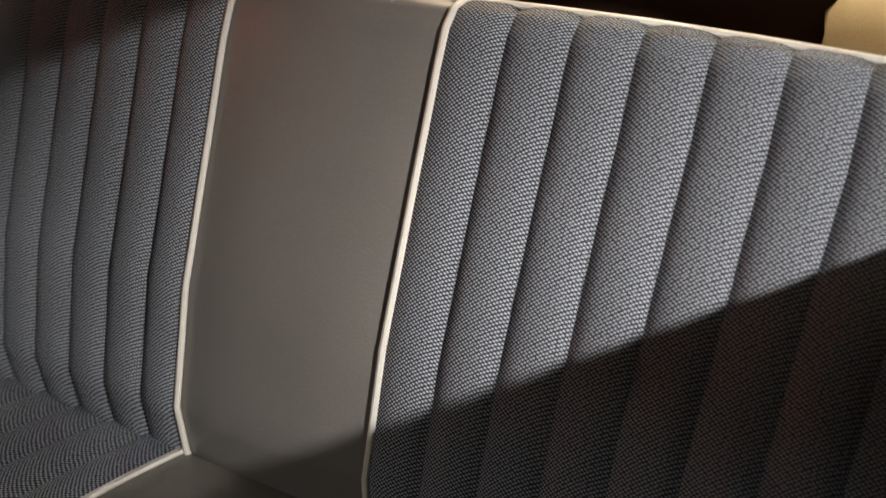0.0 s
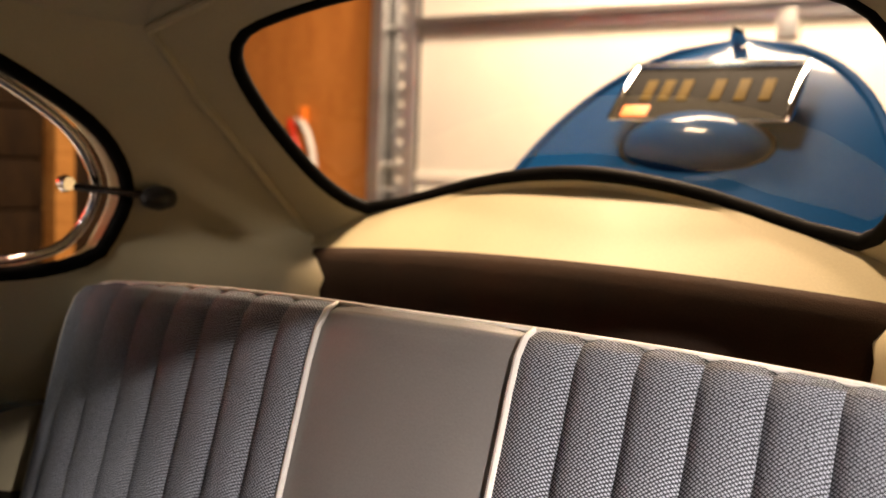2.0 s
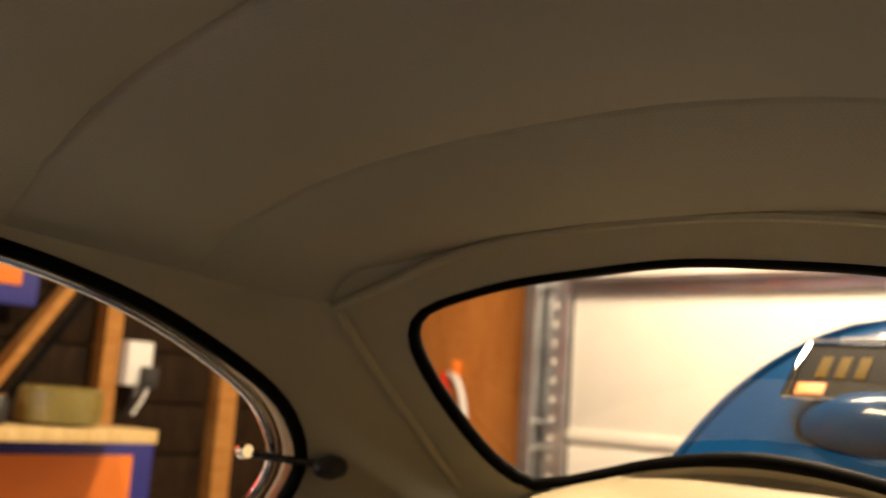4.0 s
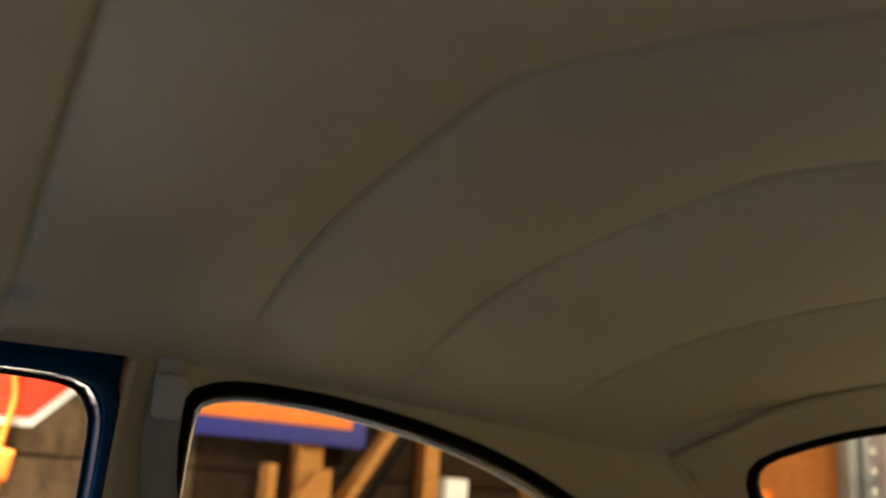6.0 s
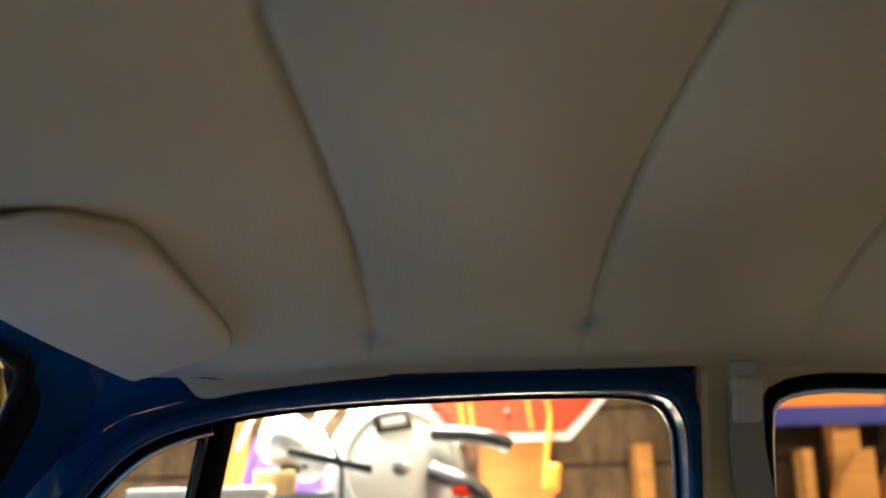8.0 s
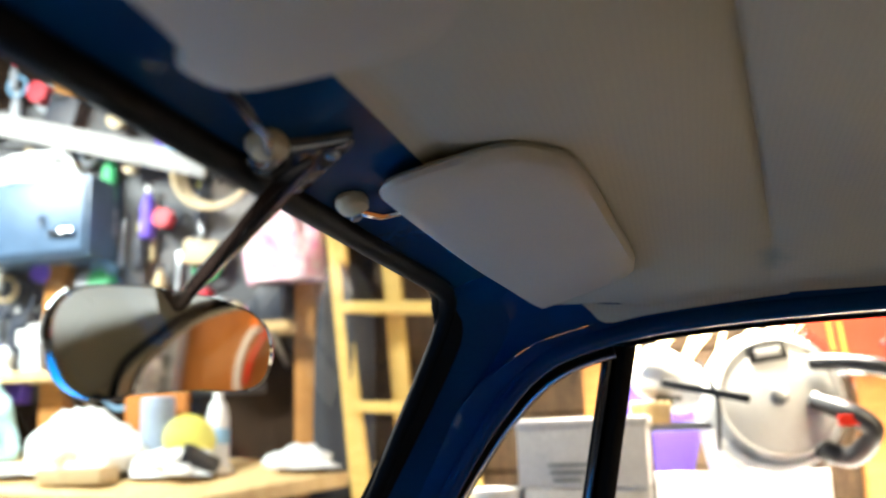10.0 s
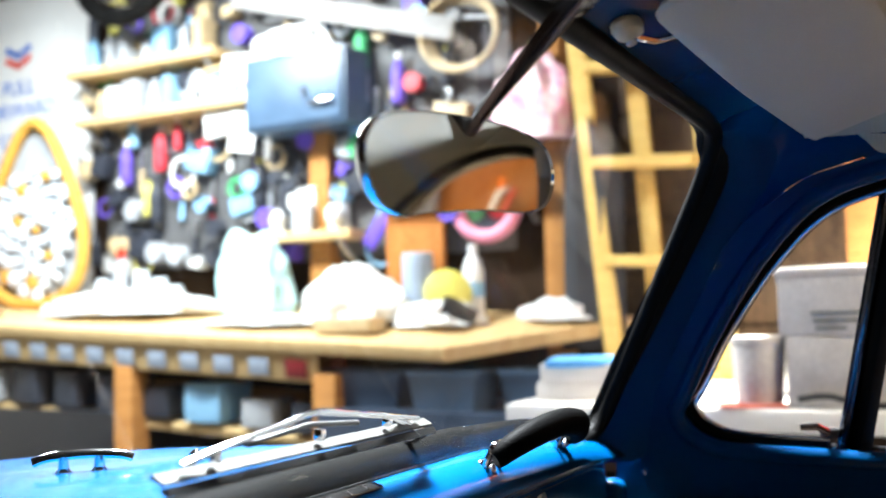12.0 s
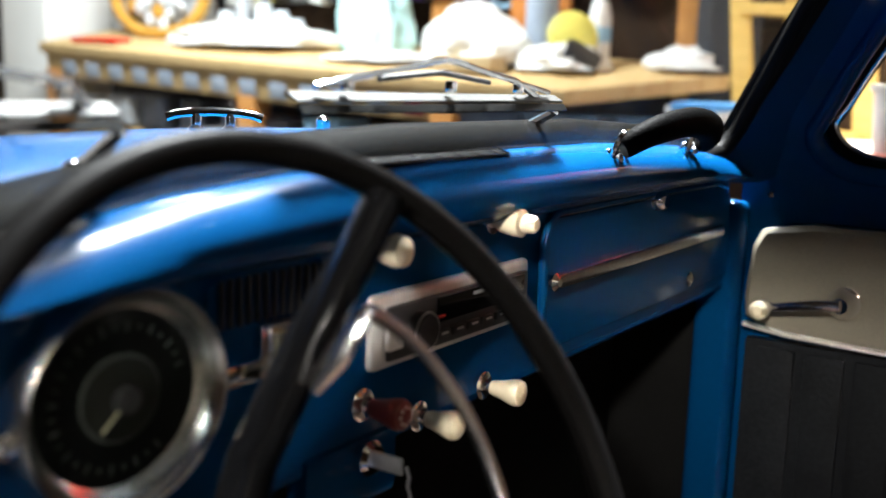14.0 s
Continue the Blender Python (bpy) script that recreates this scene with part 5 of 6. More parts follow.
for i in range(34):
    part("slot", box(0.016, 0.006, 0.022, Matrix.Translation((1.583, -3.889, 0.22 + i * 0.07)), 0.003), M_DOORW, stile)
track = thing("door_track", (1.66, -3.86, 0.0), "upright galvanised door track with rollers", "door track")
part("channel", box(0.02, 0.07, 2.5, Matrix.Translation((1.645, -3.865, 1.25)), 0.004), M_STEEL, track)
part("angle", box(0.045, 0.012, 2.5, Matrix.Translation((1.668, -3.84, 1.25)), 0.003), M_STEEL, track)
for z in (0.55, 1.02, 1.115, 1.62):
    part("roller", tube([(1.655, -3.872, z), (1.56, -3.872, z)], 0.008, n=10), M_STEEL, track)
slab("plywood_panel", 0.88, 0.02, 2.6, (2.135, -3.935, 1.31), M_PLY, "orange-brown plywood wall sheet")
hang = thing("hanging_hose", (2.06, -3.91, 1.0), "pale hose coil with an orange-red cap hung on the plywood", "hose")
part("hose", tube(curve([(2.10, -3.90, 1.28), (2.05, -3.88, 1.26), (2.02, -3.885, 1.20), (2.00, -3.89, 1.10), (2.01, -3.90, 0.98), (2.06, -3.90, 0.92)], 6), 0.014, n=10), M_WHITE, hang)
part("hose", tube(curve([(2.14, -3.90, 1.28), (2.10, -3.88, 1.22), (2.06, -3.885, 1.12), (2.05, -3.89, 1.00)], 6), 0.012, n=10), M_RED, hang)
part("cap", box(0.030, 0.04, 0.07, Matrix.Translation((2.068, -3.90, 1.30)), 0.010, seg=3), M_ORANGE, hang, "orange-red plastic cap")

# pine studs and braces on the east wall
for y, w, zt in ((-2.618, 0.064, 3.14), (-3.117, 0.08, 3.14), (-2.135, 0.09, 3.14), (-2.0, 0.035, 1.30), (-1.47, 0.05, 1.33), (-1.06, 0.21, 1.345), (-0.2, 0.09, 2.7), (0.775, 0.075, 2.7), (1.75, 0.09, 2.7), (-3.62, 0.09, 2.7)):
    tagged(part("stud", box(0.09, w, zt, Matrix.Translation((2.545, y, zt / 2)), 0.004), M_STUD), "bare pine wall stud", "wall stud", "wall studs")
tagged(part("brace", stick((2.475, -2.533, 1.62), (2.475, -2.165, 1.06), 0.085, 0.03), M_STUD), "pine diagonal wall brace", "brace", "wall braces")
slant = [(-2.175, 0.0), (-2.022, 0.0), (-2.022, 1.12), (-2.065, 1.21), (-2.12, 1.285), (-2.175, 1.295)]
tagged(part("short_post", loft([[Vector((x, y, z)) for y, z in slant] for x in (2.455, 2.415)], True, True), M_STUD), "short pine post with a slanting sawn top", "post")
# the brace's shadow on the wall, made as a thin black bar
strap = thing("brace_shadow", (2.44, -2.3, 1.05), "black bar standing for the shadow beside the brace", "strap")
part("strap", tube([(2.448, -2.525, 1.50), (2.445, -2.393, 1.30), (2.440, -2.235, 1.06)], 0.011, n=8, flat=0.5), M_RUBBER, strap)
# orange and blue sign boards on the wall
for y0, y1, z0, z1, lab in ((-2.32, -1.62, 1.372, 1.56, "orange and blue painted sign board hung on the studs"), (-2.80, -2.05, 0.55, 0.985, "orange and blue printed carton under the shelf")):
    s = thing("sign_board", (2.47, (y0 + y1) / 2, z0), lab, "sign")
    part("board", box(0.02, y1 - y0, z1 - z0, Matrix.Translation((2.478, (y0 + y1) / 2, (z0 + z1) / 2)), 0.004), M_NAVY, s)
    part("orange_field", box(0.006, (y1 - y0) - 0.06 if z0 > 1 else (y1 - y0) - 0.10, (z1 - z0) - 0.06, Matrix.Translation((2.466, (y0 + y1) / 2 + 0.03, (z0 + z1) / 2 + (0.03 if z0 > 1 else -0.04))), 0.001), M_ORANGE, s)
shelf = thing("wall_shelf", (2.40, -2.3, 0.97), "pine plank shelf on the wall", "shelf")
part("plank", box(0.22, 0.66, 0.042, Matrix.Translation((2.30, -2.30, 0.994)), 0.004), M_BENCHWOOD, shelf)
bowl = thing("brass_bowl", (2.30, -2.35, 1.015), "dull yellow enamel basin on the shelf", "basin")
part("basin", lathe([(0.06, 0), (0.12, 0.01), (0.125, 0.05), (0.12, 0.105), (0.110, 0.115)], Matrix.Translation((2.30, -2.35, 1.0155)), 32), mat("old_yellow_enamel", (0.22, 0.17, 0.05), 0.4, vary=0.25), bowl)
tin = thing("black_tin", (2.28, -2.14, 1.015), "small black tin with a shiny rim", "tin")
part("can", lathe([(0.035, 0), (0.04, 0.02), (0.04, 0.07), (0.03, 0.085), (0.002, 0.086)], Matrix.Translation((2.28, -2.14, 1.0155)), 24), M_BLACKP, tin)
part("rim", tube([(2.28 + 0.032 * math.cos(2 * math.pi * i / 24), -2.14 + 0.032 * math.sin(2 * math.pi * i / 24), 1.0995) for i in range(24)], 0.004, True, 6), M_CHROME, tin, "shiny metal rim")
outlet = thing("power_outlet", (2.49, -2.71, 1.15), "white outlet box with a black charger plugged in", "outlet")
part("box", box(0.114, 0.095, 0.15, Matrix.Translation((2.516, -2.705, 1.222)), 0.006), M_WHITE, outlet)
part("charger", box(0.05, 0.055, 0.07, Matrix.Translation((2.45, -2.735, 1.178)), 0.006), M_BLACKP, outlet, "black charger")
part("cord", tube(curve([(2.45, -2.70, 1.15), (2.44, -2.68, 1.10), (2.46, -2.67, 1.05)], 6), 0.008, n=8), M_BLACKP, outlet)
part("cord", tube(curve([(2.45, -2.74, 1.15), (2.44, -2.72, 1.11), (2.45, -2.69, 1.05)], 6), 0.006, n=8), M_WHITE, outlet)
# red octagon sign with a white border, and the cord hung on it
octo = thing("octagon_sign", (2.40, -1.043, 1.35), "red octagonal road sign with a white border on the wall", "road sign")
oct_pts = lambda r, x: [Vector((x, -1.043 + r / math.cos(math.pi / 8) * math.sin(math.pi / 8 + i * math.pi / 4), 1.774 + r / math.cos(math.pi / 8) * math.cos(math.pi / 8 + i * math.pi / 4))) for i in range(8)]
part("border", loft([oct_pts(0.428, 2.440), oct_pts(0.428, 2.434)], True, True), M_WHITE, octo, "white border")
part("field", loft([oct_pts(0.404, 2.434), oct_pts(0.404, 2.431)], True, True), M_RED, octo)
part("bolt", lathe([(0.010, 0), (0.006, 0.005)], Matrix.Translation((2.430, -1.03, 1.43)) @ pose(0, 0, 0, 0, -90, 0), 12), M_BLACKP, octo)
ext = thing("extension_cord", (2.40, -1.14, 1.1), "orange extension cord hanging over the sign", "extension cord")
part("cord", tube(curve([(2.4245, -1.16, 1.62), (2.4235, -1.150, 1.50), (2.4235, -1.162, 1.42), (2.4235, -1.150, 1.33), (2.4245, -1.142, 1.28)], 6), 0.008, n=8), M_ORANGE, ext)
part("socket", box(0.03, 0.048, 0.085, Matrix.Translation((2.4175, -1.155, 1.235)) @ pose(0, 0, 0, 8, 0, 0), 0.010, seg=3), M_ORANGE, ext)
part("cord", tube(curve([(2.4175, -1.155, 1.20), (2.45, -1.145, 1.13), (2.51, -1.12, 1.12)], 5), 0.007, n=8), M_ORANGE, ext)
part("hook", tube([(2.45, -1.16, 1.625), (2.425, -1.16, 1.625), (2.418, -1.16, 1.632)], 0.004, n=6), M_STEEL, ext)
for y in (-0.92, -0.89, -1.10):
    part("cord", tube(curve([(2.4265, y, 1.70), (2.4265, y + 0.01, 1.55), (2.4265, y - 0.004, 1.38)], 6), 0.006, n=6), M_ORANGE, ext)
# side table by the passenger window with the mitre saw
M_TABLE = mat("white_worktop", (0.78, 0.76, 0.73), 0.5, vary=0.08, bump=0.05)
table = thing("side_table", (1.9, -0.25, 0.0), "white-topped side table crowded with tools", "table")
part("top", box(0.85, 1.65, 0.05, Matrix.Translation((1.925, -0.30, 0.905)), 0.008), M_TABLE, table)
part("apron", box(0.03, 1.60, 0.10, Matrix.Translation((1.53, -0.30, 0.83)), 0.004), M_DARKWALL, table)
for x, y in ((1.55, -1.08), (1.55, 0.47), (2.30, -1.08), (2.30, 0.47)):
    part("leg", box(0.07, 0.07, 0.88, Matrix.Translation((x, y, 0.44)), 0.005), M_STUD, table)
saw = thing("mitre_saw", (1.80, -0.60, 0.93), "white and silver mitre saw with a black handle", "mitre saw")
M_ALU = mat("cast_aluminium", (0.72, 0.72, 0.72), 0.42, 0.5, vary=0.08)
part("base", lathe([(0.17, 0), (0.18, 0.02), (0.18, 0.06), (0.15, 0.075), (0.02, 0.08)], Matrix.Translation((1.85, -0.58, 0.931)), 40), M_ALU, saw)
part("fence", box(0.03, 0.48, 0.09, Matrix.Translation((1.95, -0.55, 1.05)), 0.008), M_ALU, saw)
part("pivot_arm", stick((1.98, -0.58, 1.0), (1.93, -0.52, 1.32), 0.09, 0.07, 0.02), M_ALU, saw)
gx = Matrix.Translation((1.70, -0.655, 1.255)) @ pose(0, 0, 0, 0, -82, 12)
part("upper_guard", lathe([(0.030, -0.05), (0.120, -0.045), (0.150, -0.03), (0.158, 0), (0.150, 0.03), (0.120, 0.05), (0.05, 0.058), (0.01, 0.06)], gx, 48), M_WHITE, saw, "white upper blade guard")
part("lower_guard", tube([gx @ Vector((0.155 * math.cos(a), 0.155 * math.sin(a), 0.02)) for a in [radians(-30 - 200 * i / 30) for i in range(31)]], 0.030, n=10, flat=0.5), pane_material("clear_guard_plastic", (0.8, 0.82, 0.84), 0.9), saw, "clear plastic lower guard")
part("guard_rib", tube([gx @ Vector((0.128 * math.cos(a), 0.128 * math.sin(a), 0.049)) for a in [2 * math.pi * i / 48 for i in range(48)]], 0.004, True, 8), M_ALU, saw)
part("warning_plate", box(0.040, 0.085, 0.004, gx @ pose(0, 0, 0, 0, 0, 8) @ Matrix.Translation((0.098, 0, 0.055)), 0.001), M_BLACKP, saw, "black warning plate with a white panel")
part("warning_panel", box(0.018, 0.055, 0.002, gx @ pose(0, 0, 0, 0, 0, 8) @ Matrix.Translation((0.098, 0, 0.0585)), 0.0005), M_WHITE, saw)
part("blade_hub", lathe([(0.020, 0.058), (0.020, 0.066), (0.012, 0.070), (0.002, 0.070)], gx, 24), M_STEEL, saw)
part("motor", lathe([(0.045, 0), (0.060, 0.02), (0.062, 0.12), (0.048, 0.145), (0.01, 0.15)], Matrix.Translation((1.73, -0.49, 1.275)) @ pose(0, 0, 0, -60, 0, 20), 28), M_ALU, saw)
for i in range(10):
    a = 2 * math.pi * i / 10
    part("vent", box(0.010, 0.026, 0.006, Matrix.Translation((1.665, -0.43, 1.285)) @ pose(0, 0, 0, 0, -90, 0) @ pose(0, 0, 0, 0, 0, 36 * i) @ Matrix.Translation((0.0, 0.022, 0)), 0.002), M_BLACKP, saw)
part("handle", tube(curve([(1.66, -0.74, 1.332), (1.62, -0.81, 1.326), (1.60, -0.87, 1.312), (1.61, -0.90, 1.300)], 6), [0.017] * 10 + [0.019] * 9, n=12), M_BLACKP, saw, "black grip")
part("trigger_guard", tube(curve([(1.66, -0.74, 1.25), (1.60, -0.80, 1.22), (1.60, -0.84, 1.18), (1.64, -0.80, 1.13), (1.67, -0.74, 1.15)], 6), 0.022, n=10), M_BLACKP, saw)
part("label", box(0.003, 0.05, 0.022, Matrix.Translation((1.578, -0.795, 1.205)), 0.001), M_RED, saw)
part("link", stick((1.60, -0.42, 1.30), (1.56, -0.60, 1.255), 0.012, 0.018, 0.004), M_BLACKP, saw)
part("cable", tube(curve([(1.58, -0.50, 1.34), (1.57, -0.52, 1.30), (1.58, -0.535, 1.25), (1.60, -0.53, 1.15)], 6), 0.005, n=8), M_BLACKP, saw)
# straw bundle, purple carton, glass jar and bracket behind the saw
straw = thing("straw_bundle", (2.05, -0.50, 1.38), "bundle of dry yellow reeds laid on the saw", "reed bundle")
M_STRAW = mat("dry_straw", (0.75, 0.55, 0.24), 0.7, vary=0.2)
for i in range(16):
    a = random.uniform(-0.3, 0.3)
    y = -0.36 - 0.016 * i
    part("reed", stick((1.72 + random.uniform(-0.05, 0.05), y + a * 0.3, 1.30 + random.uniform(-0.02, 0.06)), (1.95, y - 0.08 + a * 0.5, 1.47 + random.uniform(-0.03, 0.03)), 0.010, 0.003, 0.001), M_STRAW, straw)
cart = thing("purple_carton", (2.0, -0.34, 0.93), "purple cardboard carton standing on the table", "carton")
part("carton", box(0.25, 0.20, 0.42, Matrix.Translation((2.12, -0.36, 1.14)) @ pose(0, 0, 0, 14, 0, 12), 0.006), mat("purple_card", (0.07, 0.03, 0.30), 0.5, vary=0.15), cart)
jar = thing("glass_jar", (1.85, -0.16, 0.93), "tall clear jar of bits and pieces", "jar")
part("jar", lathe([(0.07, 0), (0.075, 0.02), (0.075, 0.24), (0.05, 0.28), (0.05, 0.30)], Matrix.Translation((1.88, -0.13, 0.931)), 28), mat("jar_of_bits", (0.10, 0.085, 0.07), 0.15, vary=0.7, scale=60, coat=1.0, second=(0.55, 0.52, 0.45)), jar)
level = thing("steel_level", (1.65, -0.40, 1.18), "long grey steel rule across the tools", "rule")
part("rule", box(0.03, 0.55, 0.02, Matrix.Translation((1.66, -0.36, 1.205)), 0.004), M_STEEL, level)
part("block", box(0.06, 0.09, 0.05, Matrix.Translation((1.66, -0.39, 1.236)), 0.006), M_BENCHWOOD, level)
part("prop", box(0.05, 0.06, 0.27, Matrix.Translation((1.68, -0.16, 1.066)), 0.005), M_DARKWALL, level)
part("prop", box(0.05, 0.06, 0.27, Matrix.Translation((1.68, -0.36, 1.066)), 0.005), M_DARKWALL, level)


# ---- boxes, books and cartons near the passenger window ----
def plain_box(name, label, cat, size, at, material, turn=0, group="", rest=None):
    t = thing(name, (at[0], at[1], at[2] - size[2] / 2), label, cat, group)
    part("body", box(*size, Matrix.Translation(at) @ pose(0, 0, 0, 0, 0, turn), 0.006), material, t)
    return t


M_OFFWHITE = mat("greyed_white_plastic", (0.60, 0.57, 0.55), 0.45, vary=0.15, scale=14)
plain_box("white_carton", "plain white carton on the side table", "box", (0.10, 0.27, 0.15), (1.590, -0.25, 1.0055), M_OFFWHITE, 2)
b = plain_box("white_carton", "wide white box stacked on a carton", "box", (0.11, 0.28, 0.13), (1.592, -0.245, 1.1462), M_OFFWHITE, -2)
part("lid", box(0.116, 0.29, 0.02, Matrix.Translation((1.592, -0.245, 1.218)) @ pose(0, 0, 0, 0, 0, -2), 0.005), M_OFFWHITE, b)
for k in range(3):
    part("label", box(0.002, 0.16 - 0.05 * k, 0.006, Matrix.Translation((1.536, -0.25 + 0.02 * k, 1.13 - 0.016 * k)), 0.0005), M_MARK, b, "grey printed bar")
b = thing("plastic_tub", (1.59, -0.05, 0.93), "translucent white plastic tub with a rim", "tub")
part("tub", lathe([(0.045, 0), (0.05, 0.01), (0.058, 0.135), (0.065, 0.137), (0.065, 0.15), (0.055, 0.151)], Matrix.Translation((1.59, -0.05, 0.931)), 32), M_OFFWHITE, b)
plain_box("cardboard_tray", "flat pinkish cardboard tray of small parts", "tray", (0.14, 0.22, 0.06), (1.60, -0.78, 0.961), mat("pink_card", (0.62, 0.42, 0.36), 0.6, vary=0.15), -8)
plain_box("red_folder", "flat red paper folder on the worktop", "folder", (0.09, 0.14, 0.008), (1.548, -0.04, 0.9345), mat("faded_red_card", (0.55, 0.16, 0.13), 0.6, vary=0.2), 16)
plain_box("white_carton", "low white carton on the side table", "box", (0.14, 0.13, 0.12), (1.600, -0.475, 0.991), M_OFFWHITE, 4)
wire = thing("black_cable", (1.52, -0.3, 0.93), "black power cable lying along the table edge", "cable")
part("cable", tube(curve([(1.520, -0.14, 0.950), (1.516, -0.20, 0.958), (1.516, -0.27, 0.941), (1.518, -0.36, 0.943), (1.516, -0.46, 0.940), (1.520, -0.58, 0.941), (1.56, -0.66, 0.940)], 6), 0.007, n=8), M_BLACKP, wire)
for i, (m, dz) in enumerate(((M_OFFWHITE, 0), (M_OFFWHITE, 0.045), (mat("pale_blue_print", (0.10, 0.35, 0.75), 0.5, vary=0.15), 0.078))):
    plain_box("magazine_stack", "stack of white and blue papers on the table end", "papers", (0.26, 0.30, 0.044 if i < 2 else 0.02), (1.74, 0.34, 0.953 + dz - (0.012 if i == 2 else 0)), m, 8 * i, "papers")
plain_box("red_carton", "small red box on the papers", "box", (0.10, 0.12, 0.05), (1.82, 0.24, 1.058), M_RED, 10)

# ---- work bench along the east wall ahead of the car ----
TILT = 3.0
BM = Matrix.Translation((2.0, 0.96, 1.045)) @ pose(0, 0, 0, TILT, 0, 0) @ pose(0, 0, 0, 0, -11, 0)


def on_bench(dx, dy, dz=0.0):
    return BM @ Vector((dx, dy, dz))


bench = thing("work_bench", (2.28, 2.2, 0.0), "long pale wooden work bench with drawers and clutter below", "work bench")
part("top", box(0.56, 2.62, 0.045, BM @ Matrix.Translation((0.28, 1.30, -0.0225)), 0.005), M_BENCHWOOD, bench)
end = [(0.0, 0.0), (0.555, -0.47), (0.555, 0.0)]
part("end_leaf", loft([[BM @ Vector((x, y - 0.008, z)) for x, y in end] for z in (0.0, -0.045)], True, True), M_BENCHWOOD, bench, "slanting end leaf of the bench top")
part("apron", box(0.03, 2.10, 0.10, BM @ Matrix.Translation((0.03, 1.54, -0.097)), 0.004), M_BENCHWOOD, bench)
for dy in (0.45, 1.35, 2.55):
    p = on_bench(0.05, dy, -0.14)
    part("leg", stick((p.x, p.y, p.z + 0.02), (p.x, p.y, 0.0), 0.09, 0.09, 0.005), M_STUD, bench)
part("lower_shelf", box(0.50, 2.2, 0.03, BM @ Matrix.Translation((0.28, 1.45, -0.36)), 0.004), M_BENCHWOOD, bench)
M_DARKRED = mat("dark_red_label", (0.22, 0.015, 0.02), 0.5)
M_LABEL = mat("label_plastic", (0.36, 0.42, 0.52), 0.4, vary=0.15)
for i in range(13):
    p = BM @ Matrix.Translation((0.008, 0.56 + i * 0.155, -0.10))
    part("drawer_label", box(0.006, 0.085, 0.062, p, 0.003), M_LABEL if i != 0 else M_DARKRED, bench)
plain_box("dark_cabinet", "dark metal cabinet under the bench", "cabinet", (0.40, 0.75, 0.62), (2.22, 1.55, 0.32), M_BLACKP)
plain_box("dark_cabinet", "dark blue-grey steel chest under the bench end", "cabinet", (0.50, 0.80, 0.84), (2.24, 1.02, 0.43), mat("slate_steel", (0.035, 0.05, 0.08), 0.35, vary=0.3))
plain_box("black_crate", "black plastic crate below the bench", "crate", (0.40, 0.8, 0.80), (2.26, 2.75, 0.41), M_BLACKP)
BINS = ((2.12, 0.98, 0.24, "slate-blue plastic bin under the bench end"), (2.16, 1.30, 0.30, "slate-blue plastic bin with a grey lid"), (2.20, 0.72, 0.20, "small slate-blue bin on the chest"))
M_BIN = mat("slate_blue_plastic", (0.07, 0.11, 0.17), 0.35, vary=0.25)
M_CLUT = [mat("clutter_%s" % n, c, 0.5, vary=0.2) for n, c in (("grey", (0.4, 0.42, 0.45)), ("tan", (0.55, 0.42, 0.24)), ("green", (0.06, 0.42, 0.16)), ("sky", (0.25, 0.48, 0.70)), ("cherry", (0.6, 0.04, 0.06)), ("ink", (0.03, 0.035, 0.05)), ("snow", (0.8, 0.8, 0.78)), ("violet", (0.14, 0.08, 0.55)), ("pink", (0.85, 0.30, 0.42)), ("lemon", (0.75, 0.68, 0.15)))]
rnd = random.Random(4)
for bx, by, bw, lab in BINS:
    z0 = 0.851 if by > 0.7 and by < 1.4 else 0.851
    t = thing("storage_bin", (bx, by, z0), lab, "bin", "storage bins")
    part("body", loft([[Vector((bx + sx * 0.5 * 0.18 * k, by + sy * 0.5 * bw * k, z0 + h)) for sx, sy in ((-1, -1), (1, -1), (1, 1), (-1, 1))] for h, k in ((0.0, 0.85), (0.10, 0.97), (0.11, 1.05), (0.12, 1.05), (0.12, 0.95), (0.02, 0.8))], True, True), M_BIN, t)
for i in range(9):
    dy = 0.55 + 0.23 * i
    h = rnd.uniform(0.09, 0.15)
    p = on_bench(0.12, dy, -0.345 + h / 2)
    plain_box("parts_box", "small storage box on the lower shelf", "box", (0.18, rnd.uniform(0.12, 0.18), h), p, M_CLUT[rnd.choice((5, 3, 5, 5, 0, 5))], rnd.uniform(-12, 12), "parts boxes")


def turned(name, label, cat, profile, at, material, n=24, m=None, cap=None):
    t = thing(name, at, label, cat)
    part("body", lathe(profile, Matrix.Translation(at) @ (m or Matrix()), n), material, t)
    if cap:
        part("cap", lathe(cap[0], Matrix.Translation(at) @ (m or Matrix()), n), cap[1], t)
    return t


# pear-shaped wooden frame set with glass stones
clock = thing("stone_lamp", on_bench(0.30, 2.15, 0), "pear-shaped wooden frame filled with pale glass stones", "ornament")
pear = flat2(curve([(0, 0.30, 0), (0.07, 0.26, 0), (0.14, 0.15, 0), (0.20, 0.02, 0), (0.225, -0.10, 0), (0.20, -0.21, 0), (0.10, -0.275, 0), (0, -0.285, 0), (-0.10, -0.275, 0), (-0.20, -0.21, 0), (-0.225, -0.10, 0), (-0.20, 0.02, 0), (-0.14, 0.15, 0), (-0.07, 0.26, 0)], 5, True))
CM = Matrix.Translation(on_bench(0.36, 2.16, 0.40)) @ Matrix(((0, 0, -1, 0), (-1, 0, 0, 0), (0, 1, 0, 0), (0, 0, 0, 1))) @ Matrix.Diagonal((1.35, 1.35, 1.2, 1))
M_GOLDWOOD = wood("golden_wood", (0.70, 0.40, 0.08), (0.48, 0.24, 0.04))
part("frame", tube([CM @ Vector((x, y, 0)) for x, y in pear], 0.026, True, 10), M_GOLDWOOD, clock)
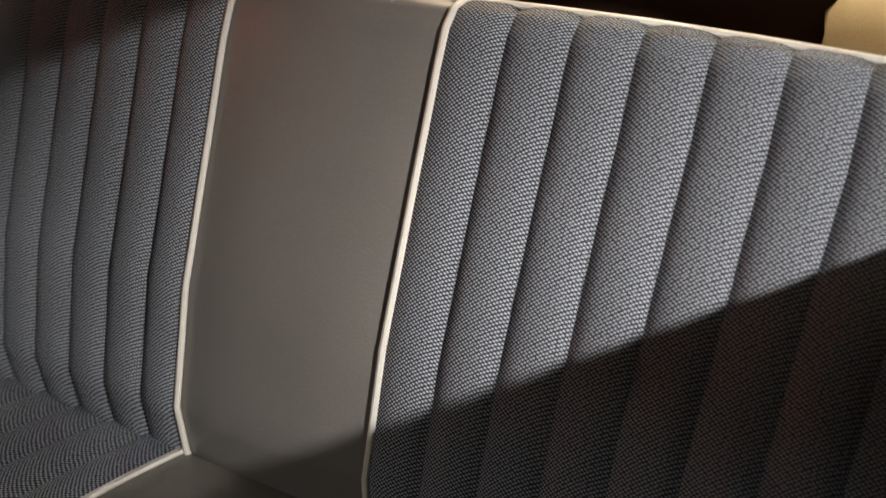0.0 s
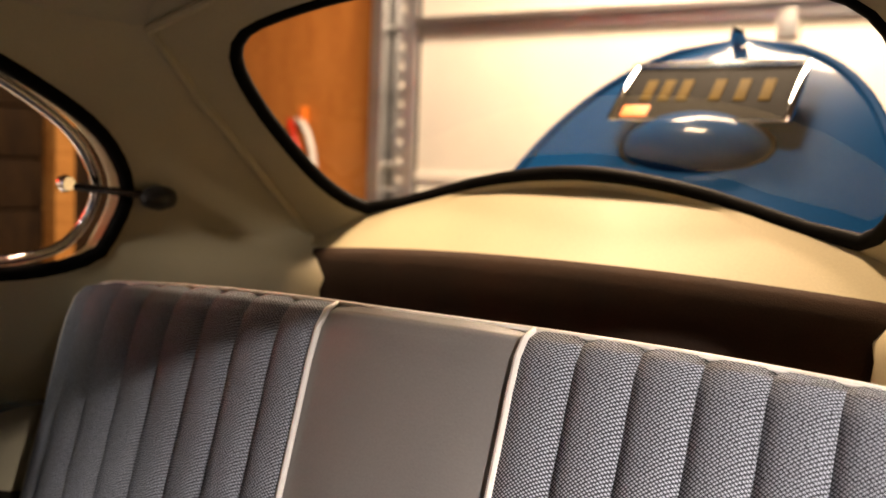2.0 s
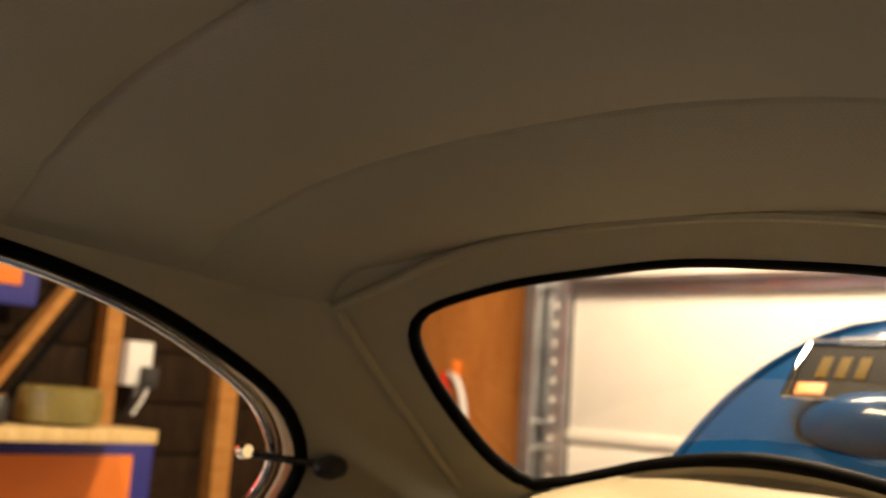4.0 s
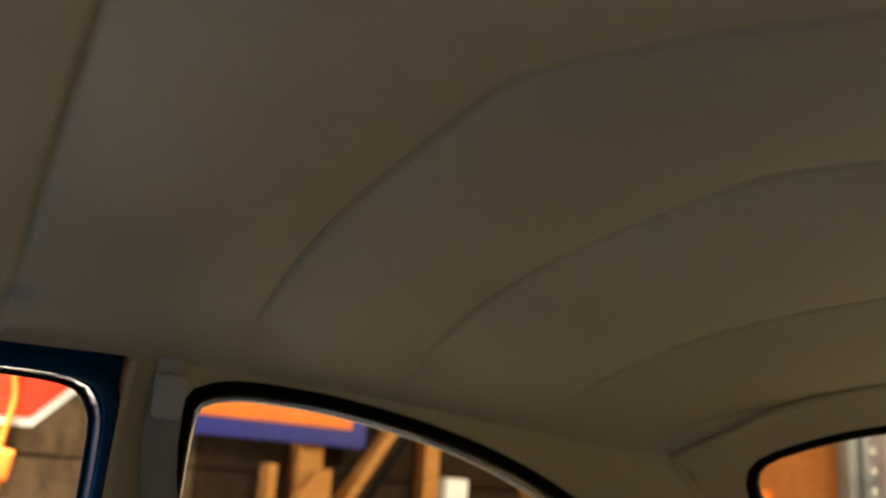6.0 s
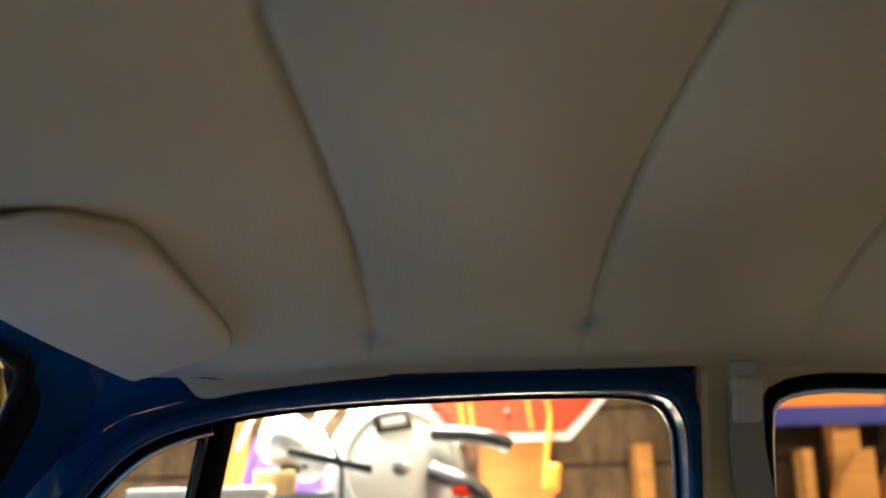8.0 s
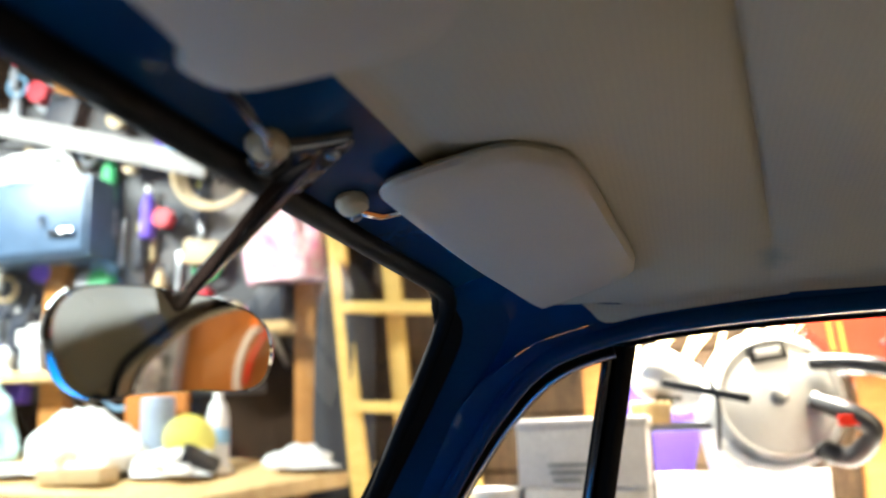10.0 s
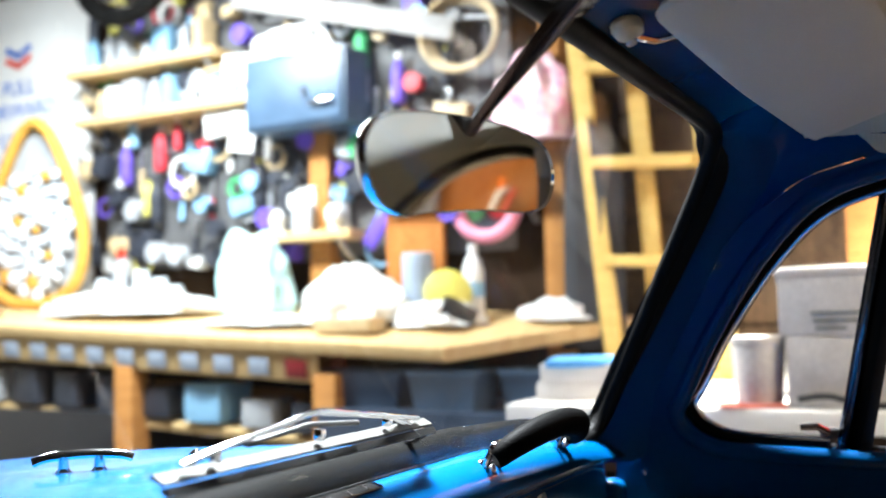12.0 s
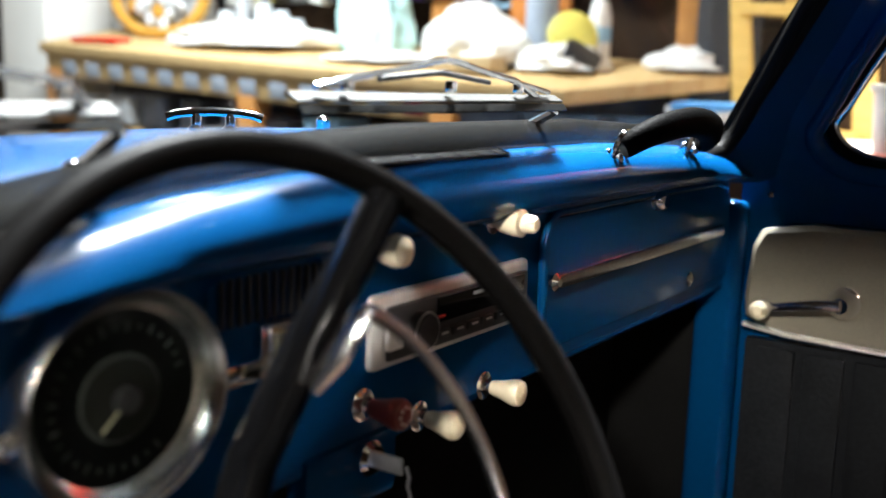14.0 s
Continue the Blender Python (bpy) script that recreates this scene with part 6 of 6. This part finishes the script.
part("back", fan(pear, (0, 0), lambda x, y: CM @ Vector((x, y, -0.02))), M_CLUT[0], clock)
M_STONE = mat("pale_glass_stone", (0.72, 0.78, 0.84), 0.12, vary=0.2, coat=1)
for i in range(60):
    r, a = 0.19 * math.sqrt((i + 0.5) / 60), 2.39996 * i
    x, y = r * math.cos(a) * 0.98, r * math.sin(a) * 1.12 - 0.05
    s = rnd.uniform(0.016, 0.030)
    part("stone", lathe([(s * 0.5, -0.004), (s, 0.004), (s * 0.8, 0.014), (s * 0.2, 0.02)], CM @ Matrix.Translation((x, y, 0)), 10), M_STONE if i % 9 else M_GOLDWOOD, clock)
part("foot", box(0.12, 0.30, 0.05, Matrix.Translation(on_bench(0.36, 2.16, 0.022)), 0.006), M_GOLDWOOD, clock)

# cloth bag, cap, rolls, bottles and polisher on the bench top
def heap(name, label, cat, at, rx, ry, h, material, seed, power=2.2):
    r, t = random.Random(seed), thing(name, at, label, cat)
    k = [r.uniform(0, 6.28) for _ in range(6)]
    loops = []
    for i in range(20):
        v = i / 19
        w = (1 - v ** power) ** 0.5 + 0.002
        row = []
        for b in [2 * math.pi * j / 44 for j in range(44)]:
            q = Vector((math.cos(b) * w * 1.7, math.sin(b) * w * 1.7, v * 2.0))
            f = 0.30 * noise.noise(q + Vector((k[0], k[1], k[2]))) + 0.20 * (0.5 - abs(noise.noise(q * 2.3 + Vector((k[3], k[4], k[5])))))
            row.append(Vector(at) + Vector((rx * w * (1 + f) * math.cos(b), ry * w * (1 + f) * math.sin(b), max(0.0, h * v * (1 + 0.9 * f * (1 if v > 0.1 else 0))))))
        loops.append(row)
    part("body", loft(loops, True, True), material, t)
    return t


M_TEAL = mat("pale_turquoise_cloth", (0.50, 0.78, 0.80), 0.7, vary=0.1, bump=0.3)
heap("cloth_bag", "pale turquoise cloth bag slumped on the bench", "bag", on_bench(0.38, 1.02, 0), 0.10, 0.15, 0.30, M_TEAL, 3, 3.0)
heap("crumpled_hat", "crumpled white cloth hat behind a tan box", "hat", on_bench(0.30, 0.50, 0.0), 0.15, 0.20, 0.17, M_WHITE, 5)
plain_box("tan_box", "flat tan cardboard box on the bench", "box", (0.12, 0.22, 0.05), on_bench(0.14, 0.42, 0.027), M_CLUT[1], 3)
heap("paper_heap", "heap of white paper and packing on the bench", "papers", on_bench(0.28, 1.60, 0), 0.16, 0.40, 0.09, M_WHITE, 8)
heap("rag_heap", "crumpled white rags on the slanting end leaf", "rags", on_bench(0.45, -0.20, 0), 0.09, 0.13, 0.07, M_WHITE, 31)
heap("rag_heap", "white cleaning rags on the bench end", "rags", on_bench(0.30, 0.16, 0), 0.12, 0.14, 0.085, M_WHITE, 9)
heap("paper_heap", "low heap of white sheets on the bench", "papers", on_bench(0.20, 0.84, 0), 0.12, 0.22, 0.035, M_WHITE, 12)
turned("paper_roll", "upright pale blue paper roll", "paper roll", [(0.055, 0), (0.056, 0.005), (0.056, 0.225), (0.05, 0.23), (0.02, 0.23)], on_bench(0.40, 0.30, 0), M_LABEL)
BOTTLE = [(0.030, 0), (0.034, 0.006), (0.034, 0.06), (0.032, 0.08), (0.034, 0.10), (0.034, 0.14), (0.026, 0.175), (0.013, 0.195), (0.013, 0.21)]
wb = turned("water_bottle", "clear plastic water bottle with a blue label", "bottle", [(r * 1.1, h * 1.15) for r, h in BOTTLE], on_bench(0.42, 0.09, 0), M_WHITE, cap=([(0.016, 0.235), (0.016, 0.258), (0.003, 0.26)], M_WHITE))
part("label", lathe([(0.0385, 0.075), (0.0385, 0.125)], Matrix.Translation(on_bench(0.42, 0.09, 0)), 24, False), M_CLUT[3], wb, "blue label")
pol = thing("polisher", on_bench(0.22, 0.12, 0), "small black polisher with a yellow foam pad", "polisher")
part("pad", lathe([(0.07, 0), (0.082, 0.01), (0.082, 0.035), (0.06, 0.045), (0.005, 0.046)], Matrix.Translation(on_bench(0.32, 0.14, 0.10)) @ pose(0, 0, 0, 40, -60, 0), 28), M_CLUT[9], pol, "yellow foam pad")
part("body", stick(on_bench(0.24, 0.12, 0.09), on_bench(0.30, 0.03, 0.02), 0.06, 0.07, 0.02), M_BLACKP, pol)
turned("spray_bottle", "clear bottle with a red cap", "bottle", BOTTLE, on_bench(0.38, 1.72, 0), M_CLUT[0], cap=([(0.018, 0.21), (0.018, 0.25), (0.004, 0.252)], M_RED))
for dy, h in ((1.60, 0.16), (1.50, 0.13), (1.42, 0.10), (1.82, 0.12)):
    turned("jam_jar", "clear glass jar on the bench", "jar", [(0.035, 0), (0.038, 0.01), (0.038, h * 0.8), (0.030, h * 0.9), (0.030, h)], on_bench(0.38, dy, 0), M_STONE)
plain_box("red_pouch", "thin red and black tool pouch at the bench edge", "pouch", (0.10, 0.26, 0.02), on_bench(0.10, 2.30, 0.011), M_RED, 5)

# things on the wall above the bench
slab("peg_board", 0.02, 2.0, 1.15, (2.575, 1.95, 1.95), mat("dark_tool_board", (0.12, 0.12, 0.125), 0.7, vary=0.4), "dark tool board above the bench")
slab("white_board", 0.02, 1.6, 1.6, (2.57, 3.85, 1.95), M_WHITE, "white painted board at the bench end")
for z, y0, y1 in ((2.03, 1.95, 3.0), (2.25, 2.2, 3.05), (1.585, 0.80, 1.45), (1.46, 1.55, 2.05)):
    s = thing("tool_shelf", (2.48, (y0 + y1) / 2, z), "narrow pale pine shelf on the wall", "shelf", "tool shelves")
    part("plank", box(0.16, y1 - y0, 0.035, Matrix.Translation((2.485, (y0 + y1) / 2, z)), 0.004), M_BENCHWOOD, s)
    part("bracket", stick((2.56, y0 + 0.06, z - 0.12), (2.43, y0 + 0.06, z - 0.02), 0.02), M_STEEL, s)
    part("bracket", stick((2.56, y1 - 0.06, z - 0.12), (2.43, y1 - 0.06, z - 0.02), 0.02), M_STEEL, s)
for z, y0, y1, n, hi in ((2.0475, 2.0, 2.95, 9, 0.15), (2.2675, 2.25, 3.0, 7, 0.16), (1.6025, 0.84, 1.40, 8, 0.14), (1.4775, 1.60, 2.0, 3, 0.16)):
    for i in range(n):
        y = y0 + (y1 - y0) * (i + 0.5) / n
        h = hi * rnd.uniform(0.6, 1.0)
        c = M_CLUT[rnd.choice((0, 6, 3, 5, 1, 6, 3, 4, 5, 0))]
        if rnd.random() < 0.55:
            turned("shelf_bottle", "coloured plastic bottle on the wall shelf", "bottle", [(r * rnd.uniform(0.7, 1.1), q * h / 0.21) for r, q in BOTTLE[:-1]] + [(0.012, h)], (2.48, y, z), c, 18)
        else:
            plain_box("shelf_box", "small coloured box on the wall shelf", "box", (0.09, rnd.uniform(0.05, 0.10), h), (2.48, y, z + h / 2 + 0.0005), c, rnd.uniform(-10, 10))
for i in range(22):
    y, z = 1.20 + 0.08 * i + rnd.uniform(-0.02, 0.02), rnd.choice((1.50, 1.66, 1.82, 1.95))
    t = thing("hand_tool", (2.55, y, z), "hand tool hung on the tool board", "tool", "hung tools")
    ln = rnd.uniform(0.10, 0.20)
    part("handle", tube([(2.545, y, z), (2.545, y + 0.004, z - ln * 0.55)], [0.010, 0.013], n=8), M_CLUT[rnd.choice((5, 5, 3, 7, 6, 1, 4, 5, 0, 0))], t)
    part("shaft", box(0.012, 0.022, ln * 0.5, Matrix.Translation((2.548, y, z + ln * 0.22)), 0.004), M_STEEL, t)
KIND = (("cable_spool", "coloured cable spool hung on the wall", "spool"), ("tool_case", "small case hung on the wall", "case"), ("hung_bottle", "bottle hung above the bench", "bottle"), ("wire_coil", "coil of wire hung on the wall", "coil"))
for i in range(170):
    y, z = rnd.uniform(1.15, 3.05), rnd.uniform(1.38, 2.62)
    k, q = rnd.randrange(4), rnd.uniform(0.45, 0.95)
    c = M_CLUT[rnd.choice((0, 0, 5, 5, 5, 1, 1, 6, 3, 6, 1, 5, 3, 7, 4, 2, 9, 0, 5, 1))]
    t = thing(KIND[k][0], (2.53, y, z), KIND[k][1], KIND[k][2], "wall clutter")
    at = Matrix.Translation((2.52, y, z))
    if k == 0:
        part("body", lathe([(r * q, h * q) for r, h in ((0.05, 0), (0.05, 0.01), (0.03, 0.015), (0.03, 0.045), (0.05, 0.05), (0.05, 0.06), (0.01, 0.061))], at @ pose(0, 0, 0, 0, -90, 0), 20), c, t)
    elif k == 1:
        part("body", box(0.07, q * rnd.uniform(0.08, 0.18), q * rnd.uniform(0.08, 0.16), at @ pose(0, 0, 0, rnd.uniform(-20, 20), 0, 0), 0.008), c, t)
        part("handle", tube([(2.47, y - 0.02, z + 0.05 * q), (2.465, y, z + 0.08 * q), (2.47, y + 0.02, z + 0.05 * q)], 0.006, n=6), M_BLACKP, t)
    elif k == 2:
        part("body", lathe([(r * q, h * q) for r, h in BOTTLE], at, 16), c, t)
        part("cap", lathe([(0.015 * q, 0.205 * q), (0.015 * q, 0.235 * q), (0.003, 0.236 * q)], at, 12), M_CLUT[rnd.choice((4, 5, 6, 9))], t)
    else:
        part("body", tube([(2.52, y + 0.07 * q * math.cos(a), z + 0.07 * q * math.sin(a)) for a in [2 * math.pi * j / 24 for j in range(24)]], rnd.uniform(0.006, 0.012), True, 7), c, t)
cabb = thing("wall_cabinet", (2.45, 1.76, 1.87), "blue-grey steel wall cabinet with a handle", "cabinet")
part("body", box(0.20, 0.47, 0.29, Matrix.Translation((2.46, 1.76, 2.015)), 0.006), mat("blue_grey_steel", (0.055, 0.10, 0.165), 0.4, vary=0.15), cabb)
part("door", box(0.012, 0.44, 0.26, Matrix.Translation((2.353, 1.76, 2.015)), 0.006), mat("blue_grey_door", (0.065, 0.115, 0.19), 0.4, vary=0.15), cabb)
part("handle", tube([(2.34, 1.70, 1.98), (2.325, 1.70, 2.0), (2.34, 1.70, 2.02)], 0.006, n=8), M_CHROME, cabb)
part("handle", box(0.02, 0.10, 0.02, Matrix.Translation((2.338, 1.62, 1.95)), 0.004), M_CHROME, cabb)
sheets = thing("paper_sheets", (2.55, 2.14, 1.86), "white paper sheets pinned beside the blue cabinet", "papers")
for k, (y, z, w, h, a) in enumerate(((2.12, 2.08, 0.17, 0.30, 4), (2.22, 2.02, 0.15, 0.24, -6), (2.08, 1.90, 0.13, 0.16, 9))):
    part("sheet", box(0.006, w, h, Matrix.Translation((2.47 - 0.012 * k, y, z)) @ pose(0, 0, 0, a, 0, 0), 0.002), M_WHITE, sheets)
part("pin_rail", box(0.075, 0.30, 0.02, Matrix.Translation((2.505, 2.15, 2.19)), 0.003), M_BENCHWOOD, sheets)
heap("cloth_bundle", "white cloth bundle on top of the blue cabinet", "cloth", (2.44, 1.82, 2.161), 0.08, 0.17, 0.12, M_WHITE, 44)
plank = thing("grey_plank", (2.52, 1.6, 2.2), "weathered grey plank hung across the tool wall", "plank")
part("board", stick((2.448, 2.12, 2.46), (2.448, 1.12, 2.17), 0.02, 0.085, 0.003), mat("weathered_grey_wood", (0.36, 0.35, 0.34), 0.8, vary=0.25), plank)
for y, z in ((2.02, 2.43), (1.24, 2.205)):
    part("hanger", box(0.13, 0.016, 0.016, Matrix.Translation((2.51, y, z)), 0.003), M_STEEL, plank)
wheelt = thing("bicycle_wheel", (2.30, 2.58, 2.38), "black-tyred bicycle wheel hung from the ceiling", "wheel")
HUB, TYRE_R = Vector((2.30, 2.58, 2.69)), 0.275
circle = lambda r, n: [HUB + Vector((0, r * math.cos(2 * math.pi * i / n), r * math.sin(2 * math.pi * i / n))) for i in range(n)]
part("tyre", tube(circle(TYRE_R, 56), 0.036, True, 12), M_RUBBER, wheelt)
part("rim", tube(circle(TYRE_R - 0.042, 48), 0.013, True, 8), M_CHROME, wheelt)
part("hub", tube([HUB - Vector((0.04, 0, 0)), HUB + Vector((0.04, 0, 0))], 0.02, n=12), M_STEEL, wheelt)
part("hook", tube(curve([HUB + Vector((0, 0, TYRE_R - 0.05)), HUB + Vector((-0.03, 0, TYRE_R - 0.02)), HUB + Vector((-0.03, 0, 0.46))], 5), 0.005, n=8), M_STEEL, wheelt)
for i, q in enumerate(circle(TYRE_R - 0.045, 24)):
    part("wire_spoke", tube([HUB + Vector((0.02 * (-1) ** i, 0, 0)), q], 0.0015, n=5), M_STEEL, wheelt)
ring_d = thing("pink_ring", (2.50, 1.03, 1.39), "round pink wall disc with a coloured centre", "wall disc")
RM = Matrix.Translation((2.50, 1.03, 1.535)) @ pose(0, 0, 0, 0, -90, 0)
part("rim", tube([RM @ Vector((0.115 * math.cos(a), 0.115 * math.sin(a), 0)) for a in [2 * math.pi * i / 40 for i in range(40)]], 0.026, True, 12), M_CLUT[8], ring_d)
part("face", lathe([(0.10, -0.01), (0.10, 0.0), (0.002, 0.002)], RM, 32), M_CLUT[5], ring_d)
for i, c in enumerate((9, 2, 4)):
    part("patch", lathe([(0.035, 0.002), (0.03, 0.006), (0.003, 0.007)], RM @ Matrix.Translation((0.045 * math.cos(i * 2.1), 0.05 * math.sin(i * 2.1), 0)), 14), M_CLUT[c], ring_d)
heap("pink_bag", "pink and white patterned plastic bag hanging on the wall", "bag", (2.47, 0.83, 1.74), 0.07, 0.13, 0.30, mat("pink_white_print", (0.85, 0.25, 0.45), 0.5, vary=0.0, scale=22, fine=40, second=(0.9, 0.85, 0.8)), 21, 3.5)
vt = thing("violet_tool", (2.47, 1.47, 1.40), "violet plastic squeegee hung at an angle", "tool")
part("blade", box(0.03, 0.06, 0.20, Matrix.Translation((2.50, 1.47, 1.49)) @ pose(0, 0, 0, 35, 0, 0), 0.012), M_CLUT[7], vt)
plain_box("brown_board", "brown board leaning against the wall", "board", (0.03, 0.24, 0.42), (2.50, 1.32, 1.42), M_PLY)
coil = thing("cable_coil", (2.48, 1.05, 2.0), "grey cable coil hung high on the wall", "cable coil")
for k in range(3):
    part("loop", tube([Vector((2.49 - 0.02 * k, 1.10 + (0.13 + 0.012 * k) * math.cos(a), 2.16 + (0.12 + 0.01 * k) * math.sin(a))) for a in [2 * math.pi * i / 36 for i in range(36)]], 0.010, True, 8), M_CLUT[1], coil)
clamp = thing("bar_clamp", (2.48, 1.5, 2.2), "long grey bar clamp hung on the wall", "clamp")
part("bar", stick((2.50, 2.0, 2.36), (2.50, 0.95, 2.20), 0.03, 0.012), M_STEEL, clamp)
part("jaw", box(0.04, 0.05, 0.14, Matrix.Translation((2.49, 1.12, 2.19)), 0.006), M_BLACKP, clamp)
part("jaw", box(0.04, 0.05, 0.14, Matrix.Translation((2.49, 1.75, 2.28)), 0.006), M_STEEL, clamp)
jacket = thing("dark_jacket", (2.47, 0.63, 1.0), "dark grey jacket hanging by the post", "jacket")
jk = []
for i in range(16):
    v = i / 15
    w = lerp(v, (0, 0.2, 0.6, 0.9, 1), (0.115, 0.105, 0.10, 0.085, 0.03))
    jk.append([Vector((2.46 + (0.055 + 0.012 * math.sin(5 * a + 3 * v)) * math.cos(a), 0.63 - 0.02 * v + w * (1 + 0.08 * math.sin(6 * a + v * 4)) * math.sin(a), 1.02 + 0.76 * v)) for a in [2 * math.pi * j / 28 for j in range(28)]])
part("cloth", loft(jk, True, True), mat("charcoal_cloth", (0.03, 0.032, 0.038), 0.9, vary=0.3, bump=0.4), jacket)
# yellow wooden step ladder against the wall
lad = thing("wooden_ladder", (2.45, 0.42, 0.0), "pale yellow wooden step ladder leaning on the wall", "ladder")
M_LAD = wood("yellow_ladder_wood", (0.82, 0.58, 0.20), (0.62, 0.40, 0.11))
for a, b in (((2.42, 0.455, 0.0), (2.42, 0.645, 2.05)), ((2.42, 0.13, 0.0), (2.42, 0.255, 2.05)), ((2.50, 0.35, 0.0), (2.50, 0.48, 2.05))):
    part("rail", stick(a, b, 0.03, 0.062), M_LAD, lad)
for z in (0.30, 0.62, 0.94, 1.30, 1.62, 1.94):
    part("step", box(0.09, 0.34, 0.035, Matrix.Translation((2.42, 0.30 + 0.08 * z, z)) @ pose(0, 0, 0, 3, 0, 0), 0.004), M_LAD, lad)
# notice with chevrons and lettering
notice = thing("notice_sign", (2.54, 3.4, 1.75), "white notice with blue lettering and coloured chevrons", "sign")
NM = lambda y, z: Matrix.Translation((2.545, y, z)) @ Matrix(((0, 0, -1, 0), (-1, 0, 0, 0), (0, 1, 0, 0), (0, 0, 0, 1)))
part("board", box(0.62, 0.82, 0.008, NM(3.55, 2.16), 0.003), M_WHITE, notice)
M_INK = mat("blue_sign_ink", (0.03, 0.14, 0.55), 0.5)
for i, (word, z) in enumerate((("PULL", 2.25), ("FORWARD", 2.14), ("STOP", 1.99), ("ENGINE", 1.88))):
    cu = bpy.data.curves.new("lettering", "FONT")
    cu.body, cu.size, cu.align_x, cu.extrude = word, 0.105, "CENTER", 0.001
    tx = new("lettering", cu)
    tx.matrix_world = NM(3.52, z) @ Matrix.Translation((0, 0, 0.006))
    deps = bpy.context.evaluated_depsgraph_get()
    me = bpy.data.meshes.new_from_object(tx.evaluated_get(deps))
    mw = tx.matrix_world.copy()
    bpy.data.objects.remove(tx)
    me.transform(mw)
    me.materials.clear()
    me.materials.append(M_INK)
    lt = new("lettering", me)
    lt.parent = notice
    lt.matrix_parent_inverse = notice.matrix_world.inverted()
for k, (z, m) in enumerate(((2.46, M_INK), (2.41, M_RED))):
    for sg in (1, -1):
        part("chevron", box(0.10, 0.03, 0.002, NM(3.52 + sg * 0.042, z) @ Matrix.Translation((0, 0, 0.006)) @ pose(0, 0, 0, 0, 0, -sg * 25), 0), m, notice)
plain_box("drawer_tower", "white plastic drawer tower beside the bench", "drawers", (0.36, 0.34, 1.45), (2.30, 3.86, 0.726), M_WHITE)
plain_box("framed_picture", "small dark framed picture on the white board", "picture", (0.02, 0.16, 0.14), (2.55, 3.42, 1.62), M_CLUT[5])
